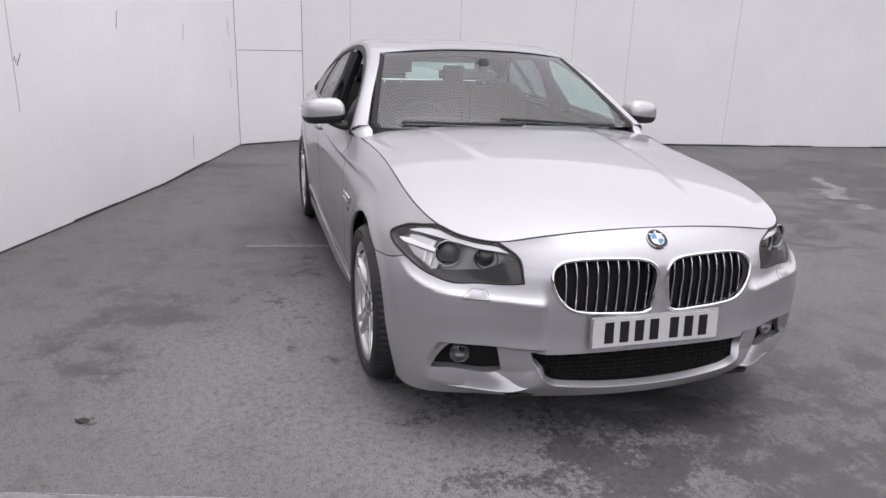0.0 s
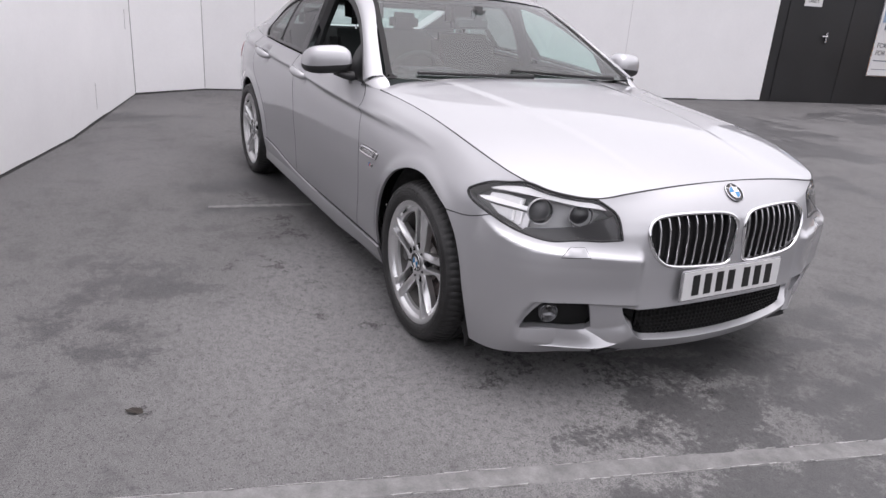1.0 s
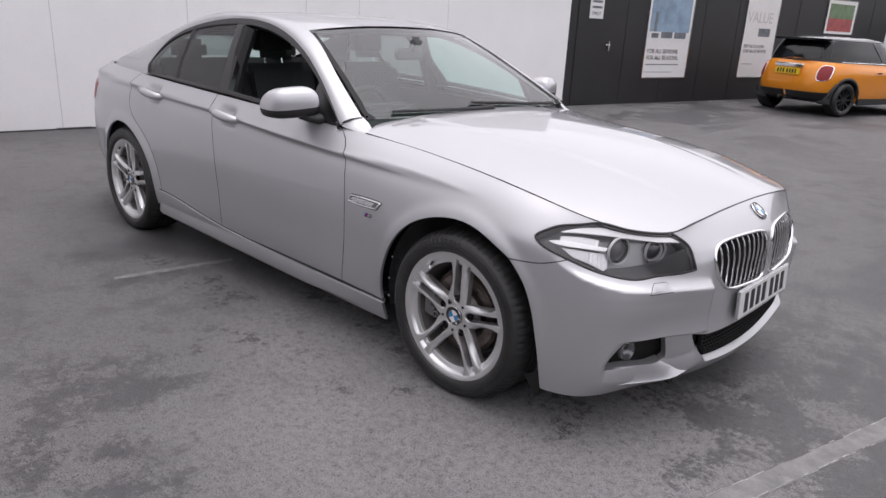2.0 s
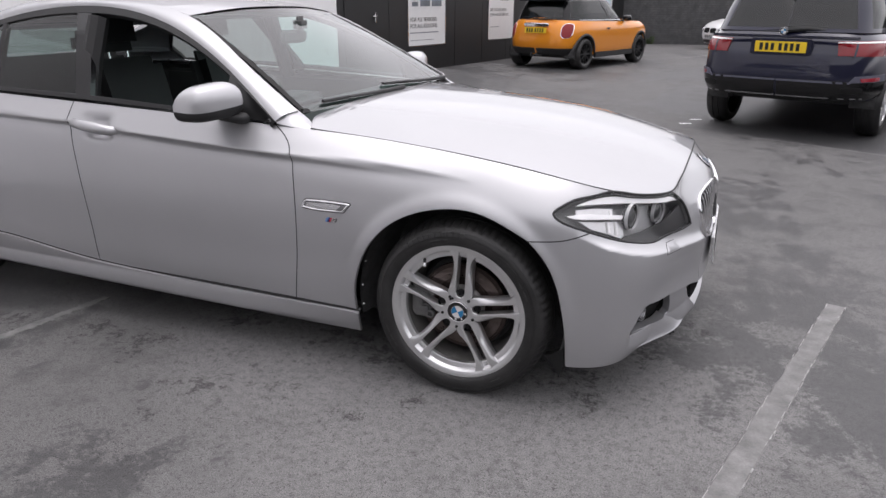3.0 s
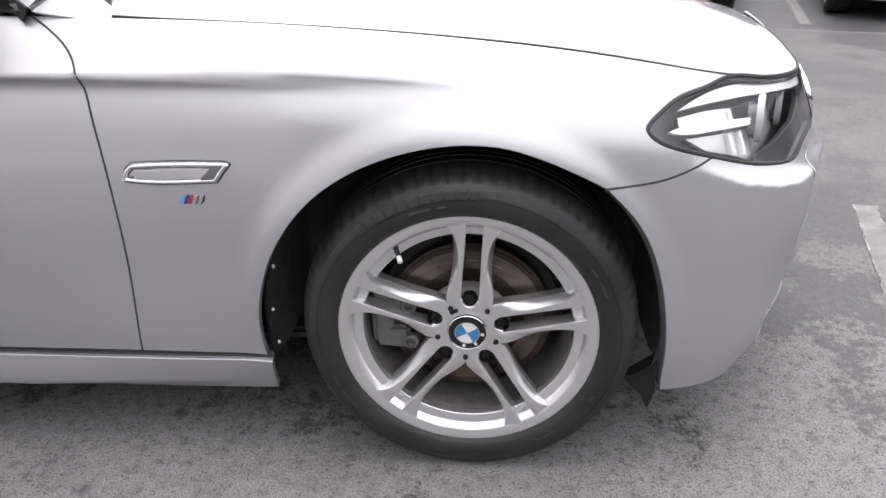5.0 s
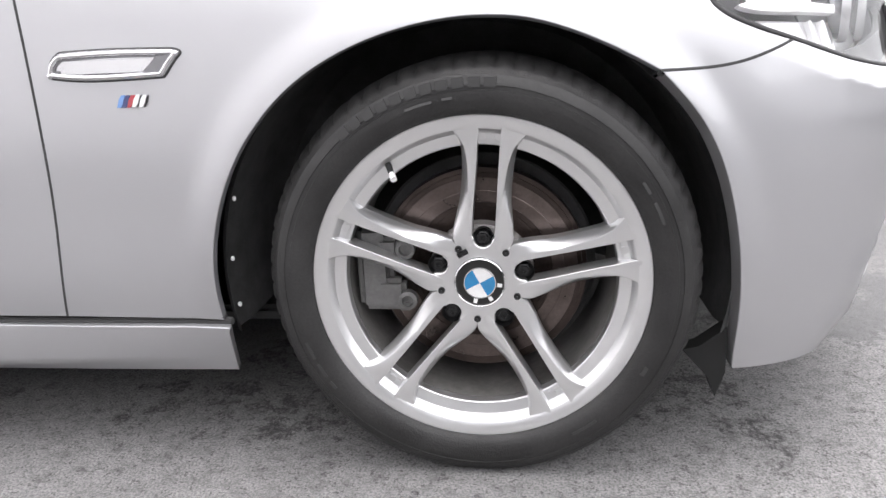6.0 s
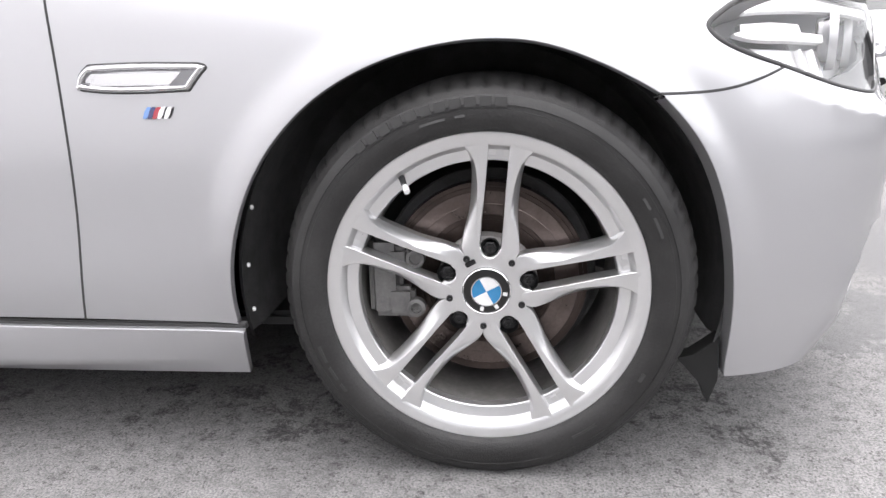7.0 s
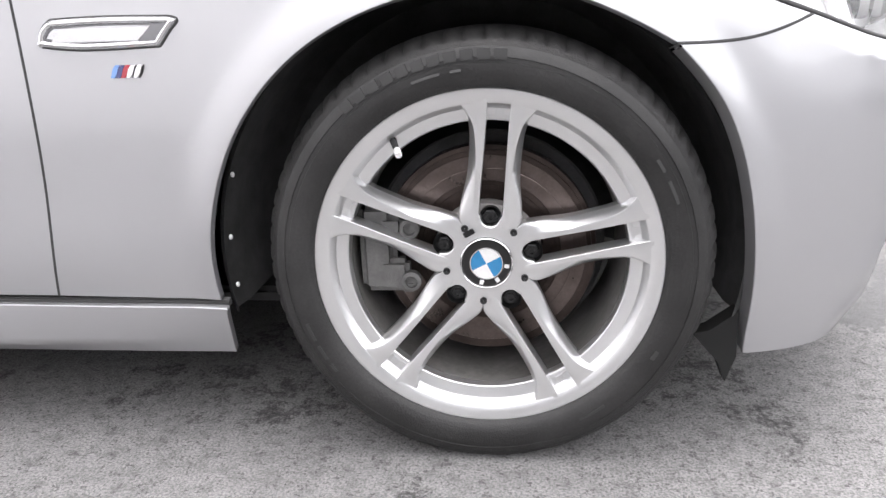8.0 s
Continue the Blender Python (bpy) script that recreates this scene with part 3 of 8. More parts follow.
def sheet(name, surf, outlines, material, gap=0.0024, depth=0.014, step=0.03, lift=0.0, mirror=False, parent=None, label="", fold=0.003):
    """A panel cut out of a smooth sheet: the first outline bounds it, the others are holes. Its rim turns inwards by depth, over a small rounded fold."""
    loops = [thinned(shrunk(o, gap if i == 0 else -gap), 0.003) for i, o in enumerate(outlines)]
    flat, edges = [], []
    for o in loops:
        k = len(flat)
        flat.extend(o)
        edges.extend((k + i, k + (i + 1) % len(o)) for i in range(len(o)))
    lo, hi = loops[0].min(0), loops[0].max(0)
    gx, gy = np.meshgrid(np.arange(lo[0], hi[0], step), np.arange(lo[1], hi[1], step))
    gx[1::2] += step / 2
    pts = np.c_[gx.ravel(), gy.ravel()]
    ok = inside(pts, loops[0])
    for o in loops[1:]:
        ok &= ~inside(pts, o)
    bound = np.array(flat)
    pts = pts[ok]
    if len(pts):
        far = np.array([((bound - p) ** 2).sum(1).min() for p in pts]) > (0.45 * step) ** 2
        pts = pts[far]
    every = [*flat, *pts]
    vo, _, fo, _, _, _ = delaunay_2d_cdt([Vector(p) for p in every], edges, [], 0, 1e-6)
    vo = np.array([tuple(v) for v in vo])
    tri = np.array([f for f in fo if len(f) == 3])
    mid = vo[tri].mean(1)
    ok = inside(mid, loops[0])
    for o in loops[1:]:
        ok &= ~inside(mid, o)
    tri = tri[ok]
    nn = surf.normal(vo)
    co = surf.at(vo) + nn * lift
    # outward is away from the car's axis or up
    verts, norms, faces = [*co], [*nn], [tuple(int(i) for i in f) for f in tri]
    fn = np.cross(co[tri[:, 1]] - co[tri[:, 0]], co[tri[:, 2]] - co[tri[:, 0]])
    if (fn * nn[tri[:, 0]]).sum() < 0:
        faces = [f[::-1] for f in faces]
    for li, o in enumerate(loops):
        a, an = surf.at(o), surf.normal(o)
        a = a + an * lift
        tang = np.roll(a, -1, 0) - np.roll(a, 1, 0)
        side = np.cross(tang, an)
        side /= np.linalg.norm(side, axis=1, keepdims=True) + 1e-12
        probe = shrunk(o, 0.002) if li == 0 else shrunk(o, -0.002)
        if ((surf.at(probe) + surf.normal(probe) * lift - a) * side).sum() > 0:
            side = -side
        rows = [(a, an), (a + side * fold * 0.3 - an * fold * 0.3, an + side), (a + side * fold * 0.45 - an * fold, side), (a + side * fold * 0.45 - an * depth, side)]
        k, m = len(verts), len(o)
        for pos, nor in rows:
            verts.extend(pos)
            norms.extend(nor / np.linalg.norm(nor, axis=1, keepdims=True))
        for r in range(len(rows) - 1):
            for i in range(m):
                j = (i + 1) % m
                q = (k + r * m + i, k + r * m + j, k + (r + 1) * m + j, k + (r + 1) * m + i)
                e1, e2 = verts[q[1]] - verts[q[0]], verts[q[3]] - verts[q[0]]
                faces.append(q if np.dot(np.cross(e1, e2), norms[k + 2 * m + i]) > 0 else q[::-1])
    verts, norms = np.array(verts), np.array(norms)
    if mirror:
        verts, norms = verts * [1, -1, 1], norms * [1, -1, 1]
        faces = [f[::-1] for f in faces]
    ob = mesh_ob(name, verts, faces, material, True, norms)
    return under(ob, parent, label) if parent else ob


def ribbon_along(surf, line, width, height, sides=6, closed=False, lift=0.0, mirror=False):
    """A thin raised strip that follows a line on a sheet."""
    w = np.asarray(line, float)
    p, n = surf.at(w) + surf.normal(w) * lift, surf.normal(w)
    t = np.gradient(p, axis=0)
    if closed:
        t = np.roll(p, -1, 0) - np.roll(p, 1, 0)
    s = np.cross(t, n)
    s /= np.linalg.norm(s, axis=1, keepdims=True) + 1e-12
    prof = [(width / 2 * math.cos(a), height * math.sin(a)) for a in np.linspace(0, math.pi, sides)] + [(-width / 2, -0.006), (width / 2, -0.006)]
    bm = bmesh.new()
    flip = np.array([1, -1, 1]) if mirror else np.ones(3)
    rings = [[bm.verts.new((p[i] + s[i] * a + n[i] * b) * flip) for a, b in prof] for i in range(len(p))]
    m = len(prof)
    for i in range(len(p) if closed else len(p) - 1):
        r, q = rings[i], rings[(i + 1) % len(p)]
        for k in range(m):
            bm.faces.new((r[k], r[(k + 1) % m], q[(k + 1) % m], q[k]))
    if not closed:
        bm.faces.new(rings[0])
        bm.faces.new(rings[-1][::-1])
    bmesh.ops.recalc_face_normals(bm, faces=bm.faces)
    return bm


def side_loft(rings, nu=420, nv=64, lines=()):
    """The side of a car from rear centre round the nose: rings run from the sill up to the belt, each from the rear centre to the front centre. lines: sharp creases."""
    half = np.array(rings, float) * [1, -1, 1]
    full = np.concatenate([half, half[:, -2::-1] * [1, -1, 1]], 1)
    mean = full.mean(0)
    t = np.r_[0, np.cumsum(np.sqrt(np.linalg.norm(np.diff(mean, axis=0), axis=1)))]
    q = np.linspace(0, t[-1], nu + 1)
    along = np.array([cubic(t, r, q) for r in full])
    s = np.r_[0, np.cumsum(np.linalg.norm(np.diff(full, axis=0), axis=2).mean(1))]
    sq = np.linspace(0, s[-1], nv + 1)
    g = np.stack([cubic(s, along[:, i], sq) for i in range(nu + 1)])
    return g

# ---- the silver saloon ----
# Rings from sill to belt: rear centre, corner, then stations forwards, the nose corner and the front centre (x ahead of the front axle, half width, height).
SALOON_RINGS = [
    [(-3.95, 0, 0.3), (-3.745, 0.67, 0.3), (-3.5, 0.792, 0.25), (-2.97, 0.85, 0.2), (-2.35, 0.865, 0.18), (-1.6, 0.868, 0.175), (-0.9, 0.868, 0.17), (-0.45, 0.868, 0.165), (0, 0.862, 0.16), (0.4, 0.870, 0.165), (0.592, 0.776, 0.178), (0.668, 0.6, 0.186), (0.735, 0.47, 0.195), (0.82, 0, 0.205)],
    [(-4.01, 0, 0.4), (-3.795, 0.71, 0.4), (-3.53, 0.842, 0.36), (-2.97, 0.9, 0.3), (-2.35, 0.903, 0.275), (-1.6, 0.904, 0.272), (-0.9, 0.904, 0.268), (-0.45, 0.905, 0.266), (0, 0.903, 0.27), (0.4, 0.892, 0.28), (0.648, 0.784, 0.29), (0.742, 0.605, 0.297), (0.815, 0.46, 0.3), (0.862, 0, 0.3)],
    [(-4.03, 0, 0.52), (-3.815, 0.73, 0.52), (-3.55, 0.862, 0.5), (-2.97, 0.92, 0.46), (-2.35, 0.915, 0.44), (-1.6, 0.914, 0.44), (-0.9, 0.915, 0.44), (-0.45, 0.918, 0.44), (0, 0.928, 0.44), (0.4, 0.902, 0.44), (0.664, 0.784, 0.44), (0.756, 0.605, 0.44), (0.82, 0.455, 0.44), (0.866, 0, 0.44)],
    [(-4.03, 0, 0.66), (-3.805, 0.74, 0.66), (-3.55, 0.867, 0.66), (-2.97, 0.928, 0.64), (-2.35, 0.925, 0.62), (-1.6, 0.924, 0.61), (-0.9, 0.924, 0.6), (-0.45, 0.924, 0.6), (0, 0.933, 0.6), (0.39, 0.902, 0.575), (0.672, 0.762, 0.565), (0.756, 0.6, 0.567), (0.817, 0.455, 0.57), (0.862, 0, 0.57)],
    [(-4.01, 0, 0.8), (-3.785, 0.73, 0.8), (-3.54, 0.862, 0.8), (-2.97, 0.925, 0.8), (-2.35, 0.928, 0.79), (-1.6, 0.928, 0.78), (-0.9, 0.927, 0.765), (-0.45, 0.922, 0.745), (0, 0.92, 0.735), (0.37, 0.89, 0.705), (0.632, 0.732, 0.675), (0.724, 0.59, 0.677), (0.775, 0.465, 0.68), (0.832, 0, 0.69)],
    [(-4, 0, 0.92), (-3.775, 0.71, 0.92), (-3.54, 0.842, 0.92), (-2.97, 0.908, 0.925), (-2.35, 0.922, 0.91), (-1.6, 0.925, 0.895), (-0.9, 0.922, 0.865), (-0.45, 0.906, 0.84), (0, 0.89, 0.81), (0.355, 0.866, 0.766), (0.612, 0.722, 0.73), (0.712, 0.59, 0.737), (0.74, 0.45, 0.748), (0.798, 0, 0.762)],
    [(-3.98, 0, 1), (-3.745, 0.68, 1), (-3.53, 0.802, 0.99), (-2.97, 0.875, 0.99), (-2.35, 0.9, 0.975), (-1.6, 0.906, 0.955), (-0.9, 0.9, 0.925), (-0.45, 0.862, 0.905), (0, 0.846, 0.867), (0.335, 0.832, 0.816), (0.592, 0.718, 0.768), (0.702, 0.588, 0.77), (0.715, 0.455, 0.783), (0.755, 0, 0.806)],
    [(-3.93, 0, 1.07), (-3.695, 0.63, 1.06), (-3.48, 0.732, 1.05), (-2.97, 0.815, 1.045), (-2.35, 0.862, 1.03), (-1.6, 0.872, 1.01), (-0.9, 0.862, 0.985), (-0.45, 0.803, 0.95), (0, 0.797, 0.902), (0.32, 0.789, 0.853), (0.57, 0.712, 0.806), (0.688, 0.586, 0.8), (0.702, 0.46, 0.8), (0.708, 0, 0.832)],
]


HANDLES = [(-1.68, 0.922), (-2.54, 0.948)]


def saloon_grid():
    g = side_loft(SALOON_RINGS, 760, 176)
    # the shoulder line: a ridge that dies away over the front wheel
    n = Loft(g).n
    x, z = g[..., 0], g[..., 2]
    zc = np.interp(x, [-3.9, -2.87, -2.365, -1.82, -1.19, -0.71, -0.3, 0.0], [0.985, 0.970, 0.948, 0.932, 0.893, 0.873, 0.858, 0.84])
    fade = np.clip((0.05 - x) / 0.5, 0, 1) * np.clip((x + 3.9) / 0.3, 0, 1)
    s = z - zc
    ridge = np.where(s > 0, np.exp(-s / 0.035), np.exp(s / 0.008) - 0.62 * (np.exp(s / 0.085) - np.exp(s / 0.008)))
    out = 0.019 * ridge * fade
    # the skirt's crease, dying away towards the front wheel
    edge = np.interp(x, [-2.6, -1.2, -0.43], [0.214, 0.200, 0.196])
    fade = np.clip((-0.46 - x) / 0.55, 0, 1) * np.clip((x + 2.75) / 0.2, 0, 1)
    out += 0.026 * np.where(z > edge, np.clip((0.264 - z) / (0.264 - edge), 0, 1), np.clip(1 - (edge - z) / 0.034, -0.5, 1)) * fade
    ay = np.abs(g[..., 1])
    # the ledge under the head lamps
    zl = np.interp(ay, [0.42, 0.55, 0.63, 0.71, 0.765, 0.805, 0.84, 0.855, 0.87], [0.588, 0.593, 0.592, 0.596, 0.600, 0.612, 0.633, 0.652, 0.670])
    fade = np.clip((x - 0.42) / 0.12, 0, 1) * np.clip((ay - 0.412) / 0.022, 0, 1)
    s = z - zl
    s = np.sign(s) * (np.sqrt(s * s + 0.003**2) - 0.003)
    out += 0.026 * np.where(s > 0, np.exp(-s / 0.020), np.exp(s / 0.16)) * fade
    # the recess round the fog lamps, its overhanging upper edge and the blade below
    front = np.clip((x - 0.58) / 0.05, 0, 1)
    z_edge = np.interp(ay, [0.42, 0.45, 0.54, 0.70, 0.82], [0.262, 0.258, 0.232, 0.238, 0.252])
    out_edge = np.interp(z, [0.24, 0.29, 0.322, 0.38, 0.416], [0.800, 0.806, 0.808, 0.79, 0.765])
    in_band = np.clip((ay - 0.415) / 0.03, 0, 1) * np.clip((out_edge - ay) / 0.014, 0, 1)
    hollow = np.clip((0.418 - z) / 0.010, 0, 1) * np.clip((z - z_edge) / 0.062, 0, 1) * in_band
    out -= 0.034 * hollow * front
    out += 0.007 * np.where(z > 0.418, np.exp(-(z - 0.418) / 0.05), 0) * np.clip((ay - 0.40) / 0.05, 0, 1) * np.clip((0.79 - ay) / 0.05, 0, 1) * front
    # hollows behind the door handles
    for hx, hz in HANDLES:
        out -= 0.030 * np.exp(-(((x - hx) / 0.078) ** 4) - ((z - hz) / 0.046) ** 4)
    # the flat lips round the wheel arches
    r = np.hypot(x + 0.018, z - 0.332)
    out += 0.013 * np.exp(-((np.clip(r - 0.385, 0, 1) / 0.066) ** 4)) * (x < 0.47) * np.clip((z - 0.20) / 0.2, 0, 1)
    r = np.hypot(x + 2.985, z - 0.335)
    out += 0.010 * np.exp(-((np.clip(r - 0.385, 0, 1) / 0.060) ** 4)) * np.clip((z - 0.20) / 0.2, 0, 1)
    return g + n * out[..., None]


SIDE = Loft(saloon_grid())
HALF = (0.0, 0.5)


def on_side(*xz):
    return [tuple(w) for w in SIDE.find([(x, -0.9, z) for x, z in xz], (1, 0, 1), HALF)]


def on_nose(*yz):
    return [tuple(w) for w in SIDE.find([(0.8, y, z) for y, z in yz], (0, 1, 1), (0.33, 0.67))]


def on_skin(*xyz):
    return [tuple(w) for w in SIDE.find(xyz, (1, 1, 1))]


def low_edge(x0, x1, n=7):
    ws = [SIDE.find([(x, -0.85, 0.15)], (1, 0, 0.2), HALF)[0] for x in np.linspace(x0, x1, n)]
    return [(w[0], 0.0) for w in ws]


def mirrored(line):
    return [(SIDE.size[0] - w[0], w[1]) for w in line][::-1]


def arch(cx, cz, r, a0, a1, n=17):
    return on_side(*[(cx + r * math.cos(radians(a)), cz + r * math.sin(radians(a))) for a in np.linspace(a0, a1, n)])


CROWN = np.array([(-0.85, 1.030), (-0.5, 1.018), (-0.2, 0.999), (0.1, 0.968), (0.4, 0.917), (0.6, 0.866), (0.70, 0.834), (0.77, 0.806)])


def bonnet_height(x, y):
    c = cubic(CROWN[:, 0], CROWN[:, 1:], np.ravel(x)).reshape(np.shape(x))
    ay = np.abs(y)
    a = cubic(np.array([-0.85, -0.6, 0.0, 0.3, 0.5, 0.77]), np.array([[0.040], [0.080], [0.108], [0.113], [0.130], [0.132]]), np.ravel(x)).reshape(np.shape(x))
    z = c - a * (ay**2 + 0.35 * ay**4) / 1.2
    # the raised middle between two creases that run together towards the nose
    edge = np.interp(x, [-0.7, 0.75], [0.47, 0.30])
    rise = 0.0055 * np.clip((0.78 - x) / 0.55, 0, 1) ** 1.3
    k = np.clip((edge - ay) / 0.050 + 0.5, 0, 1)
    return z + rise * k * k * (3 - 2 * k)


BONNET = Field(bonnet_height)

# the wing's upper edge lies flush with the bonnet
SALOON_RINGS[7] = [(x, y, float(bonnet_height(np.array([x]), np.array([y]))[0])) if x > -0.5 else (x, y, z) for x, y, z in SALOON_RINGS[7]]
SIDE = Loft(saloon_grid())

saloon = tagged(empty("saloon_car"), "silver metallic four-door saloon with a sports bumper, driver's window open", "car")
PAINT = M["silver"]


def pair(name, surf, outlines, material, label="", **more):
    """The same panel on both flanks."""
    return [sheet(name, surf, outlines, material, parent=saloon, label=label, mirror=m, **more) for m in (False, True)]


LAMP_TOP = on_skin((0.352, -0.868, 0.776), (0.395, -0.825, 0.797), (0.455, -0.783, 0.808), (0.518, -0.744, 0.812), (0.60, -0.694, 0.806), (0.664, -0.629, 0.797), (0.696, -0.575, 0.790))
LAMP_IN = on_skin((0.696, -0.575, 0.790), (0.716, -0.535, 0.771), (0.731, -0.507, 0.747), (0.752, -0.496, 0.704), (0.772, -0.492, 0.656))
LAMP_LOW = on_skin((0.772, -0.492, 0.656), (0.745, -0.575, 0.650), (0.705, -0.655, 0.647), (0.672, -0.715, 0.638), (0.615, -0.772, 0.646), (0.553, -0.814, 0.661), (0.462, -0.856, 0.690))
LAMP_TIP = on_skin((0.462, -0.856, 0.690), (0.40, -0.876, 0.710), (0.352, -0.886, 0.732), (0.335, -0.886, 0.756), (0.352, -0.868, 0.776))
WING_SEAM = on_side((0.262, 0.657), (0.36, 0.660), (0.42, 0.674)) + [LAMP_TIP[0]]
DOOR_A = on_side((-0.80, 0.99), (-0.712, 0.91), (-0.690, 0.80), (-0.688, 0.62), (-0.700, 0.45), (-0.722, 0.273))
DOOR_B = on_side((-1.80, 0.277), (-1.815, 0.6), (-1.832, 0.88), (-1.84, 1.02))
DOOR_C = on_side((-2.50, 0.285), (-2.535, 0.48), (-2.66, 0.68), (-2.83, 0.80), (-2.865, 0.92), (-2.84, 1.05))


def belt(run):
    """Lays the last place of a run on the belt."""
    return [*run[:-1], (run[-1][0], SIDE.size[1])]


DOOR_A = belt(DOOR_A[::-1])[::-1]
DOOR_B, DOOR_C = belt(DOOR_B), belt(DOOR_C)
# from the wing's front end inwards the lamp borders on the bonnet
LAMP_TOP[3:] = [(u, SIDE.size[1] - 0.002) for u, v in LAMP_TOP[3:]]
LAMP_IN[0] = LAMP_TOP[-1]
WING_END = LAMP_TOP[3]


def edge_v1(w0, w1, n=24):
    return [(u, SIDE.size[1]) for u in np.linspace(w0[0], w1[0], n)]


wing_line = loop(
    WING_SEAM, LAMP_TIP, LAMP_TOP[:4], edge_v1(WING_END, DOOR_A[0]), DOOR_A,
    [DOOR_A[-1], *on_side((-0.436, 0.268))], on_side((-0.436, 0.268), (-0.434, 0.366), (-0.398, 0.492), (-0.340, 0.586), (-0.257, 0.663), (-0.144, 0.717), (-0.040, 0.739), (0.026, 0.741), (0.092, 0.732), (0.190, 0.695), (0.262, 0.657)),
)
pair("front_wing", SIDE, [wing_line], PAINT, step=0.014)
door1 = pair("front_door", SIDE, [loop(DOOR_A, [DOOR_A[-1], DOOR_B[0]], DOOR_B, edge_v1(DOOR_B[-1], DOOR_A[0]))], PAINT, step=0.013)
door2 = pair("rear_door", SIDE, [loop(DOOR_B[::-1], [DOOR_B[0], DOOR_C[0]], DOOR_C, edge_v1(DOOR_C[-1], DOOR_B[-1]))], PAINT, step=0.015)
REAR = (-2.985, 0.335, 0.388)
R_LOW = math.degrees(math.asin((0.24 - REAR[1]) / REAR[2]))
rear_arch = arch(*REAR, R_LOW, 180 - R_LOW)
quarter = loop(
    DOOR_C[::-1], [DOOR_C[0], rear_arch[0]], rear_arch, [rear_arch[-1], *low_edge(-3.45, -3.8, 4), (0.0, 0.0)],
    [(0.0, 0.0), (0.0, SIDE.size[1])], edge_v1((0.0, 0), DOOR_C[-1]),
)
pair("rear_quarter", SIDE, [quarter], PAINT, step=0.02)
SILL_A, SILL_B = on_side((-0.425, 0.262))[0], on_side((-2.54, 0.352))[0]
SILL_RUN = [SILL_A, *on_side((-1.2, 0.266), (-1.8, 0.284), (-2.12, 0.315), (-2.36, 0.343)), SILL_B]
sill_line = loop(SILL_RUN, [SILL_B, low_edge(-2.56, -2.56, 1)[0]], low_edge(-2.56, -0.436, 9), [low_edge(-0.436, -0.436, 1)[0], SILL_A])
pair("side_skirt", SIDE, [sill_line], PAINT, lift=0.012, step=0.009)

# bumper with its openings
fog_hole = loop(on_nose((-0.784, 0.304), (-0.766, 0.340), (-0.742, 0.384), (-0.722, 0.402), (-0.68, 0.410), (-0.575, 0.412)), on_nose((-0.575, 0.412), (-0.556, 0.345), (-0.548, 0.312)), on_nose((-0.548, 0.312), (-0.575, 0.301), (-0.66, 0.298), (-0.784, 0.296)), on_nose((-0.784, 0.296), (-0.784, 0.304)))
intake = loop(on_nose((-0.455, 0.395), (-0.25, 0.402), (0, 0.404), (0.25, 0.402), (0.455, 0.395)), on_nose((0.455, 0.395), (0.43, 0.33), (0.385, 0.280), (0.36, 0.268)), on_nose((0.36, 0.268), (0.2, 0.252), (0, 0.248), (-0.2, 0.252), (-0.36, 0.268)), on_nose((-0.36, 0.268), (-0.385, 0.280), (-0.43, 0.33), (-0.455, 0.395)))


NOSE_MID = 0.012


def kidney(s=1.0, grow=0.0):
    g = grow
    pts = [(-0.034 + g, 0.562 - g), (-0.024 + g, 0.63), (-0.020 + g, 0.698), (-0.045, 0.732 + g), (-0.15, 0.746 + g), (-0.31, 0.742 + g), (-0.390 - g, 0.722 + g), (-0.412 - g, 0.684), (-0.400 - g, 0.63), (-0.358 - g, 0.578 - g), (-0.29, 0.557 - g), (-0.14, 0.549 - g), (-0.06, 0.549 - g)]
    p = bent([*[(s * y + NOSE_MID, z) for y, z in pts], (s * pts[0][0] + NOSE_MID, pts[0][1])], 6)[:-1]
    return np.array(on_nose(*p))


arch_front = on_side((0.262, 0.657), (0.328, 0.582), (0.372, 0.486), (0.398, 0.368), (0.408, 0.26), (0.412, 0.162))
front_low = [(u, 0.0) for u in np.linspace(low_edge(0.414, 0.414, 1)[0][0], SIDE.size[0] - low_edge(0.414, 0.414, 1)[0][0], 60)]
bumper_line = loop(
    arch_front + [front_low[0]], front_low, mirrored(arch_front + [front_low[0]]), mirrored(WING_SEAM), mirrored(LAMP_LOW), mirrored(LAMP_IN),
    edge_v1((SIDE.size[0] - LAMP_IN[0][0], 0), LAMP_IN[0], 40), LAMP_IN, LAMP_LOW, WING_SEAM[::-1],
)
fog_left = np.array([(SIDE.size[0] - u, v) for u, v in fog_hole])[::-1]
K_R, K_L = kidney(1.0), kidney(-1.0)
sheet("front_bumper", SIDE, [bumper_line, fog_hole, fog_left, intake, K_R, K_L], PAINT, parent=saloon, depth=0.03, step=0.010, label="silver sports bumper with open intakes")

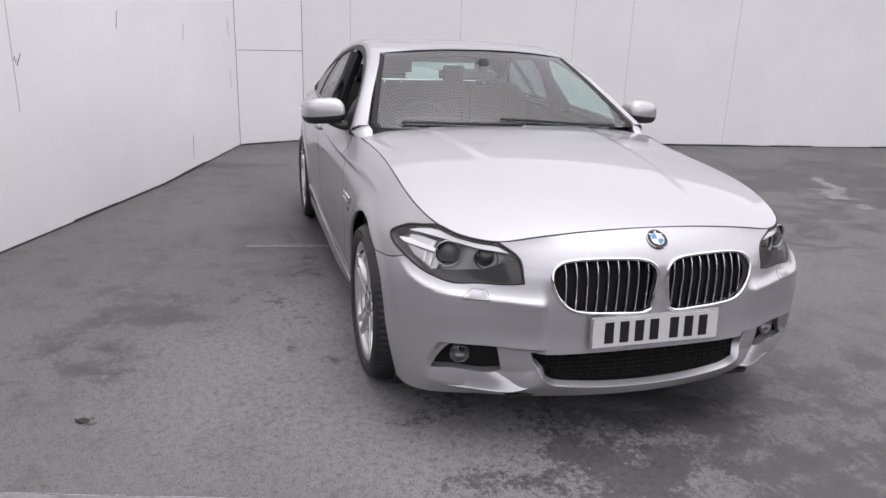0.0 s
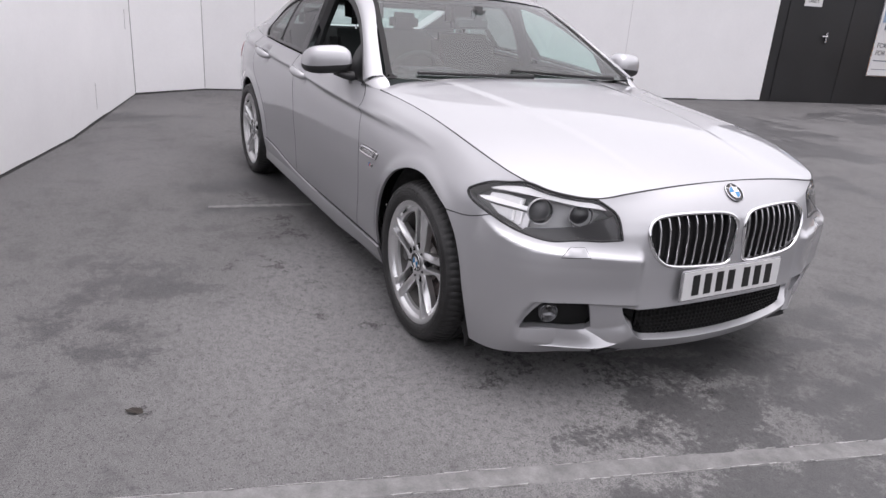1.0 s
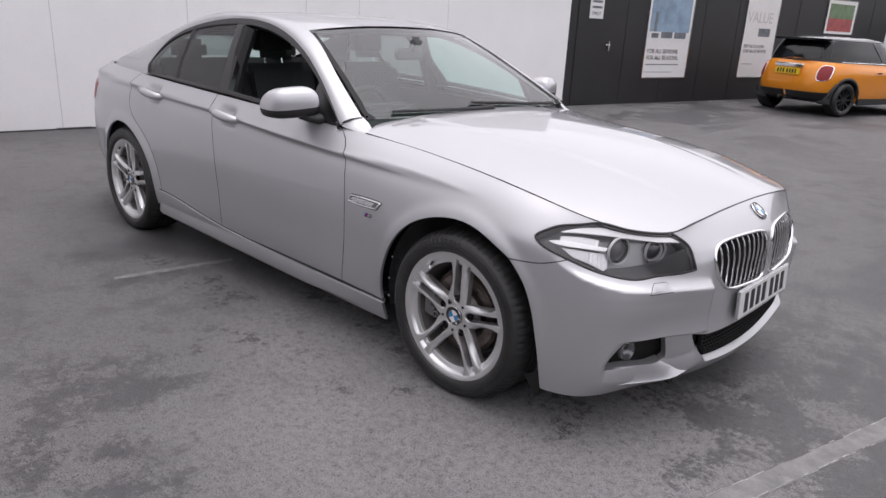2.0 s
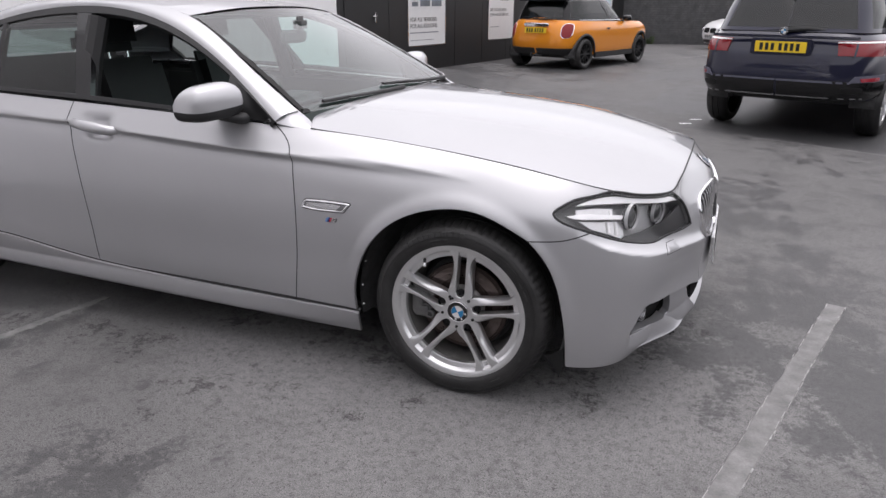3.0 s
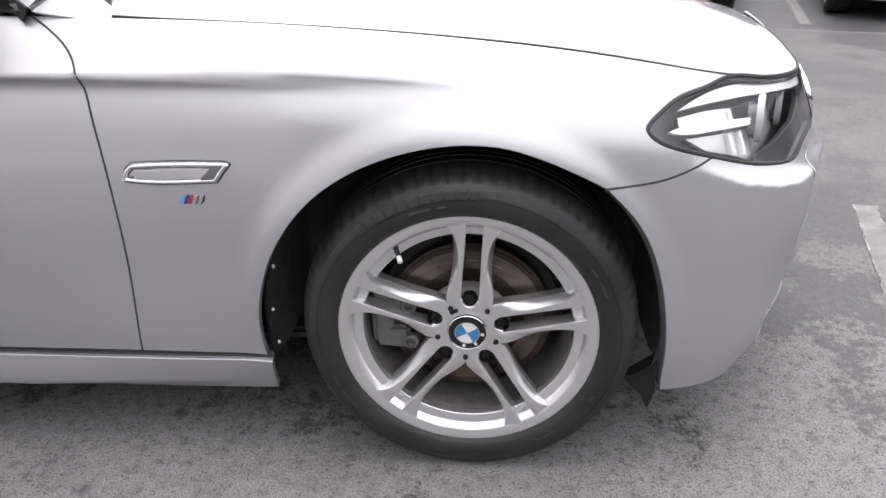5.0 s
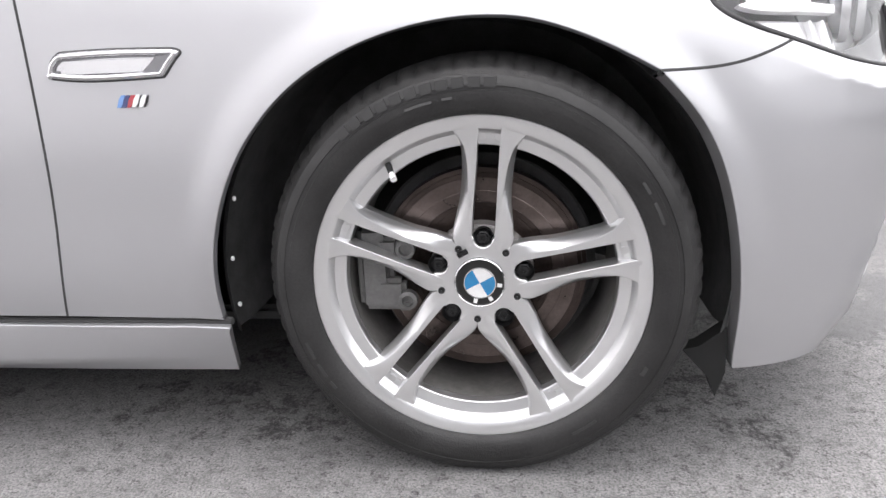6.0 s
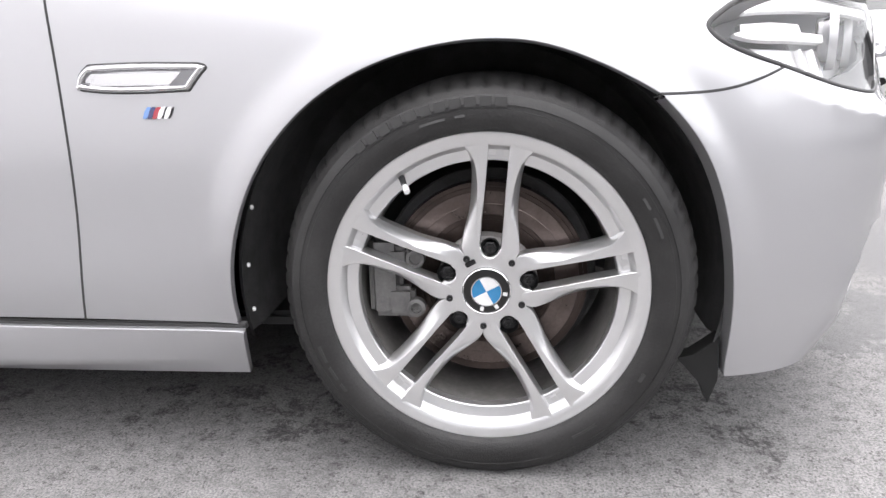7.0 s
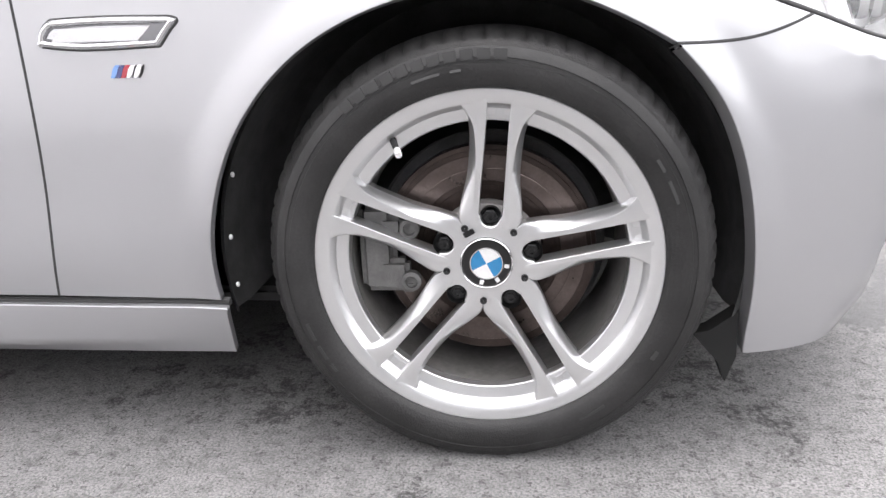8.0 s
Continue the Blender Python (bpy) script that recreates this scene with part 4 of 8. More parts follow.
# the blades below the fog lamps
BLADE_IN = bent([(0.790, -0.432, 0.272), (0.742, -0.515, 0.300), (0.724, -0.60, 0.300), (0.672, -0.69, 0.300), (0.616, -0.784, 0.290)], 8)
BLADE_EDGE = bent([(0.796, -0.424, 0.262), (0.788, -0.480, 0.246), (0.766, -0.540, 0.234), (0.692, -0.662, 0.228), (0.626, -0.776, 0.226)], 8)
for mir in (1, -1):
    bm = bmesh.new()
    rows = []
    for p, e in zip(BLADE_IN, BLADE_EDGE):
        back = e * [1, 0.985, 1] + [-0.045, 0, -0.022]
        line = [p + [-0.04, 0.0, 0.004], p, p * 0.5 + e * 0.5 + [0.0, 0, 0.003], e + [-0.004, 0, 0.003], e + [0, 0, -0.0005], e + [-0.003, 0, -0.006], back, back + [-0.05, 0, 0.0]]
        rows.append([bm.verts.new(q * [1, mir, 1]) for q in line])
    for p, q in zip(rows, rows[1:]):
        for i in range(7):
            bm.faces.new((p[i], p[i + 1], q[i + 1], q[i]))
    bmesh.ops.recalc_face_normals(bm, faces=bm.faces)
    part("bumper_blade", bm, PAINT, saloon, "", 50)

# bonnet
seam = SIDE.at(np.array(edge_v1(WING_END, on_side((-0.655, 1.0))[0], 30)))[:, :2]
front = SIDE.at(np.array(edge_v1((SIDE.size[0] / 2, 0), WING_END, 40)))[:, :2]
right = np.concatenate([front, seam[1:]])
rear = bent([tuple(right[-1]), (-0.690, -0.765), (-0.716, -0.70), (-0.715, -0.58), (-0.690, -0.3), (-0.660, 0.0)], 8)[1:]
half = np.concatenate([right, rear])
bonnet_line = np.concatenate([half, (half * [1, -1])[-2:0:-1]])
sheet("bonnet", BONNET, [bonnet_line], PAINT, parent=saloon, gap=0.0038, depth=0.02, step=0.011, label="silver bonnet with two soft creases")

# upper body: belt, window top, roof rail
BELT = [(-0.80, 0.862, 0.988), (-1.15, 0.868, 1.004), (-1.45, 0.872, 1.016), (-1.85, 0.872, 1.030), (-2.35, 0.864, 1.042), (-2.58, 0.856, 1.048), (-2.72, 0.850, 1.052)]
TOP = [(-0.79, 0.868, 0.995), (-1.18, 0.731, 1.232), (-1.58, 0.647, 1.378), (-2.02, 0.625, 1.411), (-2.45, 0.662, 1.350), (-2.68, 0.722, 1.250), (-2.775, 0.800, 1.120)]
RAIL = [(-0.735, 0.788, 1.030), (-1.061, 0.692, 1.212), (-1.39, 0.598, 1.376), (-1.85, 0.572, 1.440), (-2.38, 0.580, 1.424), (-2.80, 0.636, 1.300), (-3.45, 0.700, 1.095)]


def grid_between(curves, nu=80, nv=16, bulge=0.0):
    """A loft through curves of equally many points, right flank."""
    c = np.array([bent(np.array(k) * [1, -1, 1], nu // (len(k) - 1)) for k in curves])
    t = np.linspace(0, 1, len(c))
    return np.stack([cubic(t, c[:, i], np.linspace(0, 1, nv + 1)) for i in range(c.shape[1])])


def midway(a, b, k, out):
    return [tuple(np.array(p) * (1 - k) + np.array(q) * k + np.array((0, out, out * 0.4))) for p, q in zip(a, b)]


GLASS = Loft(grid_between([BELT, midway(BELT, TOP, 0.5, 0.012), TOP]))
PILLAR = Loft(grid_between([TOP, midway(TOP, RAIL, 0.5, 0.017), RAIL]))


def flip_if_inward(surf):
    mid = surf.n.shape[0] // 2, surf.n.shape[1] // 2
    if surf.n[mid][1] > 0 if abs(surf.n[mid][1]) > 0.5 else surf.n[mid][2] < 0:
        surf.n = -surf.n


for s in (GLASS, PILLAR):
    flip_if_inward(s)
W, H = PILLAR.size
pair("roof_rail", PILLAR, [np.array([(0, 0.0), *[(x, 0) for x in np.linspace(0.05, W, 40)], (W, H), *[(x, H) for x in np.linspace(W, 0.0, 40)][1:]])], PAINT, gap=0.0, depth=0.03)


def strip(surf, u0, u1, v0, v1):
    w, h = surf.size
    return np.array([*[(w * u, h * v0) for u in np.linspace(u0, u1, 30)], *[(w * u, h * v1) for u in np.linspace(u1, u0, 30)]])


def glass_u(x):
    run = bent(BELT, 13)[:, 0]
    return float(np.interp(-x, -run, np.linspace(0, 1, len(run))))


UB0, UB1, UC, UE = glass_u(-1.745), glass_u(-1.83), glass_u(-2.335), 0.975
pair("rear_window", GLASS, [strip(GLASS, UB1, UC - 0.004, 0.04, 0.95)], M["privacy"], gap=0.0, depth=0.004, lift=-0.006, label="dark tinted door glass")
pair("quarter_window", GLASS, [strip(GLASS, UC + 0.004, UE, 0.04, 0.93)], M["privacy"], gap=0.0, depth=0.004, lift=-0.006, label="dark tinted quarter glass")
sheet("front_window", GLASS, [strip(GLASS, 0.10, UB0, 0.04, 0.95)], M["glass"], gap=0.0, depth=0.004, lift=-0.006, mirror=True, parent=saloon, label="clear closed door glass")
pair("b_pillar", GLASS, [strip(GLASS, UB0, UB1, 0.0, 1.0)], M["black_gloss"], gap=0.0, depth=0.03, label="gloss black door pillar")
pair("window_divider", GLASS, [strip(GLASS, UC - 0.006, UC + 0.006, 0.0, 1.0)], M["black"], gap=0.0, depth=0.02)
pair("belt_trim", GLASS, [strip(GLASS, 0.0, 1.0, -0.0, 0.045)], M["black_gloss"], gap=0.0, depth=0.02, lift=0.003, label="black window trim")
pair("window_frame", GLASS, [strip(GLASS, 0.0, 1.0, 0.92, 1.0)], M["black"], gap=0.0, depth=0.03, lift=0.001, label="black window frame")
pair("mirror_triangle", GLASS, [np.array([(0.0, 0.0), (GLASS.size[0] * 0.105, 0.0), (GLASS.size[0] * 0.115, GLASS.size[1])])], M["black"], gap=0.0, depth=0.03, lift=0.002)

pair("rear_frame", GLASS, [strip(GLASS, 0.972, 1.0, 0.0, 1.0)], M["black"], gap=0.0, depth=0.02, lift=0.001, label="black window frame")
LOWER = [(-2.71, 0.853, 1.046), (-2.97, 0.815, 1.040), (-3.2, 0.775, 1.044), (-3.46, 0.738, 1.046)]
UPPER = [(-2.772, 0.802, 1.122), (-2.96, 0.770, 1.128), (-3.2, 0.735, 1.114), (-3.45, 0.700, 1.095)]
REAR_PILLAR = Loft(grid_between([LOWER, midway(LOWER, UPPER, 0.5, 0.006), UPPER]))
flip_if_inward(REAR_PILLAR)
pair("rear_pillar", REAR_PILLAR, [strip(REAR_PILLAR, 0, 1, 0, 1)], PAINT, gap=0.0, depth=0.02)


def across(a, b, mid, n=24):
    """A curve from flank to flank over a middle point."""
    a, b, m = np.array(a), np.array(b), np.array(mid)
    return bent([a, a * [0.45, 0.55, 0.45] + m * [0.55, 0, 0.55] + [0, 0, 0.19 * (m[2] - a[2])], m, b * [0.45, 0.55, 0.45] + m * [0.55, 0, 0.55] + [0, 0, 0.19 * (m[2] - b[2])], b], n)


rails = bent(np.array(RAIL) * [1, -1, 1], 10)
roof_rows = []
for p in rails:
    if -2.80 <= p[0] <= -1.385:
        cx = p[0] + np.interp(p[0], [-2.8, -1.9, -1.385], [-0.05, 0.0, 0.055])
        cz = np.interp(p[0], [-2.80, -2.45, -2.1, -1.85, -1.6, -1.385], [1.352, 1.432, 1.460, 1.462, 1.446, 1.411])
        roof_rows.append(across(p, p * [1, -1, 1], (cx, 0, cz)))
ROOF = Loft(np.array(roof_rows))
flip_if_inward(ROOF)
sheet("roof", ROOF, [strip(ROOF, 0, 1, 0, 1)], PAINT, gap=0.001, depth=0.02, parent=saloon)

low = across((-0.722, -0.772, 1.016), (-0.722, 0.772, 1.016), (-0.665, 0, 1.004))
high = across((-1.392, -0.592, 1.374), (-1.392, 0.592, 1.374), (-1.335, 0, 1.408))
SCREEN = Loft(np.array([low * (1 - k) + high * k + np.array([0.35, 0, 1.0]) * 0.05 * k * (1 - k) for k in np.linspace(0, 1, 25)]))
flip_if_inward(SCREEN)
sheet("windscreen", SCREEN, [strip(SCREEN, 0.0, 1.0, 0.0, 1.0)], M["glass"], gap=0.004, depth=0.005, parent=saloon, label="clear laminated windscreen")
edge_line = shrunk(strip(SCREEN, 0.0, 1.0, 0.0, 1.0), 0.016)
part("screen_border", ribbon_along(SCREEN, edge_line, 0.030, 0.0006, 4, True, 0.0008), M["void"], saloon, "black printed border of the windscreen")
rb = across((-3.42, -0.60, 1.10), (-3.42, 0.60, 1.10), (-3.50, 0, 1.115))
rt = across((-2.79, -0.590, 1.312), (-2.79, 0.590, 1.312), (-2.86, 0, 1.346))
FOOT_OUT = [(-0.650, 0.819, 0.962), (-0.715, 0.842, 0.972), (-0.790, 0.862, 0.988)]
FOOT_IN = [(-0.668, 0.780, 0.972), (-0.708, 0.766, 1.000), (-0.745, 0.784, 1.034)]
FOOT = Loft(grid_between([FOOT_OUT, midway(FOOT_OUT, FOOT_IN, 0.5, 0.012), FOOT_IN]))
flip_if_inward(FOOT)
pair("pillar_foot", FOOT, [strip(FOOT, 0, 1, 0, 1)], PAINT, gap=0.0, depth=0.012)
BACKLIGHT = Loft(np.array([rt * (1 - k) + rb * k + np.array([-0.3, 0, 1.0]) * 0.04 * k * (1 - k) for k in np.linspace(0, 1, 20)]))
flip_if_inward(BACKLIGHT)
sheet("rear_screen", BACKLIGHT, [strip(BACKLIGHT, 0, 1, 0, 1)], M["glass"], gap=0.004, depth=0.005, parent=saloon, label="tinted rear screen")


def boot_height(x, y):
    return np.interp(x, [-4.0, -3.85, -3.6, -3.4], [1.07, 1.098, 1.108, 1.11]) - 0.085 * np.abs(y / 0.7) ** 3


boot_edge = SIDE.at(np.array(edge_v1(on_side((-3.40, 1.05))[0], (0, 0), 20)))[:, :2]
boot_line = np.concatenate([boot_edge, (boot_edge * [1, -1])[-2::-1]])
sheet("boot_lid", Field(boot_height), [boot_line], PAINT, gap=0.003, parent=saloon)

# dark inner shell that closes the gaps
inner = SIDE.g - SIDE.n * 0.035
keep = [(i, j) for i in range(0, SIDE.steps[0], 4) for j in range(0, SIDE.steps[1], 4)]


def blocked(p):
    x, y, z = p
    if math.hypot(x + 0.018, z - 0.332) < 0.44 or math.hypot(x + 2.985, z - 0.335) < 0.44:
        return True
    return x > 0.30


verts, faces = [], []
for i, j in keep:
    q = [inner[a, b] for a, b in ((i, j), (min(i + 4, SIDE.steps[0]), j), (min(i + 4, SIDE.steps[0]), min(j + 4, SIDE.steps[1])), (i, min(j + 4, SIDE.steps[1])))]
    if any(blocked(p) for p in q):
        continue
    k = len(verts)
    verts += q
    faces.append((k, k + 1, k + 2, k + 3))
under(mesh_ob("inner_shell", verts, faces, M["liner"]), saloon)

# dark strips in and over the panel seams stand for the gaps' shade
for name, line in (("door_seal", DOOR_A), ("door_seal", DOOR_B), ("door_seal", DOOR_C), ("wing_seal", WING_SEAM), ("sill_seal", SILL_RUN)):
    for mir in (False, True):
        part(name, ribbon_along(SIDE, bent(line, 10), 0.012, 0.0015, 4, lift=-0.0055, mirror=mir), M["liner"], saloon)
        part("panel_gap", ribbon_along(SIDE, bent(line, 10), 0.009 if name == "sill_seal" else 0.0045, 0.0006, 4, lift=0.0002, mirror=mir), M["wall_gap"], saloon)
# the same along the bonnet: dark strips in place of the gap's shade
seal = np.array([(p[0], p[1]) for p in half[: len(right)]])
for mir in (1, -1):
    part("bonnet_seal", ribbon_along(BONNET, seal * [1, mir], 0.014, 0.0015, 4, lift=-0.009), M["liner"], saloon)
    part("bonnet_gap", ribbon_along(BONNET, seal * [1, mir], 0.0055, 0.0008, 4, lift=0.0004), M["wall_gap"], saloon)

# ---- lamps, grilles, badges ----
lamp_line = loop(LAMP_TOP, LAMP_IN, LAMP_LOW, LAMP_TIP)


def frame_at(w, lift=0.0, mirror=False):
    """A pose on the side sheet: z outwards, x to the front as far as the sheet allows."""
    p, n = SIDE.at([w])[0], SIDE.normal([w])[0]
    p = p + n * lift
    if mirror:
        p, n = p * [1, -1, 1], n * [1, -1, 1]
    n = Vector(n)
    up = (Vector((0, 0, 1)) - n * n.z).normalized()
    side = up.cross(n)
    return Matrix((( side.x, up.x, n.x, p[0]), (side.y, up.y, n.y, p[1]), (side.z, up.z, n.z, p[2]), (0, 0, 0, 1)))


def disc(profile, m, steps=40):
    """A turned piece whose axis is the local z of m."""
    bm = lathe(profile, steps, "z")
    bmesh.ops.transform(bm, matrix=m, verts=bm.verts)
    return bm


def moved(bm, m):
    bmesh.ops.transform(bm, matrix=m, verts=bm.verts)
    return bm


def flipped(bm):
    bmesh.ops.scale(bm, vec=(1, -1, 1), verts=bm.verts)
    bmesh.ops.reverse_faces(bm, faces=bm.faces)
    return bm


LIGHT_BAR = loop(
    on_skin((0.406, -0.832, 0.779), (0.444, -0.802, 0.793), (0.49, -0.768, 0.801), (0.55, -0.73, 0.801), (0.62, -0.68, 0.795), (0.68, -0.61, 0.784), (0.705, -0.570, 0.776), (0.719, -0.536, 0.758)),
    on_skin((0.719, -0.536, 0.758), (0.709, -0.572, 0.764), (0.68, -0.627, 0.768), (0.64, -0.670, 0.772), (0.575, -0.722, 0.777), (0.51, -0.768, 0.781), (0.45, -0.806, 0.782), (0.406, -0.832, 0.779)), n=6,
)
MARKER_BAR = loop(
    on_skin((0.384, -0.866, 0.745), (0.42, -0.846, 0.752), (0.476, -0.815, 0.750), (0.561, -0.760, 0.741)), on_skin((0.561, -0.760, 0.741), (0.560, -0.768, 0.730)),
    on_skin((0.560, -0.768, 0.730), (0.483, -0.820, 0.735), (0.415, -0.857, 0.738), (0.384, -0.866, 0.745)), n=6,
)
UPPER_MIRROR = on_skin((0.412, -0.838, 0.771), (0.47, -0.80, 0.772), (0.53, -0.768, 0.768), (0.535, -0.778, 0.746), (0.47, -0.82, 0.754), (0.415, -0.848, 0.756))
LOWER_MIRROR = on_skin((0.43, -0.855, 0.731), (0.50, -0.815, 0.728), (0.575, -0.765, 0.724), (0.59, -0.785, 0.668), (0.535, -0.815, 0.688), (0.475, -0.843, 0.703))
MIDDLE = on_skin((0.535, -0.768, 0.768), (0.62, -0.70, 0.770), (0.69, -0.615, 0.764), (0.722, -0.545, 0.748), (0.715, -0.60, 0.690), (0.63, -0.745, 0.670), (0.575, -0.79, 0.672))
LOW_BEZEL = on_skin((0.585, -0.785, 0.676), (0.635, -0.735, 0.684), (0.70, -0.628, 0.694), (0.722, -0.56, 0.722), (0.735, -0.512, 0.740), (0.752, -0.502, 0.704), (0.767, -0.498, 0.660), (0.745, -0.575, 0.655), (0.705, -0.655, 0.652), (0.672, -0.715, 0.643), (0.615, -0.772, 0.651), (0.575, -0.798, 0.661))
for mir in (False, True):
    cover = sheet("headlight", SIDE, [lamp_line], M["lamp_glass"], gap=0.003, depth=0.006, mirror=mir, parent=saloon, label="clear headlight cover over twin round lamps")
    sheet("housing", SIDE, [lamp_line], M["lamp_shell"], gap=0.005, depth=-0.060, lift=-0.062, mirror=mir, parent=cover)
    under(bm_ob("lamp_seal", ribbon_along(SIDE, shrunk(lamp_line, 0.003), 0.008, 0.0015, 5, True, 0.0, mir), M["black"], 60), cover, "black seal round the cover")
    sheet("light_bar", SIDE, [LIGHT_BAR], M["lens_white"], gap=0.0, depth=0.010, lift=-0.009, step=0.012, mirror=mir, parent=cover, label="white light bar that tapers to both ends")
    sheet("marker_bar", SIDE, [MARKER_BAR], M["lens_white"], gap=0.0, depth=0.010, lift=-0.010, step=0.012, mirror=mir, parent=cover, label="slim white marker bar")
    sheet("upper_reflector", SIDE, [np.array(UPPER_MIRROR)], M["reflector"], gap=0.0, depth=0.012, lift=-0.026, mirror=mir, parent=cover, label="bright upper reflector")
    sheet("corner_reflector", SIDE, [np.array(LOWER_MIRROR)], M["reflector"], gap=0.0, depth=0.012, lift=-0.030, mirror=mir, parent=cover, label="bright corner reflector")
    for a, b in (((0.520, -0.800, 0.724), (0.532, -0.813, 0.690)), ((0.548, -0.783, 0.724), (0.560, -0.798, 0.682)), ((0.525, -0.778, 0.766), (0.530, -0.785, 0.748))):
        under(bm_ob("reflector_step", ribbon_along(SIDE, bent(on_skin(a, b), 4), 0.012, 0.006, 5, lift=-0.026, mirror=mir), M["lens_white"], 30), cover)
    sheet("lamp_panel", SIDE, [np.array(MIDDLE)], M["ring_plastic"], gap=0.0, depth=0.008, lift=-0.056, mirror=mir, parent=cover, label="grey panel behind the lamp rings")
    sheet("inner_bezel", SIDE, [np.array(LOW_BEZEL)], M["lamp_dark"], gap=0.0, depth=0.012, lift=-0.016, mirror=mir, parent=cover, label="dark lamp bezel")
    for at, r in (((0.580, -0.720, 0.726), 0.049), ((0.655, -0.600, 0.722), 0.046)):
        y = -at[1] if mir else at[1]
        face = Vector((0.93, 0.30 if mir else -0.30, 0.02)).normalized()
        m = Matrix.Translation((at[0], y, at[2])) @ face.to_track_quat("Z", "Y").to_matrix().to_4x4()
        under(bm_ob("lamp_ring", disc([(r * 0.99, -0.004), (r * 1.0, 0.004), (r * 0.975, 0.009), (r * 0.945, 0.008), (r * 0.93, 0.0)], m), M["lens_clear"], 60), cover, "pale light ring")
        under(bm_ob("lamp_bowl", disc([(r * 0.98, 0.0), (r * 0.90, 0.002), (r * 0.84, -0.008), (r * 0.80, -0.02)], m), M["lamp_grey"], 60), cover)
        under(bm_ob("projector_lens", disc([(r * 0.80, -0.018), (r * 0.72, -0.006), (r * 0.50, 0.003), (r * 0.25, 0.008), (0.0005, 0.010)], m), M["projector"], 80), cover, "grey glassy projector lens")

# kidney grilles
for s, line in ((1.0, K_R), (-1.0, K_L)):
    frame_bm = ribbon_along(SIDE, line, 0.014, 0.008, 9, True, 0.0)
    grille = part("kidney_grille", frame_bm, M["chrome"], saloon, "chrome-framed grille with vertical slats", 60)
    sheet("grille_backing", SIDE, [kidney(s, 0.004)], M["void"], gap=0.0, depth=-0.05, lift=-0.055, parent=grille)
    edge = SIDE.at(line)
    for k in range(9):
        y = -s * (0.054 + 0.0385 * k) + NOSE_MID
        a, b = edge, np.roll(edge, -1, 0)
        zs = [p[2] + (q[2] - p[2]) * (y - p[1]) / (q[1] - p[1]) for p, q in zip(a, b) if (p[1] - y) * (q[1] - y) < 0]
        if len(zs) < 2:
            continue
        bm, trim = bmesh.new(), bmesh.new()
        rows, trim_rows = [], []
        for i, z in enumerate(np.linspace(min(zs) - 0.002, max(zs) + 0.002, 9)):
            w = SIDE.find([(0.8, y, z)], (0, 1, 1), (0.33, 0.67))[0]
            p, n = SIDE.at([w])[0], SIDE.normal([w])[0]
            lead = 0.004 + 0.010 * (abs(i - 5.5) / 5.5) ** 2
            f = p - n * lead
            rows.append([bm.verts.new(f + np.array(d)) for d in ((-0.022, 0.0008, 0), (-0.003, 0.0020, 0), (-0.001, 0.0012, 0), (-0.001, -0.0012, 0), (-0.003, -0.0020, 0), (-0.022, -0.0008, 0))])
            trim_rows.append([trim.verts.new(f + np.array(d)) for d in ((-0.0045, 0.0024, 0), (-0.0004, 0.0022, 0), (0.001, 0.0010, 0), (0.001, -0.0010, 0), (-0.0004, -0.0022, 0), (-0.0045, -0.0024, 0))])
        for shape, lines in ((bm, rows), (trim, trim_rows)):
            for r, q in zip(lines, lines[1:]):
                for i in range(5):
                    shape.faces.new((r[i], r[i + 1], q[i + 1], q[i]))
            bmesh.ops.recalc_face_normals(shape, faces=shape.faces)
        slat = part("slat", bm, M["black"], grille)
        part("slat_trim", trim, M["satin"], slat, "bright slat edge")

# lower intake and fog lamps
lower = sheet("lower_intake", SIDE, [shrunk(intake, -0.004)], M["void"], gap=0.0, depth=-0.055, lift=-0.06, parent=saloon, label="black intake mesh")
for z in np.linspace(0.272, 0.392, 7):
    ys = 0.35 + (z - 0.27) * 0.6
    line = on_nose(*[(y, z) for y in np.linspace(-ys, ys, 13)])
    part("mesh_bar", ribbon_along(SIDE, bent(line, 3), 0.004, 0.004, 4, lift=-0.036), M["void"], lower)
for y in np.linspace(-0.40, 0.40, 41):
    z0 = 0.252 + max(0, abs(y) - 0.33) * 0.9
    line = on_nose((y, z0), (y, 0.398))
    part("mesh_rib", ribbon_along(SIDE, bent(line, 3), 0.004, 0.004, 4, lift=-0.034), M["void"], lower)
for mir in (False, True):
    pocket = sheet("fog_recess", SIDE, [shrunk(fog_hole, -0.003)], M["void"], gap=0.0, depth=-0.045, lift=-0.05, mirror=mir, parent=saloon, label="black fog lamp recess")
    m = frame_at(on_nose((-0.695, 0.350))[0], -0.030, mir)
    m = Matrix.Translation(m.translation) @ Vector((0.97, 0.2 if mir else -0.2, 0)).normalized().to_track_quat("Z", "Y").to_matrix().to_4x4()
    under(bm_ob("fog_lamp", disc([(0.038, -0.02), (0.038, 0.003), (0.035, 0.005), (0.032, 0.002), (0.027, -0.012), (0.013, -0.020), (0.0005, -0.021)], m), M["lamp_grey"], 60), pocket, "round chrome fog lamp")
    under(bm_ob("fog_glass", disc([(0.035, 0.002), (0.028, 0.007), (0.015, 0.010), (0.0005, 0.011)], m), M["lamp_glass"], 80), pocket)

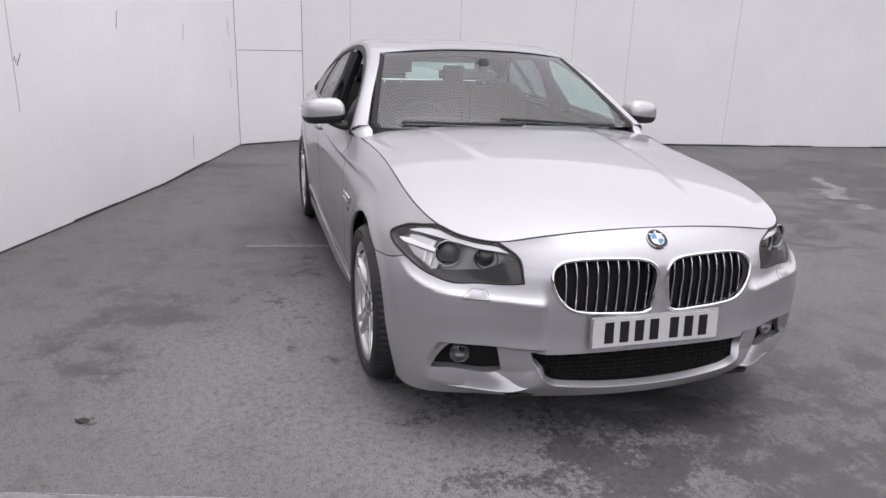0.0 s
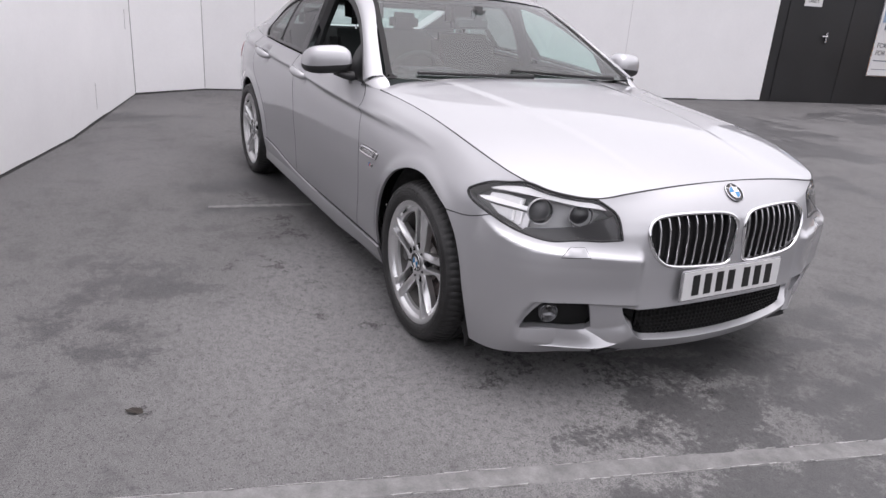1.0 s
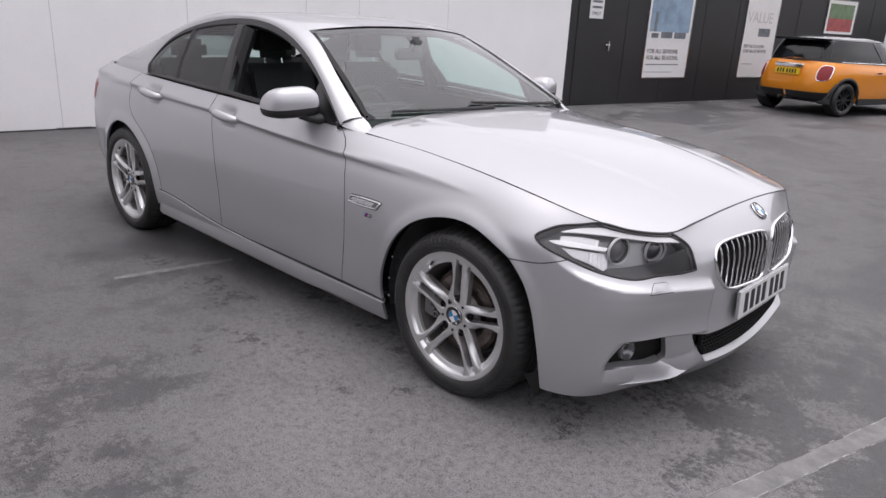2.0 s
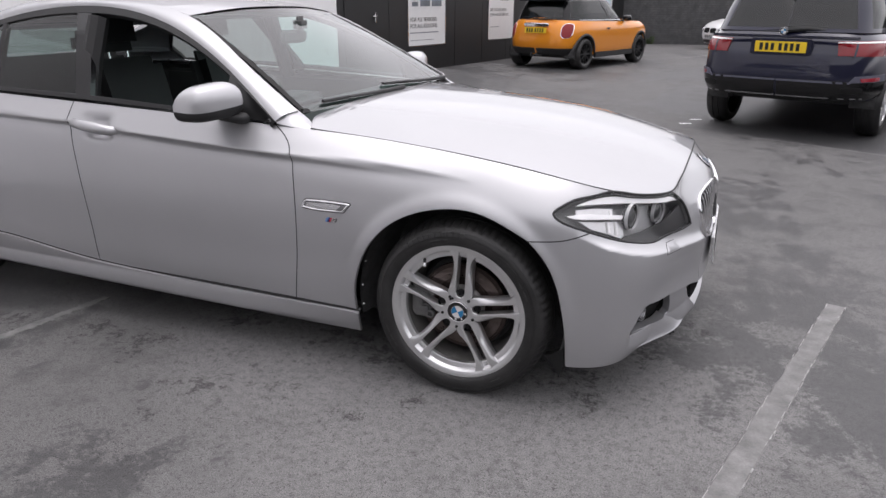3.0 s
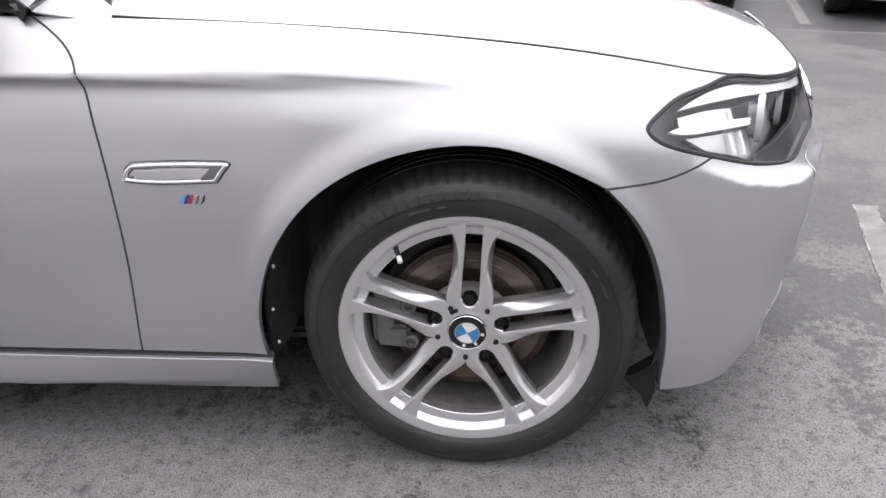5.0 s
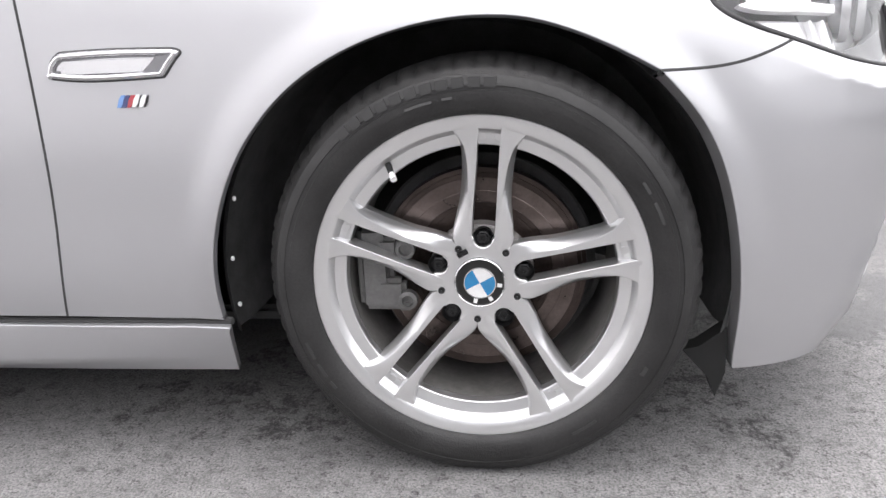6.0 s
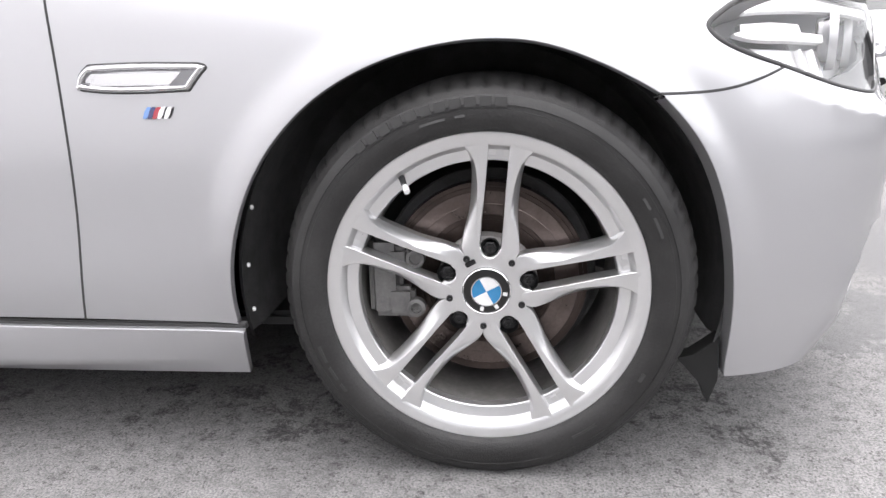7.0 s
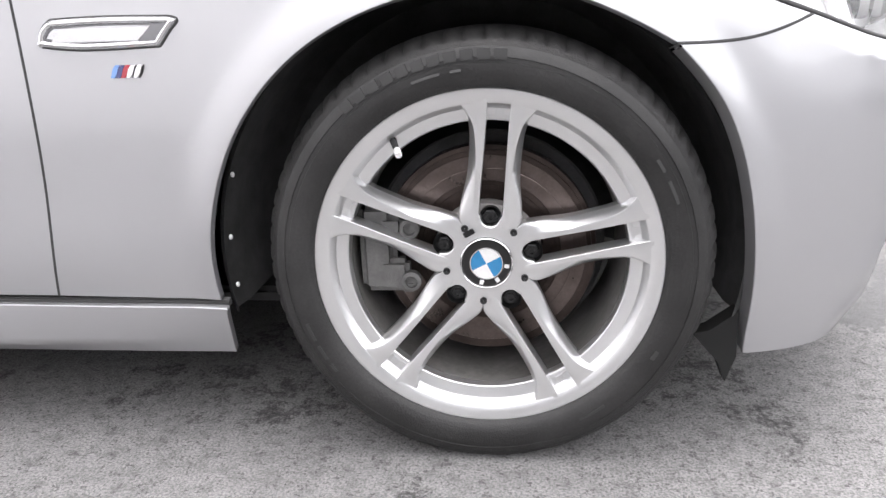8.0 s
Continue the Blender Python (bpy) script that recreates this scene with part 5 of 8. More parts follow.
# number plate, its characters as plain bars
plate_m = pose(0.877, 0, 0.4855, 0, -2.5, 0)
plate = part("number_plate", moved(box(0.006, 0.520, 0.111, bevel=0.002), plate_m), M["plate_white"], saloon, "white front number plate")
part("plate_holder", moved(box(0.010, 0.534, 0.122, (-0.004, 0, 0), 0.004), plate_m), M["satin"], plate, "grey plate surround")
y = -0.219
for k in range(7):
    part("character_bar", moved(box(0.002, 0.036, 0.079, (0.0035, y + 0.025, 0.0), 0.0), plate_m), M["ink"], plate)
    y += 0.050 + (0.033 if k == 3 else 0.011)


def roundel(name, m, r, parent, label, marks=90.0):
    """A round badge with quartered blue and white enamel inside a black ring."""
    ring = under(bm_ob(name, disc([(r, -0.004), (r * 1.0, 0.001), (r * 0.97, 0.0028), (r * 0.92, 0.0025), (r * 0.90, 0.0016), (0.0005, 0.0016)], m, 48), M["ink"], 40), parent, label)
    under(bm_ob("badge_rim", disc([(r * 1.0, 0.0), (r * 1.01, 0.0022), (r * 0.975, 0.0034), (r * 0.94, 0.0022)], m, 48), M["chrome"], 60), ring)
    for q in range(4):
        bm = bmesh.new()
        c = bm.verts.new((0, 0, 0.0032))
        arc = [bm.verts.new((r * 0.62 * math.cos(a), r * 0.62 * math.sin(a), 0.0026)) for a in (math.pi / 2 * (q + k / 10) for k in range(11))]
        for a, b in zip(arc, arc[1:]):
            bm.faces.new((c, a, b))
        moved(bm, m)
        under(bm_ob("enamel_quarter", bm, M["blue"] if q % 2 == 0 else M["enamel_white"], 60), ring)
    for turn_by in (-96, -50, 0):
        bm = box(r * 0.19, r * 0.15, 0.0008, (r * 0.78, 0, 0.0019), turn=None)
        moved(bm, m @ pose(0, 0, 0, 0, 0, turn_by + marks))
        under(bm_ob("ring_mark", bm, M["enamel_white"]), ring)
    under(bm_ob("inner_rim", disc([(r * 0.62, 0.0016), (r * 0.64, 0.0032), (r * 0.60, 0.0032)], m, 48), M["chrome"], 60), ring)
    return ring


nose_w = (SIDE.size[0] / 2 + 0.012, SIDE.find([(0.8, 0, 0.800)], (0, 1, 1), (0.45, 0.55))[0][1])
roundel("roundel", frame_at(nose_w, 0.002) @ pose(0, 0, 0, 0, 0, 90), 0.041, saloon, "round blue and white enamel badge", 46.0)

# head lamp washers
for mir in (False, True):
    w = SIDE.find([(0.742, -0.645, 0.618)], (1, 1, 1), HALF)[0]
    out = [(-0.100, -0.026), (0.080, -0.024), (0.040, 0.022), (-0.054, 0.022)]
    line = np.array([(w[0] + a, w[1] + b) for a, b in out])
    sheet("washer_cover", SIDE, [loop(*[[line[i], line[(i + 1) % 4]] for i in range(4)], n=6)], PAINT, gap=0.002, depth=0.004, lift=0.0022, mirror=mir, parent=saloon)
    # a dark line drawn round the cover for the shade of its gap
    part("washer_gap", ribbon_along(SIDE, loop(*[[line[i], line[(i + 1) % 4]] for i in range(4)], n=6), 0.0035, 0.0012, 4, True, 0.0, mir), M["wall_gap"], saloon)

# side vent and badge
for mir in (False, True):
    vent_line = loop(on_side((-0.654, 0.679), (-0.60, 0.673), (-0.47, 0.675)), on_side((-0.47, 0.675), (-0.446, 0.703), (-0.441, 0.709), (-0.452, 0.713)), on_side((-0.452, 0.713), (-0.55, 0.715), (-0.632, 0.713)), on_side((-0.632, 0.713), (-0.648, 0.699), (-0.654, 0.679)))
    vent = sheet("side_vent", SIDE, [vent_line], M["satin"], gap=0.0, depth=0.008, lift=0.003, step=0.012, mirror=mir, parent=saloon, label="chrome side vent with indicator")
    part("vent_frame", ribbon_along(SIDE, shrunk(vent_line, 0.004), 0.0095, 0.0075, 9, True, 0.002, mir), M["chrome"], vent, "chrome frame", 60)
    part("vent_groove", ribbon_along(SIDE, shrunk(vent_line, 0.0095), 0.0030, 0.001, 4, True, 0.0045, mir), M["lamp_grey"], vent)
    slot = loop(on_side((-0.632, 0.683), (-0.50, 0.683)), on_side((-0.50, 0.683), (-0.478, 0.701)), on_side((-0.478, 0.701), (-0.618, 0.701)), on_side((-0.618, 0.701), (-0.632, 0.683)))
    sheet("vent_lens", SIDE, [slot], M["satin"], gap=0.0, depth=0.004, lift=0.0070, step=0.012, mirror=mir, parent=vent, label="clear indicator lens")
    shade = loop(on_side((-0.500, 0.679), (-0.472, 0.679)), on_side((-0.472, 0.679), (-0.452, 0.705)), on_side((-0.452, 0.705), (-0.476, 0.703)), on_side((-0.476, 0.703), (-0.500, 0.679)))
    sheet("vent_shade", SIDE, [shade], M["lamp_grey"], gap=0.0, depth=0.004, lift=0.0085, step=0.012, mirror=mir, parent=vent, label="dark end of the vent")
    # a thin dark outline round the vent
    part("vent_seal", ribbon_along(SIDE, shrunk(vent_line, -0.001), 0.005, 0.0015, 4, True, 0.0005, mir), M["wall_gap"], saloon)
    x = -0.552
    badge = empty("wing_badge")
    badge.parent = saloon
    for width, mat in ((0.0075, "sky_chip"), (0.0075, "navy_chip"), (0.0075, "red_chip"), (0.0080, "chrome"), (0.0020, "black"), (0.0080, "chrome"), (0.0020, "black")):
        out = loop(*[on_side(a, b) for a, b in (((x, 0.630), (x + width, 0.630)), ((x + width, 0.630), (x + width + 0.007, 0.648)), ((x + width + 0.007, 0.648), (x + 0.007, 0.648)), ((x + 0.007, 0.648), (x, 0.630)))], n=3)
        sheet("badge_bar", SIDE, [out], M[mat], gap=0.0, depth=0.003, lift=0.003, step=0.012, mirror=mir, parent=badge, fold=0.0015)
        x += width + 0.0006

# door handles
for doors, (hx, hz) in zip((door1, door2), HANDLES):
    for mir, door in zip((False, True), doors):
        p = SIDE.at([on_side((hx, hz + 0.004))[0]])[0]
        y0 = np.interp(hx, [-2.54, -1.68], [-0.931, -0.934])
        bm = tube([(hx + dx, y0 - dy, p[2] + dz) for dx, dy, dz in ((-0.118, -0.030, 0.010), (-0.104, 0.004, 0.009), (-0.05, 0.015, 0.004), (0.0, 0.018, 0.0), (0.05, 0.015, -0.005), (0.104, 0.004, -0.012), (0.118, -0.030, -0.014))], [0.014, 0.0205, 0.0235, 0.0245, 0.0235, 0.0205, 0.014], 14)
        part("door_handle", flipped(bm) if mir else bm, PAINT, door, "", 60)

# wing mirrors
def ball(rx, ry, rz, power=2.6, nu=36, nv=22):
    """A squarish egg."""
    bm = bmesh.new()
    f = lambda v: math.copysign(abs(v) ** (2 / power), v)
    rows = []
    for j in range(nv + 1):
        b = -math.pi / 2 + math.pi * j / nv
        rows.append([bm.verts.new((rx * f(math.cos(b)) * f(math.cos(a)), ry * f(math.cos(b)) * f(math.sin(a)), rz * f(math.sin(b)))) for a in (2 * math.pi * i / nu for i in range(nu))])
    for r, q in zip(rows, rows[1:]):
        for i in range(nu):
            bm.faces.new((r[i], r[(i + 1) % nu], q[(i + 1) % nu], q[i]))
    bmesh.ops.remove_doubles(bm, verts=bm.verts, dist=1e-6)
    bmesh.ops.recalc_face_normals(bm, faces=bm.faces)
    return bm


for mir in (False, True):
    def mirror_shell(part_z):
        bm = ball(0.136, 0.116, 0.078, 3.7)
        for v in bm.verts:
            x, yy, z = v.co
            k = (yy + 0.108) / 0.216
            v.co.x = (x if x > 0 else x * 0.37) * (0.72 + 0.28 * k) - 0.035 * (1 - k)
            v.co.z = z * (0.90 - 0.02 * k) + 0.012 * k
            v.co.z *= 1 + (0.9 * v.co.x if z > 0 else 0.0)
            v.co.x *= 1 - 0.36 * (max(0.0, z) / 0.08) ** 1.4
            v.co.x += 0.016 * max(0.0, z) / 0.08
            v.co.y *= 1 - 0.20 * (max(0.0, z) / 0.08) ** 1.5
        geom = bm.verts[:] + bm.edges[:] + bm.faces[:]
        bmesh.ops.bisect_plane(bm, geom=geom, plane_co=(0, 0, -0.010), plane_no=(0.06, -0.12, 1.0), clear_inner=part_z > 0, clear_outer=part_z < 0)
        bmesh.ops.translate(bm, vec=(-1.030, -0.980, 1.066), verts=bm.verts)
        return flipped(bm) if mir else bm

    cap = part("wing_mirror", mirror_shell(1), PAINT, saloon, "silver mirror cap on a black foot", 50)
    part("mirror_base", mirror_shell(-1), M["black"], cap, "", 50)
    glass = box(0.004, 0.165, 0.10, (-1.074, -0.980, 1.060), 0.0015)
    part("mirror_glass", flipped(glass) if mir else glass, M["mirror"], cap)
    arm = tube([(-0.945, -0.855, 0.995), (-0.940, -0.90, 1.002), (-0.975, -0.945, 1.020)], [0.032, 0.026, 0.024], 12)
    bmesh.ops.scale(arm, vec=(1.25, 1, 0.8), space=Matrix.Translation((0.94, 0.9, -1.0)), verts=arm.verts)
    part("mirror_foot", flipped(arm) if mir else arm, M["black"], cap, "", 60)

# wipers, scuttle, tail lamps
scuttle_line = np.concatenate([bent([(-0.64, -0.775), (-0.648, -0.6), (-0.62, -0.3), (-0.60, 0.0), (-0.62, 0.3), (-0.648, 0.6), (-0.64, 0.775)], 8), bent([(-0.80, 0.775), (-0.72, 0.3), (-0.70, 0.0), (-0.72, -0.3), (-0.80, -0.775)], 8)])
sheet("scuttle", Field(lambda x, y: 0.986 - 0.03 * np.abs(y / 0.77) ** 2 + 0.0 * x), [scuttle_line], M["black"], gap=0.0, depth=0.05, parent=saloon, label="black scuttle panel below the windscreen")
for y0, y1, rise in ((0.62, -0.05, 0.055), (0.05, -0.60, 0.045)):
    ys = np.linspace(y0, y1, 9)
    w = SCREEN.find([(-0.68 - rise * 0.6 * abs(q - 0.3), y, 1.012 + rise * (0.35 + 0.65 * q)) for q, y in zip(np.linspace(0, 1, 9), ys)], (0.6, 1, 1))
    lie = SCREEN.at(w) + SCREEN.normal(w) * 0.012
    wip = part("wiper", tube([(p[0] + 0.026, p[1], p[2] + 0.004) for p in lie[:7]], [0.012, 0.010, 0.009, 0.008, 0.007, 0.006, 0.005], 8), M["black"], saloon, "black wiper arm", 60)
    part("wiper_blade", tube([tuple(p) for p in lie[1:]], 0.0075, 8), M["black"], wip)
for mir in (False, True):
    out = loop(on_side((-3.54, 0.915), (-3.70, 0.935), (-3.82, 0.935)), on_side((-3.82, 0.935), (-3.84, 0.80)), on_side((-3.84, 0.80), (-3.68, 0.79), (-3.59, 0.815)), on_side((-3.59, 0.815), (-3.54, 0.915)))
    sheet("tail_lamp", SIDE, [out], M["tail_red"], gap=0.0, depth=0.006, lift=0.004, mirror=mir, parent=saloon, label="red tail lamp")

# ---- cabin ----
def cushion(sx, sy, sz, at, bevel=0.05, turn=None):
    return box(sx, sy, sz, at, bevel, 4, turn)


part("cabin_floor", box(2.6, 1.55, 0.06, (-2.0, 0, 0.33)), M["cabin"], saloon)
part("bulkhead", box(0.05, 1.6, 0.62, (-0.62, 0, 0.62)), M["cabin"], saloon)
part("rear_bulkhead", box(0.05, 1.5, 0.72, (-3.16, 0, 0.68)), M["cabin"], saloon)
prof = [(-0.66, 0.955), (-0.80, 0.975), (-0.95, 0.985), (-1.06, 0.975), (-1.11, 0.93), (-1.09, 0.80), (-1.02, 0.62), (-0.66, 0.60)]
dash = prism(prof, -0.765, 0.765, 0.02)
part("dashboard", dash, M["cabin"], saloon, "black dashboard", 50)
part("instrument_hood", box(0.20, 0.36, 0.06, (-1.06, -0.37, 1.0), 0.025, 3), M["cabin"], saloon, "", 50)
rim_pts = [Vector((0, 0.185 * math.cos(a), 0.185 * math.sin(a))) for a in (2 * math.pi * k / 28 for k in range(28))]
sw = tube(rim_pts, 0.016, 8, True)
sw = join(sw, box(0.03, 0.13, 0.10, (0.01, 0, -0.01), 0.02, 3), box(0.018, 0.34, 0.035, (0.006, 0, 0.0), 0.008), box(0.018, 0.04, 0.17, (0.006, 0, -0.09), 0.008))
part("steering_wheel", moved(sw, pose(-1.26, -0.37, 0.93, 0, 24, 0)), M["cabin"], saloon, "black leather steering wheel", 50)
for y in (-0.37, 0.37):
    seat = part("front_seat", join(cushion(0.52, 0.50, 0.16, (-1.62, y, 0.56), 0.06), cushion(0.13, 0.50, 0.62, (-1.97, y, 0.86), 0.055, turn=pose(0, 0, 0, 0, -14, 0))), M["cabin"], saloon, "black leather front seat", 60)
    part("headrest", cushion(0.10, 0.27, 0.19, (-2.07, y, 1.285), 0.045, turn=pose(0, 0, 0, 0, -8, 0)), M["cabin"], seat, "", 60)
    for dy in (-0.06, 0.06):
        part("headrest_post", tube([(-2.05, y + dy, 1.12), (-2.065, y + dy, 1.22)], 0.006, 8), M["chrome"], seat)
bench = part("rear_bench", join(cushion(0.5, 1.30, 0.16, (-2.72, 0, 0.56), 0.06), cushion(0.13, 1.30, 0.58, (-3.0, 0, 0.84), 0.055, turn=pose(0, 0, 0, 0, -18, 0))), M["cabin"], saloon, "black rear bench seat", 60)
for y in (-0.38, 0.38):
    part("headrest", cushion(0.09, 0.26, 0.15, (-3.08, y, 1.17), 0.04), M["cabin"], bench, "", 60)
part("parcel_shelf", box(0.36, 1.25, 0.03, (-3.27, 0, 1.055), 0.01), M["cabin"], saloon)
head_rows = np.array([r[2:-2] for r in ROOF.g[1:-1]]) - [0, 0, 0.035]
k1, k2 = head_rows.shape[:2]
under(mesh_ob("headlining", head_rows.reshape(-1, 3), [(i * k2 + j, i * k2 + j + 1, (i + 1) * k2 + j + 1, (i + 1) * k2 + j) for i in range(k1 - 1) for j in range(k2 - 1)], M["cabin_grey"], True), saloon, "grey headlining")
part("cabin_mirror", join(box(0.03, 0.22, 0.065, (-1.24, -0.02, 1.268), 0.013, 3), box(0.05, 0.09, 0.08, (-1.21, 0, 1.325), 0.02, 2)), M["cabin_grey"], saloon, "black rear-view mirror", 50)
for mir in (1, -1):
    part("door_card", box(1.95, 0.05, 0.66, (-1.85, mir * 0.80, 0.66), 0.02), M["cabin"], saloon)
    part("inner_pillar", tube([(-1.84, mir * 0.80, 0.98), (-1.85, mir * 0.73, 1.18), (-1.85, mir * 0.655, 1.36)], 0.045, 8), M["cabin"], saloon)

# ---- wheels ----
HUB_Z, TYRE_R, SCALE = 0.337, 0.352, 1.030


def tyre_mesh(radius=TYRE_R, bead=0.2655, width=0.245, drop=HUB_Z, steps=288):
    """Low-profile tyre: ribbed sidewall, notched shoulder, grooved tread; flat where it meets the ground. Its outer face looks to -y."""
    k = (radius - bead) / 0.079
    half = [(0.0, 0.004), (0.003, -0.006), (0.010, -0.012), (0.018, -0.0155), (0.026, -0.017), (0.034, -0.0168), (0.0345, -0.0152), (0.0405, -0.0148), (0.041, -0.0162), (0.0475, -0.0140), (0.054, -0.0100), (0.0545, -0.0085), (0.060, -0.0035), (0.0660, 0.006), (0.0715, 0.018), (0.0755, 0.032), (0.0775, 0.046), (0.079, 0.060)]
    tread = [(0.079, 0.072), (0.072, 0.0725), (0.072, 0.0800), (0.079, 0.0805), (0.079, 0.1050), (0.072, 0.1055), (0.072, 0.114), (0.079, 0.1145)]
    prof = [(bead + k * r, h) for r, h in half + tread]
    prof += [(r, width - h) for r, h in prof[::-1]]
    m = len(prof)
    verts, faces = [], []
    for s in range(steps):
        a = 2 * math.pi * s / steps
        for i, (r, h) in enumerate(prof):
            j = i if i < m / 2 else m - 1 - i
            if 13 <= j <= 17 and s % 4 == 0:
                r -= 0.005 * (1 if j < 17 else 0.6)
            x, z = r * math.cos(a), r * math.sin(a)
            if z < -drop:
                h += (-0.006 if i < m / 2 else 0.006) * min(1.0, (-drop - z) / 0.006)
                z = -drop
            verts.append((x, h, z))
    for s in range(steps):
        for i in range(m - 1):
            a, b = s * m + i, ((s + 1) % steps) * m + i
            faces.append((a, a + 1, b + 1, b))
    return verts, faces


def barrel_mesh(steps=96):
    return lathe([(r * SCALE, h) for r, h in [(0.250, 0.012), (0.2600, 0.008), (0.2622, 0.0035), (0.2608, -0.0006), (0.2585, -0.0020), (0.2552, -0.0018), (0.2395, 0.0028), (0.2380, 0.0040), (0.2305, 0.0180), (0.2290, 0.0186), (0.2140, 0.0232), (0.2126, 0.0245), (0.2105, 0.0380)]], steps)


def smooth_run(keys, at):
    """A smooth curve through (place, value) keys, read at the places given."""
    k = np.array(keys, float)
    return cubic(k[:, 0], k[:, 1:], at)[:, 0]


def spoke_mesh():
    """One of a pair of spokes: a flat face that runs out flush into the rim's lip, a ridge that swings from the flare towards the slot, a flank that falls away. Points up the local z."""
    st = np.concatenate([np.linspace(0.048, 0.20, 34), np.linspace(0.204, 0.2385, 12), [0.243, 0.250, 0.256]])
    slot = smooth_run([(0.048, 0.0172), (0.12, 0.0172), (0.18, 0.0162), (0.22, 0.0162), (0.26, 0.0166)], st)
    outer = smooth_run([(0.048, 0.0349), (0.0625, 0.0450), (0.078, 0.0464), (0.098, 0.0440), (0.125, 0.0396), (0.155, 0.0382), (0.185, 0.0392), (0.203, 0.0412), (0.220, 0.0470), (0.232, 0.0560), (0.2385, 0.0630), (0.256, 0.0660)], st)
    crest = smooth_run([(0.048, 0.0180), (0.08, 0.0158), (0.11, 0.0128), (0.15, 0.0092), (0.19, 0.0062), (0.22, 0.0040), (0.2385, 0.0026), (0.248, 0.0004), (0.256, 0.0012)], st)
    fall = np.maximum(0.0008, smooth_run([(0.048, 0.0010), (0.0625, 0.0016), (0.080, 0.0045), (0.10, 0.0095), (0.125, 0.0150), (0.16, 0.0195), (0.20, 0.0185), (0.222, 0.0140), (0.232, 0.0075), (0.2385, 0.0020), (0.256, 0.0010)], st))
    share = np.interp(st, [0.05, 0.09, 0.13, 0.18, 0.21, 0.232, 0.26], [0.50, 0.36, 0.36, 0.54, 0.72, 0.90, 0.96])
    bm = bmesh.new()
    rows = []
    for a, b, c, f, k, r in zip(slot, outer, crest, fall, share, st):
        mid = a + k * (b - a)
        turned = [(a + 0.0014 * (1 - math.cos(q)), c + 0.0015 - 0.0014 * math.sin(q)) for q in np.linspace(0, 1.5, 4)]
        sec = [(a, c + 0.036), *turned, (a + 0.55 * (mid - a), c), (mid - 0.0012, c + 0.0001), (mid + 0.0008, c + 0.0008), (mid + 0.40 * (b - mid), c + 0.34 * f), (mid + 0.75 * (b - mid), c + 0.70 * f), (b - 0.0015, c + f), (b, c + f + 0.003), (b - 0.002, c + f + 0.03)]
        rows.append([bm.verts.new((t, h, r)) for t, h in sec])
    for p, q in zip(rows, rows[1:]):
        for i in range(len(p) - 1):
            bm.faces.new((p[i], p[i + 1], q[i + 1], q[i]))
    bmesh.ops.recalc_face_normals(bm, faces=bm.faces)
    if sum(f.normal.y * f.calc_area() for f in bm.faces) > 0:
        bmesh.ops.reverse_faces(bm, faces=bm.faces)
    return bm


def both_spokes():
    a, b = spoke_mesh(), spoke_mesh()
    bmesh.ops.scale(b, vec=(-1, 1, 1), verts=b.verts)
    bmesh.ops.reverse_faces(b, faces=b.faces)
    # the bridge that closes the slot at the rim, and its floor
    bridge = box(0.036, 0.020, 0.012, (0, 0.0150, 0.2455), 0.0012)
    floor = box(0.033, 0.006, 0.030, (0, 0.024, 0.232), 0.001)
    floor = join(floor, box(0.012, 0.004, 0.014, (0.002, 0.020, 0.226), 0.001))
    bm = join(a, b, bridge, floor)
    bmesh.ops.scale(bm, vec=(SCALE, 1, SCALE), verts=bm.verts)
    return bm


def arc_block(a0, a1, r0, r1, y, h):
    """A small curved block on the sidewall."""
    bm = bmesh.new()
    rows = []
    for a in np.linspace(radians(a0), radians(a1), 4):
        rows.append([bm.verts.new((r * math.cos(a), yy, r * math.sin(a))) for r, yy in ((r0, y + 0.004), (r0 + 0.0006, y - h), (r1 - 0.0006, y - h + 0.0012), (r1, y + 0.006))])
    for p, q in zip(rows, rows[1:]):
        for i in range(3):
            bm.faces.new((p[i], p[i + 1], q[i + 1], q[i]))
    bm.faces.new(rows[0])
    bm.faces.new(rows[-1][::-1])
    bmesh.ops.recalc_face_normals(bm, faces=bm.faces)
    return bm


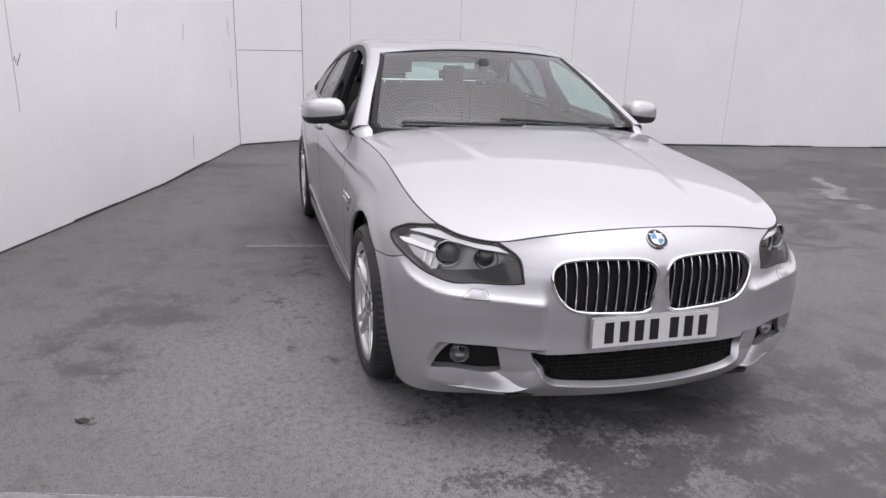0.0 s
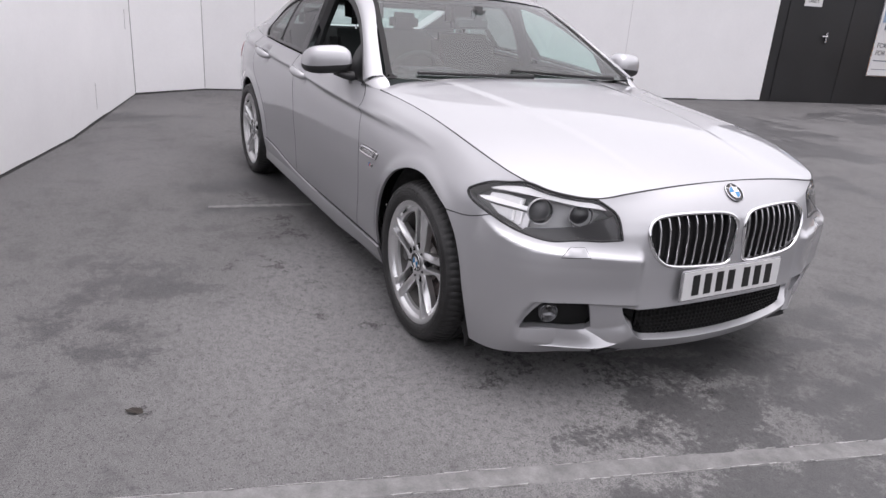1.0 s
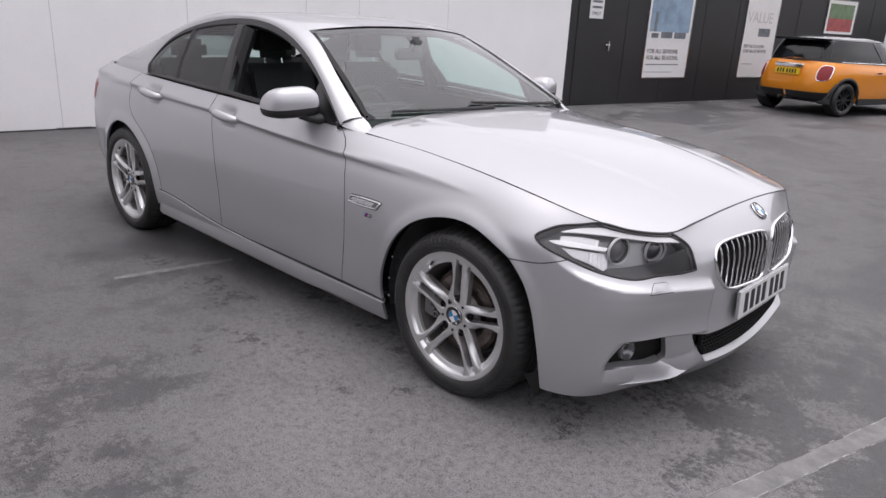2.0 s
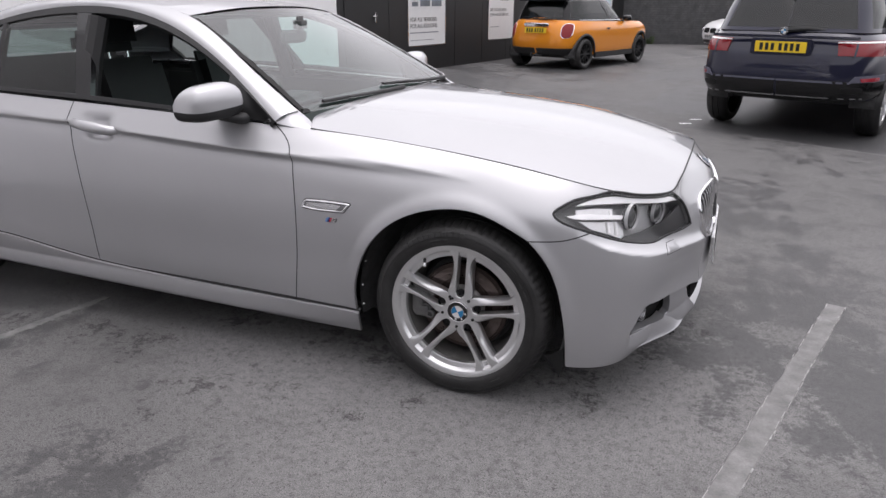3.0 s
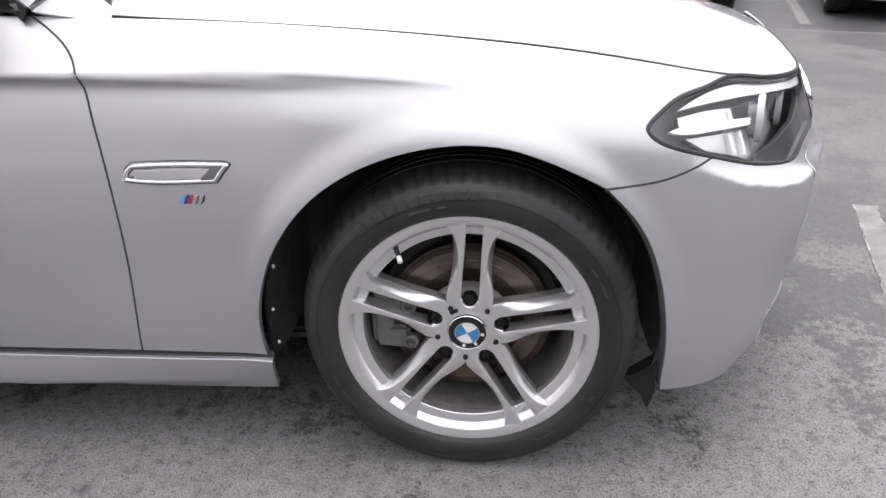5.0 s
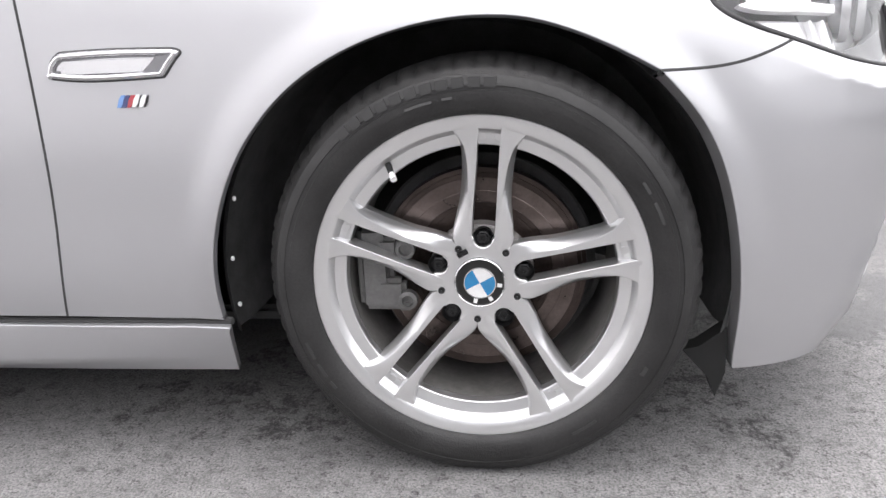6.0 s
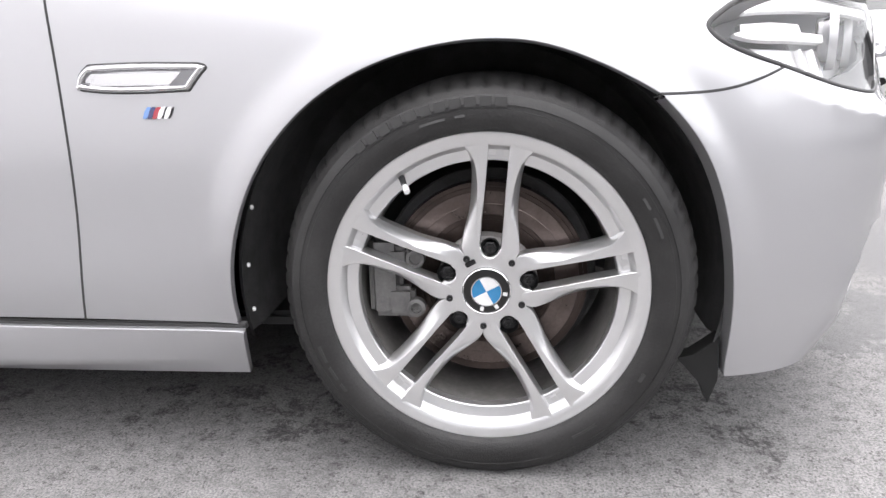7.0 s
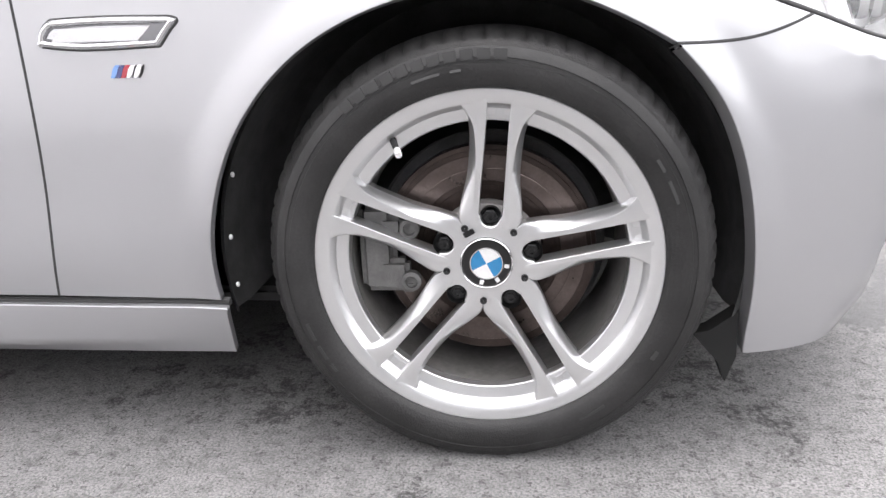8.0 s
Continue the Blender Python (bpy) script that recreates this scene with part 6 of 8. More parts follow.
def wheel(name, m, drop=HUB_Z):
    """Five double-spoke alloy wheel with tyre and brake, its face to the local -y."""
    rim = under(bm_ob(name, barrel_mesh(), M["alloy"], 24), saloon, "silver double-spoke alloy wheel with a low-profile tyre")
    rim.matrix_basis = m
    # the rim's inside, in a darker alloy than its face
    part("rim_barrel", lathe([(r * SCALE, h) for r, h in [(0.2110, 0.0370), (0.2100, 0.060), (0.2080, 0.120), (0.213, 0.205), (0.245, 0.225)]], 96), M["barrel"], rim, "dark inner rim")
    v, f = tyre_mesh(drop=drop)
    tyre = under(mesh_ob("tyre", v, f, M["rubber"], True), rim, "black low-profile tyre")
    tyre.data.set_sharp_from_angle(angle=radians(35))
    spoke_bm = both_spokes()
    # raised makers' marks on the sidewall, as plain blocks
    for k, (a0, a1, r0, r1) in enumerate(((84 + 4.3 * i, 84 + 4.3 * i + 3.1, 0.3065, 0.3225) for i in range(11))):
        part("sidewall_mark", arc_block(a0, a1, r0, r1, -0.0166, 0.0009), M["rubber_mark"], tyre)
    for a0, a1, r0, r1 in ((198, 204, 0.296, 0.303), (206, 211, 0.296, 0.303), (213, 216, 0.296, 0.303), (20, 27, 0.290, 0.296), (30, 34, 0.290, 0.296), (300, 309, 0.290, 0.296), (330, 333, 0.288, 0.296), (96, 99, 0.292, 0.297), (102, 110, 0.292, 0.297)):
        part("sidewall_mark", arc_block(a0, a1, r0, r1, -0.0172, 0.0010), M["rubber_mark"], tyre)
    first = None
    hub_flat = Field(lambda x, y: -0.0182 + 0.0012 * np.cos(np.hypot(x, y) / 0.078 * 1.5))
    at = [(radians(85 + 72 * k)) for k in range(5)]
    lug = 0.0715
    star = []
    for a in at:
        c, d = np.array((math.cos(a), math.sin(a))), np.array((-math.sin(a), math.cos(a)))
        half = [(0.070 * math.cos(radians(36)), -0.070 * math.sin(radians(36))), (0.0700, -0.0300), (0.0725, -0.0190)]
        bowl = [(lug + 0.0172 * math.sin(t), -0.0172 * math.cos(t)) for t in np.linspace(0, -math.pi, 15)]
        run = half + bowl + [(r, -w) for r, w in half[:0:-1]]
        star += [c * r + d * w for r, w in run]
    star = np.array(star)
    for a in at:
        # dark discs laid on the face stand for the small holes there
        pin = lathe([(0.0056, 0.022), (0.0056, 0.0146), (0.0050, 0.0143), (0.0046, 0.0150), (0.0005, 0.0165)], 14)
        b = a + radians(36)
        part("hub_pin", moved(pin, Matrix.Translation((0.0640 * math.cos(b), 0.0, 0.0640 * math.sin(b)))), M["bolt"], rim)
    hub = sheet("hub_face", hub_flat, [star], M["alloy"], gap=0.0, depth=0.022, step=0.006, fold=0.007)
    hub.data.transform(Matrix(((1, 0, 0, 0), (0, 0, -1, 0), (0, 1, 0, 0), (0, 0, 0, 1))))
    under(hub, rim)
    for k in range(5):
        if first is None:
            first = under(bm_ob("double_spoke", spoke_bm, M["alloy"], 28), rim)
            sp = first
        else:
            sp = under(new("double_spoke", first.data), rim)
        sp.rotation_euler = (0, -(radians(85 + 72 * k) - math.pi / 2), 0)
        a = at[k]
        bolt = lathe([(0.0125, 0.032), (0.0115, 0.027), (0.0085, 0.0255), (0.0080, 0.021), (0.0045, 0.0208), (0.0040, 0.025), (0.0005, 0.026)], 6)
        moved(bolt, Matrix.Translation((lug * math.cos(a), 0.0, lug * math.sin(a))))
        part("wheel_bolt", bolt, M["bolt"], rim, "", 30)
        # the well is coloured near black for the shade inside the bore
        well = lathe([(0.0171, 0.021), (0.0160, 0.036), (0.0005, 0.037)], 20)
        part("bolt_well", moved(well, Matrix.Translation((lug * math.cos(a), 0.0, lug * math.sin(a)))), M["bolt"], rim)
    cap_m = Matrix.Translation((0, 0.0135, 0)) @ Matrix(((1, 0, 0, 0), (0, 0, -1, 0), (0, 1, 0, 0), (0, 0, 0, 1))) @ pose(0, 0, 0, 0, 0, 118)
    roundel("centre_cap", cap_m, 0.0405, rim, "black wheel centre cap with blue and white quarters", -126.0)
    part("rim_badge", moved(box(0.018, 0.003, 0.0085, (0, 0.0155, 0.0545), 0.0008), pose(0, 0, 0, 0, -29, 0)), M["black_gloss"], rim, "tiny black badge")
    va = radians(125.5)
    valve = tube([(0.238 * math.cos(va), 0.022, 0.238 * math.sin(va)), (0.2215 * math.cos(va), -0.001, 0.2215 * math.sin(va))], [0.0058, 0.0045], 10)
    part("valve", valve, M["black"], rim)
    part("valve_cap", tube([(0.2220 * math.cos(va), 0.0, 0.2220 * math.sin(va)), (0.2140 * math.cos(va), -0.011, 0.2140 * math.sin(va))], 0.0052, 10), M["white_plastic"], rim, "pale valve cap", 40)
    part("balance_weight", box(0.004, 0.014, 0.030, (0.2262, 0.042, 0.0), 0.001, turn=pose(0, 0, 0, 0, 12, 0)), M["satin"], rim)
    disc_bm = lathe([(0.086, 0.100), (0.086, 0.078), (0.092, 0.0755), (0.108, 0.0760), (0.109, 0.0750), (0.126, 0.0757), (0.127, 0.0750), (0.146, 0.0756), (0.147, 0.0752), (0.166, 0.0755), (0.1665, 0.0775), (0.1735, 0.0780), (0.1745, 0.080), (0.1745, 0.104)], 72)
    part("brake_disc", disc_bm, M["disc"], rim, "rust-tinged brake disc", 25)
    part("disc_band", lathe([(0.117, 0.0760), (0.118, 0.0742), (0.136, 0.0744), (0.137, 0.0750), (0.139, 0.0744), (0.158, 0.0742), (0.159, 0.0760)], 72), M["disc_band"], rim, "swept steel band of the disc", 25)
    part("disc_hat", lathe([(0.0005, 0.052), (0.070, 0.052), (0.084, 0.056), (0.087, 0.064), (0.087, 0.09)], 48), M["disc_hat"], rim, "", 40)
    part("dust_shield", lathe([(0.0005, 0.128), (0.188, 0.128), (0.192, 0.120)], 48), M["liner"], rim)
    cal = join(box(0.060, 0.055, 0.150, (-0.176, 0.072, 0.012), 0.012, 3, None), box(0.050, 0.030, 0.055, (-0.150, 0.055, -0.032), 0.008, 2), box(0.040, 0.030, 0.045, (-0.152, 0.056, 0.045), 0.008, 2), box(0.026, 0.034, 0.020, (-0.128, 0.055, -0.050), 0.005, 2))
    for z in (0.048, -0.040):
        cal = join(cal, moved(lathe([(0.016, 0.05), (0.016, 0.036), (0.010, 0.034), (0.009, 0.042), (0.0005, 0.043)], 16), Matrix.Translation((-0.122, 0.0, z))))
    part("caliper", cal, M["caliper"], rim, "grey cast brake caliper", 35)
    return rim


WHEEL_Y = -0.928
wheel("wheel", pose(0.0, WHEEL_Y, HUB_Z))
wheel("wheel", pose(-2.968, WHEEL_Y + 0.004, HUB_Z))
wheel("wheel", pose(0.0, -WHEEL_Y, HUB_Z, 0, 0, 180))
wheel("wheel", pose(-2.968, -WHEEL_Y - 0.004, HUB_Z, 0, 0, 180))


def arch_liner(cx, cz, r, mir, a0=-14, a1=194):
    bm = bmesh.new()
    rows = []
    for a in np.linspace(radians(a0), radians(a1), 40):
        rows.append([bm.verts.new((cx + rr * math.cos(a), mir * yy, cz + rr * math.sin(a))) for rr, yy in ((r - 0.006, 0.872), (r + 0.004, 0.862), (r + 0.012, 0.84), (r, 0.80), (r, 0.62), (r - 0.02, 0.58), (0.05, 0.56))])
    for p, q in zip(rows, rows[1:]):
        for i in range(len(p) - 1):
            bm.faces.new((p[i], p[i + 1], q[i + 1], q[i]))
    bmesh.ops.recalc_face_normals(bm, faces=bm.faces)
    return part("arch_liner", bm, M["liner"], saloon, "black felt wheel arch liner", 40)


for mir in (-1, 1):
    liner = arch_liner(-0.018, 0.334, 0.424, mir)
    arch_liner(-2.985, 0.335, 0.398, mir)
    for x, z in ((-0.408, 0.475), (-0.424, 0.372), (-0.422, 0.290)):
        part("liner_clip", moved(ball(0.0035, 0.0035, 0.0045, 2, 10, 8), Matrix.Translation((x + 0.008, mir * 0.888, z))), M["white_plastic"], liner)
    flap = prism([(0.330, 0.200), (0.356, 0.206), (0.400, 0.240), (0.402, 0.160), (0.388, 0.114), (0.374, 0.150)], mir * 0.835, mir * 0.868)
    part("arch_flap", flap, M["void"], saloon, "black plastic flap before the wheel")
part("undertray", box(3.2, 1.45, 0.03, (-1.5, 0, 0.205), 0.01), M["black"], saloon)
part("nose_tray", box(0.50, 1.05, 0.03, (0.52, 0, 0.215), 0.01), M["black"], saloon)
part("radiator", box(0.05, 1.2, 0.55, (0.42, 0, 0.50), 0.01), M["black"], saloon)

# ---- the other parked cars ----
def oval_rings(rows, power=4.5, n=15):
    """Half rings from rear centre to front centre. Each row: front x, rear x, half width, heights at rear, middle and front."""
    out = []
    for xf, xr, w, zr, zm, zf in rows:
        ring = []
        for a in np.linspace(0, math.pi, n):
            c, s = math.cos(a), math.sin(a)
            x = (xf + xr) / 2 - (xf - xr) / 2 * math.copysign(abs(c) ** (2 / power), c)
            y = w * abs(s) ** (2 / power)
            ring.append((x, y, float(np.interp(x, [xr, (xf + xr) / 2, xf], [zr, zm, zf]))))
        out.append(ring)
    return out


def cabin_loft(rows, power, n=120):
    """Closed rings of a glasshouse, from belt to roof edge; each row: front x, rear x, half width, height, drop to the rear."""
    g = []
    for k in np.linspace(0, 1, 17):
        xf, xr, w, z, dz = (np.interp(k, np.linspace(0, 1, len(rows)), [r[i] for r in rows]) for i in range(5))
        ring = []
        for a in np.linspace(0, 2 * math.pi, n + 1):
            c, s = math.cos(a), math.sin(a)
            x = (xf + xr) / 2 - (xf - xr) / 2 * math.copysign(abs(c) ** (2 / power), c)
            ring.append((x, -w * math.copysign(abs(s) ** (2 / power), s), z - dz * (xf - x) / (xf - xr)))
        g.append(ring)
    return Loft(np.transpose(np.array(g), (1, 0, 2)))


def plain_wheel(parent, at, radius, rim_mat, spokes, outward, width=0.22):
    """A wheel of a car that stands further off."""
    rim_r = radius * 0.70
    m = pose(*at, 0, 0, 0 if outward < 0 else 180)
    v, f = tyre_mesh(radius, rim_r, width, radius - 0.004, 72)
    rim = under(bm_ob("wheel", lathe([(rim_r, 0.01), (rim_r * 0.98, -0.002), (rim_r * 0.92, 0.004), (rim_r * 0.90, 0.03), (rim_r * 0.85, 0.10), (0.03, 0.11)], 40), rim_mat, 35), parent)
    rim.matrix_basis = m
    tyre = under(mesh_ob("tyre", v, f, M["rubber"], True), rim)
    tyre.data.set_sharp_from_angle(angle=radians(35))
    for k in range(spokes):
        a = 2 * math.pi * k / spokes + 0.3
        bm = box(0.035 if spokes > 6 else 0.055, 0.03, rim_r * 0.86, (0, 0.020, rim_r * 0.5), 0.008)
        moved(bm, pose(0, 0, 0, 0, math.degrees(a), 0))
        part("spoke", bm, rim_mat, rim)
    part("hub", lathe([(0.0005, 0.004), (0.045, 0.006), (0.055, 0.02), (0.055, 0.05)], 20), rim_mat, rim)
    return rim


def parked_car(name, label, m, spec):
    car = tagged(empty(name, m), label, "car")
    paint = M[spec["paint"]]
    side = Loft(side_loft(oval_rings(spec["rings"], spec.get("power", 4.5)), 260, 40))
    W, H = side.size
    r, wb = spec["wheel"], spec["base"]
    xs = lambda pts: [tuple(w) for w in side.find([(x, -0.9, z) for x, z in pts], (1, 0, 1), (0.0, 0.5))]
    ends = lambda pts, u: [tuple(w) for w in side.find([(0, y, z) for y, z in pts], (0, 1, 1), u)]
    ra = r * 1.17

    def arch_pts(cx):
        a0 = math.degrees(math.asin((spec["sill"] - r) / ra))
        return xs([(cx + ra * math.cos(radians(a)), r + ra * math.sin(radians(a))) for a in np.linspace(a0, 180 - a0, 15)])

    front_arch, rear_arch_line = arch_pts(0.0), arch_pts(-wb)
    low = lambda a, b: [(u, 0.0) for u in np.linspace(a, b, 14)]
    top = lambda a, b: [(u, H) for u in np.linspace(a, b, 60)]
    line = loop(low(0.0, rear_arch_line[-1][0]), [(rear_arch_line[-1][0], 0.0), *rear_arch_line[::-1], (rear_arch_line[0][0], 0.0)], low(rear_arch_line[0][0], front_arch[-1][0]), [(front_arch[-1][0], 0.0), *front_arch[::-1], (front_arch[0][0], 0.0)], low(front_arch[0][0], W / 2), [(W / 2, 0.0), (W / 2, H)], top(W / 2, 0.0), [(0.0, H), (0.0, 0.0)], n=6)
    for mir in (False, True):
        sheet("body_side", side, [line], paint, gap=0.0, depth=0.02, step=0.05, mirror=mir, parent=car)
    # the deck: bonnet and whatever lies under the glasshouse
    edge = side.at(np.array(top(0.0, W / 2)))
    zs = lambda x: np.interp(x, edge[:, 0], edge[:, 2])
    ws = lambda x: np.maximum(np.interp(x, edge[:, 0], -edge[:, 1]), 0.05)
    deck = Field(lambda x, y: zs(x) + spec["dome"] * (1 - np.clip(np.abs(y) / ws(x), 0, 1) ** 2.4) * np.clip((edge[-1, 0] - x) / 0.25, 0, 1))
    out = np.concatenate([edge[:, :2], (edge[:, :2] * [1, -1])[-2:0:-1]])
    sheet("bonnet", deck, [out], paint, gap=0.002, depth=0.02, step=0.06, parent=car)
    # glasshouse
    cab = cabin_loft(spec["cabin"], spec.get("cabin_power", 4.0))
    if cab.n[10, 8][0] > 0:
        cab.n = -cab.n
    CW, CH = cab.size
    shell = cab.g - cab.n * 0.02
    nu, nv = shell.shape[:2]
    under(mesh_ob("cabin_lining", shell.reshape(-1, 3), [(i * nv + j, (i + 1) * nv + j, (i + 1) * nv + j + 1, i * nv + j + 1) for i in range(nu - 1) for j in range(nv - 1)], M["cabin"], True), car)
    rect = lambda u0, u1, v0, v1: np.array([*[(CW * u, CH * v0) for u in np.linspace(u0, u1, 24)], *[(CW * u, CH * v1) for u in np.linspace(u1, u0, 24)]])
    pillar_mat = M[spec["pillars"]]
    holes = [rect(*h) for h in spec["windows"]]
    sheet("window_frame", cab, [rect(0.0, 1.0, 0.0, 1.0), *holes], pillar_mat, gap=0.0, depth=0.012, step=0.08, parent=car)
    for h in spec["windows"]:
        sheet("window", cab, [rect(*h)], M[spec["glass"]], gap=0.0, depth=0.004, lift=-0.005, step=0.08, parent=car)
    rim = cab.g[:, -1]
    cx, cy = (rim[:, 0].max() + rim[:, 0].min()) / 2, 0.0
    hx, hy = (rim[:, 0].max() - rim[:, 0].min()) / 2, rim[:, 1].max()
    zr = lambda x: np.interp(x, np.sort(rim[:, 0]), rim[np.argsort(rim[:, 0]), 2])
    pw = spec.get("cabin_power", 4.0)
    roof = Field(lambda x, y: zr(x) + spec["roof_dome"] * (1 - np.clip(np.abs((x - cx) / hx) ** pw + np.abs(y / hy) ** pw, 0, 1)))
    sheet("roof", roof, [rim[:-1, :2]], M[spec["roof"]], gap=0.0, depth=0.02, step=0.08, parent=car)
    for at in ((0.0, -1), (0.0, 1), (-wb, -1), (-wb, 1)):
        plain_wheel(car, (at[0], at[1] * spec["track"], r), r, M[spec["rim"]], spec["spokes"], at[1])
        liner = lathe([(ra + 0.01, 0.0), (ra + 0.01, 0.25), (0.05, 0.26)], 32)
        moved(liner, pose(at[0], at[1] * (spec["track"] - 0.03), r, 0, 0, 0 if at[1] < 0 else 180))
        for v in [v for v in liner.verts if v.co.z < spec["sill"] - 0.02]:
            v.co.z = spec["sill"] - 0.02
        part("arch_liner", liner, M["liner"], car)
    part("underbody", box(wb + 0.6, spec["track"] * 1.7, 0.12, (-wb / 2, 0, spec["sill"] + 0.05), 0.02), M["black"], car)
    return car, side


def rear_u(side, pts):
    """Places on the tail, right half, by half width and height."""
    return [tuple(w) for w in side.find([(0, y, z) for y, z in pts], (0, 1, 1), (0.0, 0.25))]


def front_u(side, pts):
    return [tuple(w) for w in side.find([(0, y, z) for y, z in pts], (0, 1, 1), (0.30, 0.70))]


def plate_on(car, x, z, tilt, yellow, front=True, y=0.0, width=0.52):
    d = 1 if front else -1
    m = pose(x, y, z, 0, tilt, 0)
    p = part("number_plate", moved(box(0.008, width, 0.111, bevel=0.002), m), M["plate_yellow" if yellow else "plate_white"], car, "yellow rear number plate" if yellow else "white front number plate")
    yy = -0.20
    for k in range(7):
        part("character_bar", moved(box(0.002, 0.034, 0.075, (d * 0.005, yy + 0.025, 0)), m), M["ink"], p)
        yy += 0.05 + (0.03 if k == 3 else 0.008)
    return p


def outline(side, kind, pts, n=5):
    f = rear_u if kind == "rear" else front_u
    pts = [*pts, pts[0]]
    return loop(*[f(side, [a, b]) for a, b in zip(pts, pts[1:])], n=n)


def rounded(side, kind, cy, cz, hy, hz, power=3.0, n=28):
    f = rear_u if kind == "rear" else front_u
    g = lambda v: math.copysign(abs(v) ** (2 / power), v)
    return np.array(f(side, [(cy + hy * g(math.cos(a)), cz + hz * g(math.sin(a))) for a in (2 * math.pi * k / n for k in range(n))]))


def door_mirror(car, x, y, z, mat):
    for s in (-1, 1):
        cap = part("wing_mirror", moved(ball(0.07, 0.10, 0.065), Matrix.Translation((x, s * (y + 0.10), z))), mat, car, "", 60)
        part("mirror_foot", tube([(x, s * (y - 0.03), z - 0.05), (x, s * (y + 0.05), z - 0.03)], 0.02, 8), M["black"], cap)


# orange hatchback
MINI = {
    "paint": "orange", "wheel": 0.31, "base": 2.495, "track": 0.835, "sill": 0.24, "rim": "black_gloss", "spokes": 10, "dome": 0.05, "roof_dome": 0.05,
    "rings": [(0.70, -3.02, 0.80, 0.30, 0.22, 0.24), (0.76, -3.10, 0.845, 0.42, 0.36, 0.40), (0.77, -3.12, 0.86, 0.56, 0.54, 0.56), (0.74, -3.10, 0.862, 0.70, 0.70, 0.70), (0.66, -3.05, 0.84, 0.86, 0.84, 0.82), (0.50, -2.98, 0.78, 0.97, 0.93, 0.90)],
    "cabin": [(-0.42, -2.98, 0.77, 0.925, -0.04), (-0.72, -2.92, 0.72, 1.12, -0.04), (-1.02, -2.80, 0.64, 1.34, -0.01), (-1.12, -2.76, 0.58, 1.375, 0.0)],
    "pillars": "black_gloss", "glass": "privacy", "roof": "black_gloss",
    "windows": [(0.93, 1.0, 0.10, 0.72), (0.0, 0.07, 0.10, 0.72), (0.115, 0.26, 0.08, 0.70), (0.27, 0.385, 0.08, 0.70), (0.43, 0.57, 0.08, 0.72), (0.615, 0.73, 0.08, 0.70), (0.74, 0.885, 0.08, 0.70)],
}
mini_m = pose(-2.25, 12.75, 0, 0, 0, 72.0) @ Matrix.Scale(1.06, 4) @ Matrix.Translation((2.495, 0.80, 0))
mini, ms = parked_car("hatchback_car", "orange three-door hatchback with black roof and black wheels", mini_m, MINI)
for mm in (False, True):
    lamp = sheet("tail_lamp", ms, [rounded(ms, "rear", -0.635, 0.770, 0.090, 0.140)], M["chrome"], gap=0.0, depth=0.01, lift=0.008, mirror=mm, parent=mini, label="red tail lamp in a chrome ring")
    sheet("lamp_lens", ms, [rounded(ms, "rear", -0.635, 0.770, 0.080, 0.129)], M["tail_red"], gap=0.0, depth=0.01, lift=0.014, mirror=mm, parent=lamp)
part("tailgate_bar", box(0.04, 0.60, 0.085, (-3.09, 0, 0.880), 0.03, 3), M["chrome"], mini, "chrome tailgate bar")
plate_on(mini, -3.118, 0.775, 6, True, False)
sheet("rear_valance", ms, [np.array([*rear_u(ms, [(y, 0.30) for y in np.linspace(-0.79, -0.02, 12)]), *rear_u(ms, [(y, 0.43) for y in np.linspace(-0.02, -0.79, 12)])])], M["black"], gap=0.0, depth=0.01, lift=0.010, parent=mini, label="black lower bumper")
sheet("rear_valance", ms, [np.array([*rear_u(ms, [(y, 0.30) for y in np.linspace(-0.79, -0.02, 12)]), *rear_u(ms, [(y, 0.43) for y in np.linspace(-0.02, -0.79, 12)])])], M["black"], gap=0.0, depth=0.01, lift=0.010, mirror=True, parent=mini, label="black lower bumper")
for mm in (1, -1):
    for cx in (0.0, -2.495):
        arc = [(cx + 0.375 * math.cos(a), 0.31 + 0.375 * math.sin(a)) for a in np.linspace(radians(4), radians(176), 22)]
        skin = ms.at(ms.find([(x, -0.86, z) for x, z in arc], (1, 0, 1), (0.0, 0.5)))
        bm = tube([(x, mm * (abs(p[1]) + 0.002), z) for (x, z), p in zip(arc, skin)], 0.030, 6)
        for v in bm.verts:
            v.co.y = mm * (abs(v.co.y) * 0.45 + 0.55 * 0.85)
        part("arch_trim", bm, M["black"], mini, "black wheel arch trim", 60)
    part("sill_trim", box(1.72, 0.05, 0.11, (-1.247, mm * 0.835, 0.275), 0.015), M["black"], mini)
    part("door_handle", box(0.16, 0.03, 0.025, (-1.62, mm * 0.862, 0.80), 0.008), M["chrome"], mini)
    part("exhaust_pipe", tube([(-3.14, mm * 0.06, 0.30), (-2.95, mm * 0.06, 0.30)], 0.035, 12), M["chrome"], mini)
part("roof_spoiler", box(0.20, 1.10, 0.035, (-2.84, 0, 1.355), 0.015), M["black_gloss"], mini)
part("rear_wiper", tube([(-3.00, 0.02, 0.985), (-2.995, -0.40, 1.0)], 0.012, 6), M["black"], mini)
door_mirror(mini, -0.78, 0.76, 0.99, M["black_gloss"])
part("belt_line", tube([(x, -0.80 - 0.01 * (x > -2.6), 0.945 + 0.012 * (-x)) for x in np.linspace(-0.5, -2.75, 10)], 0.008, 6), M["chrome"], mini)

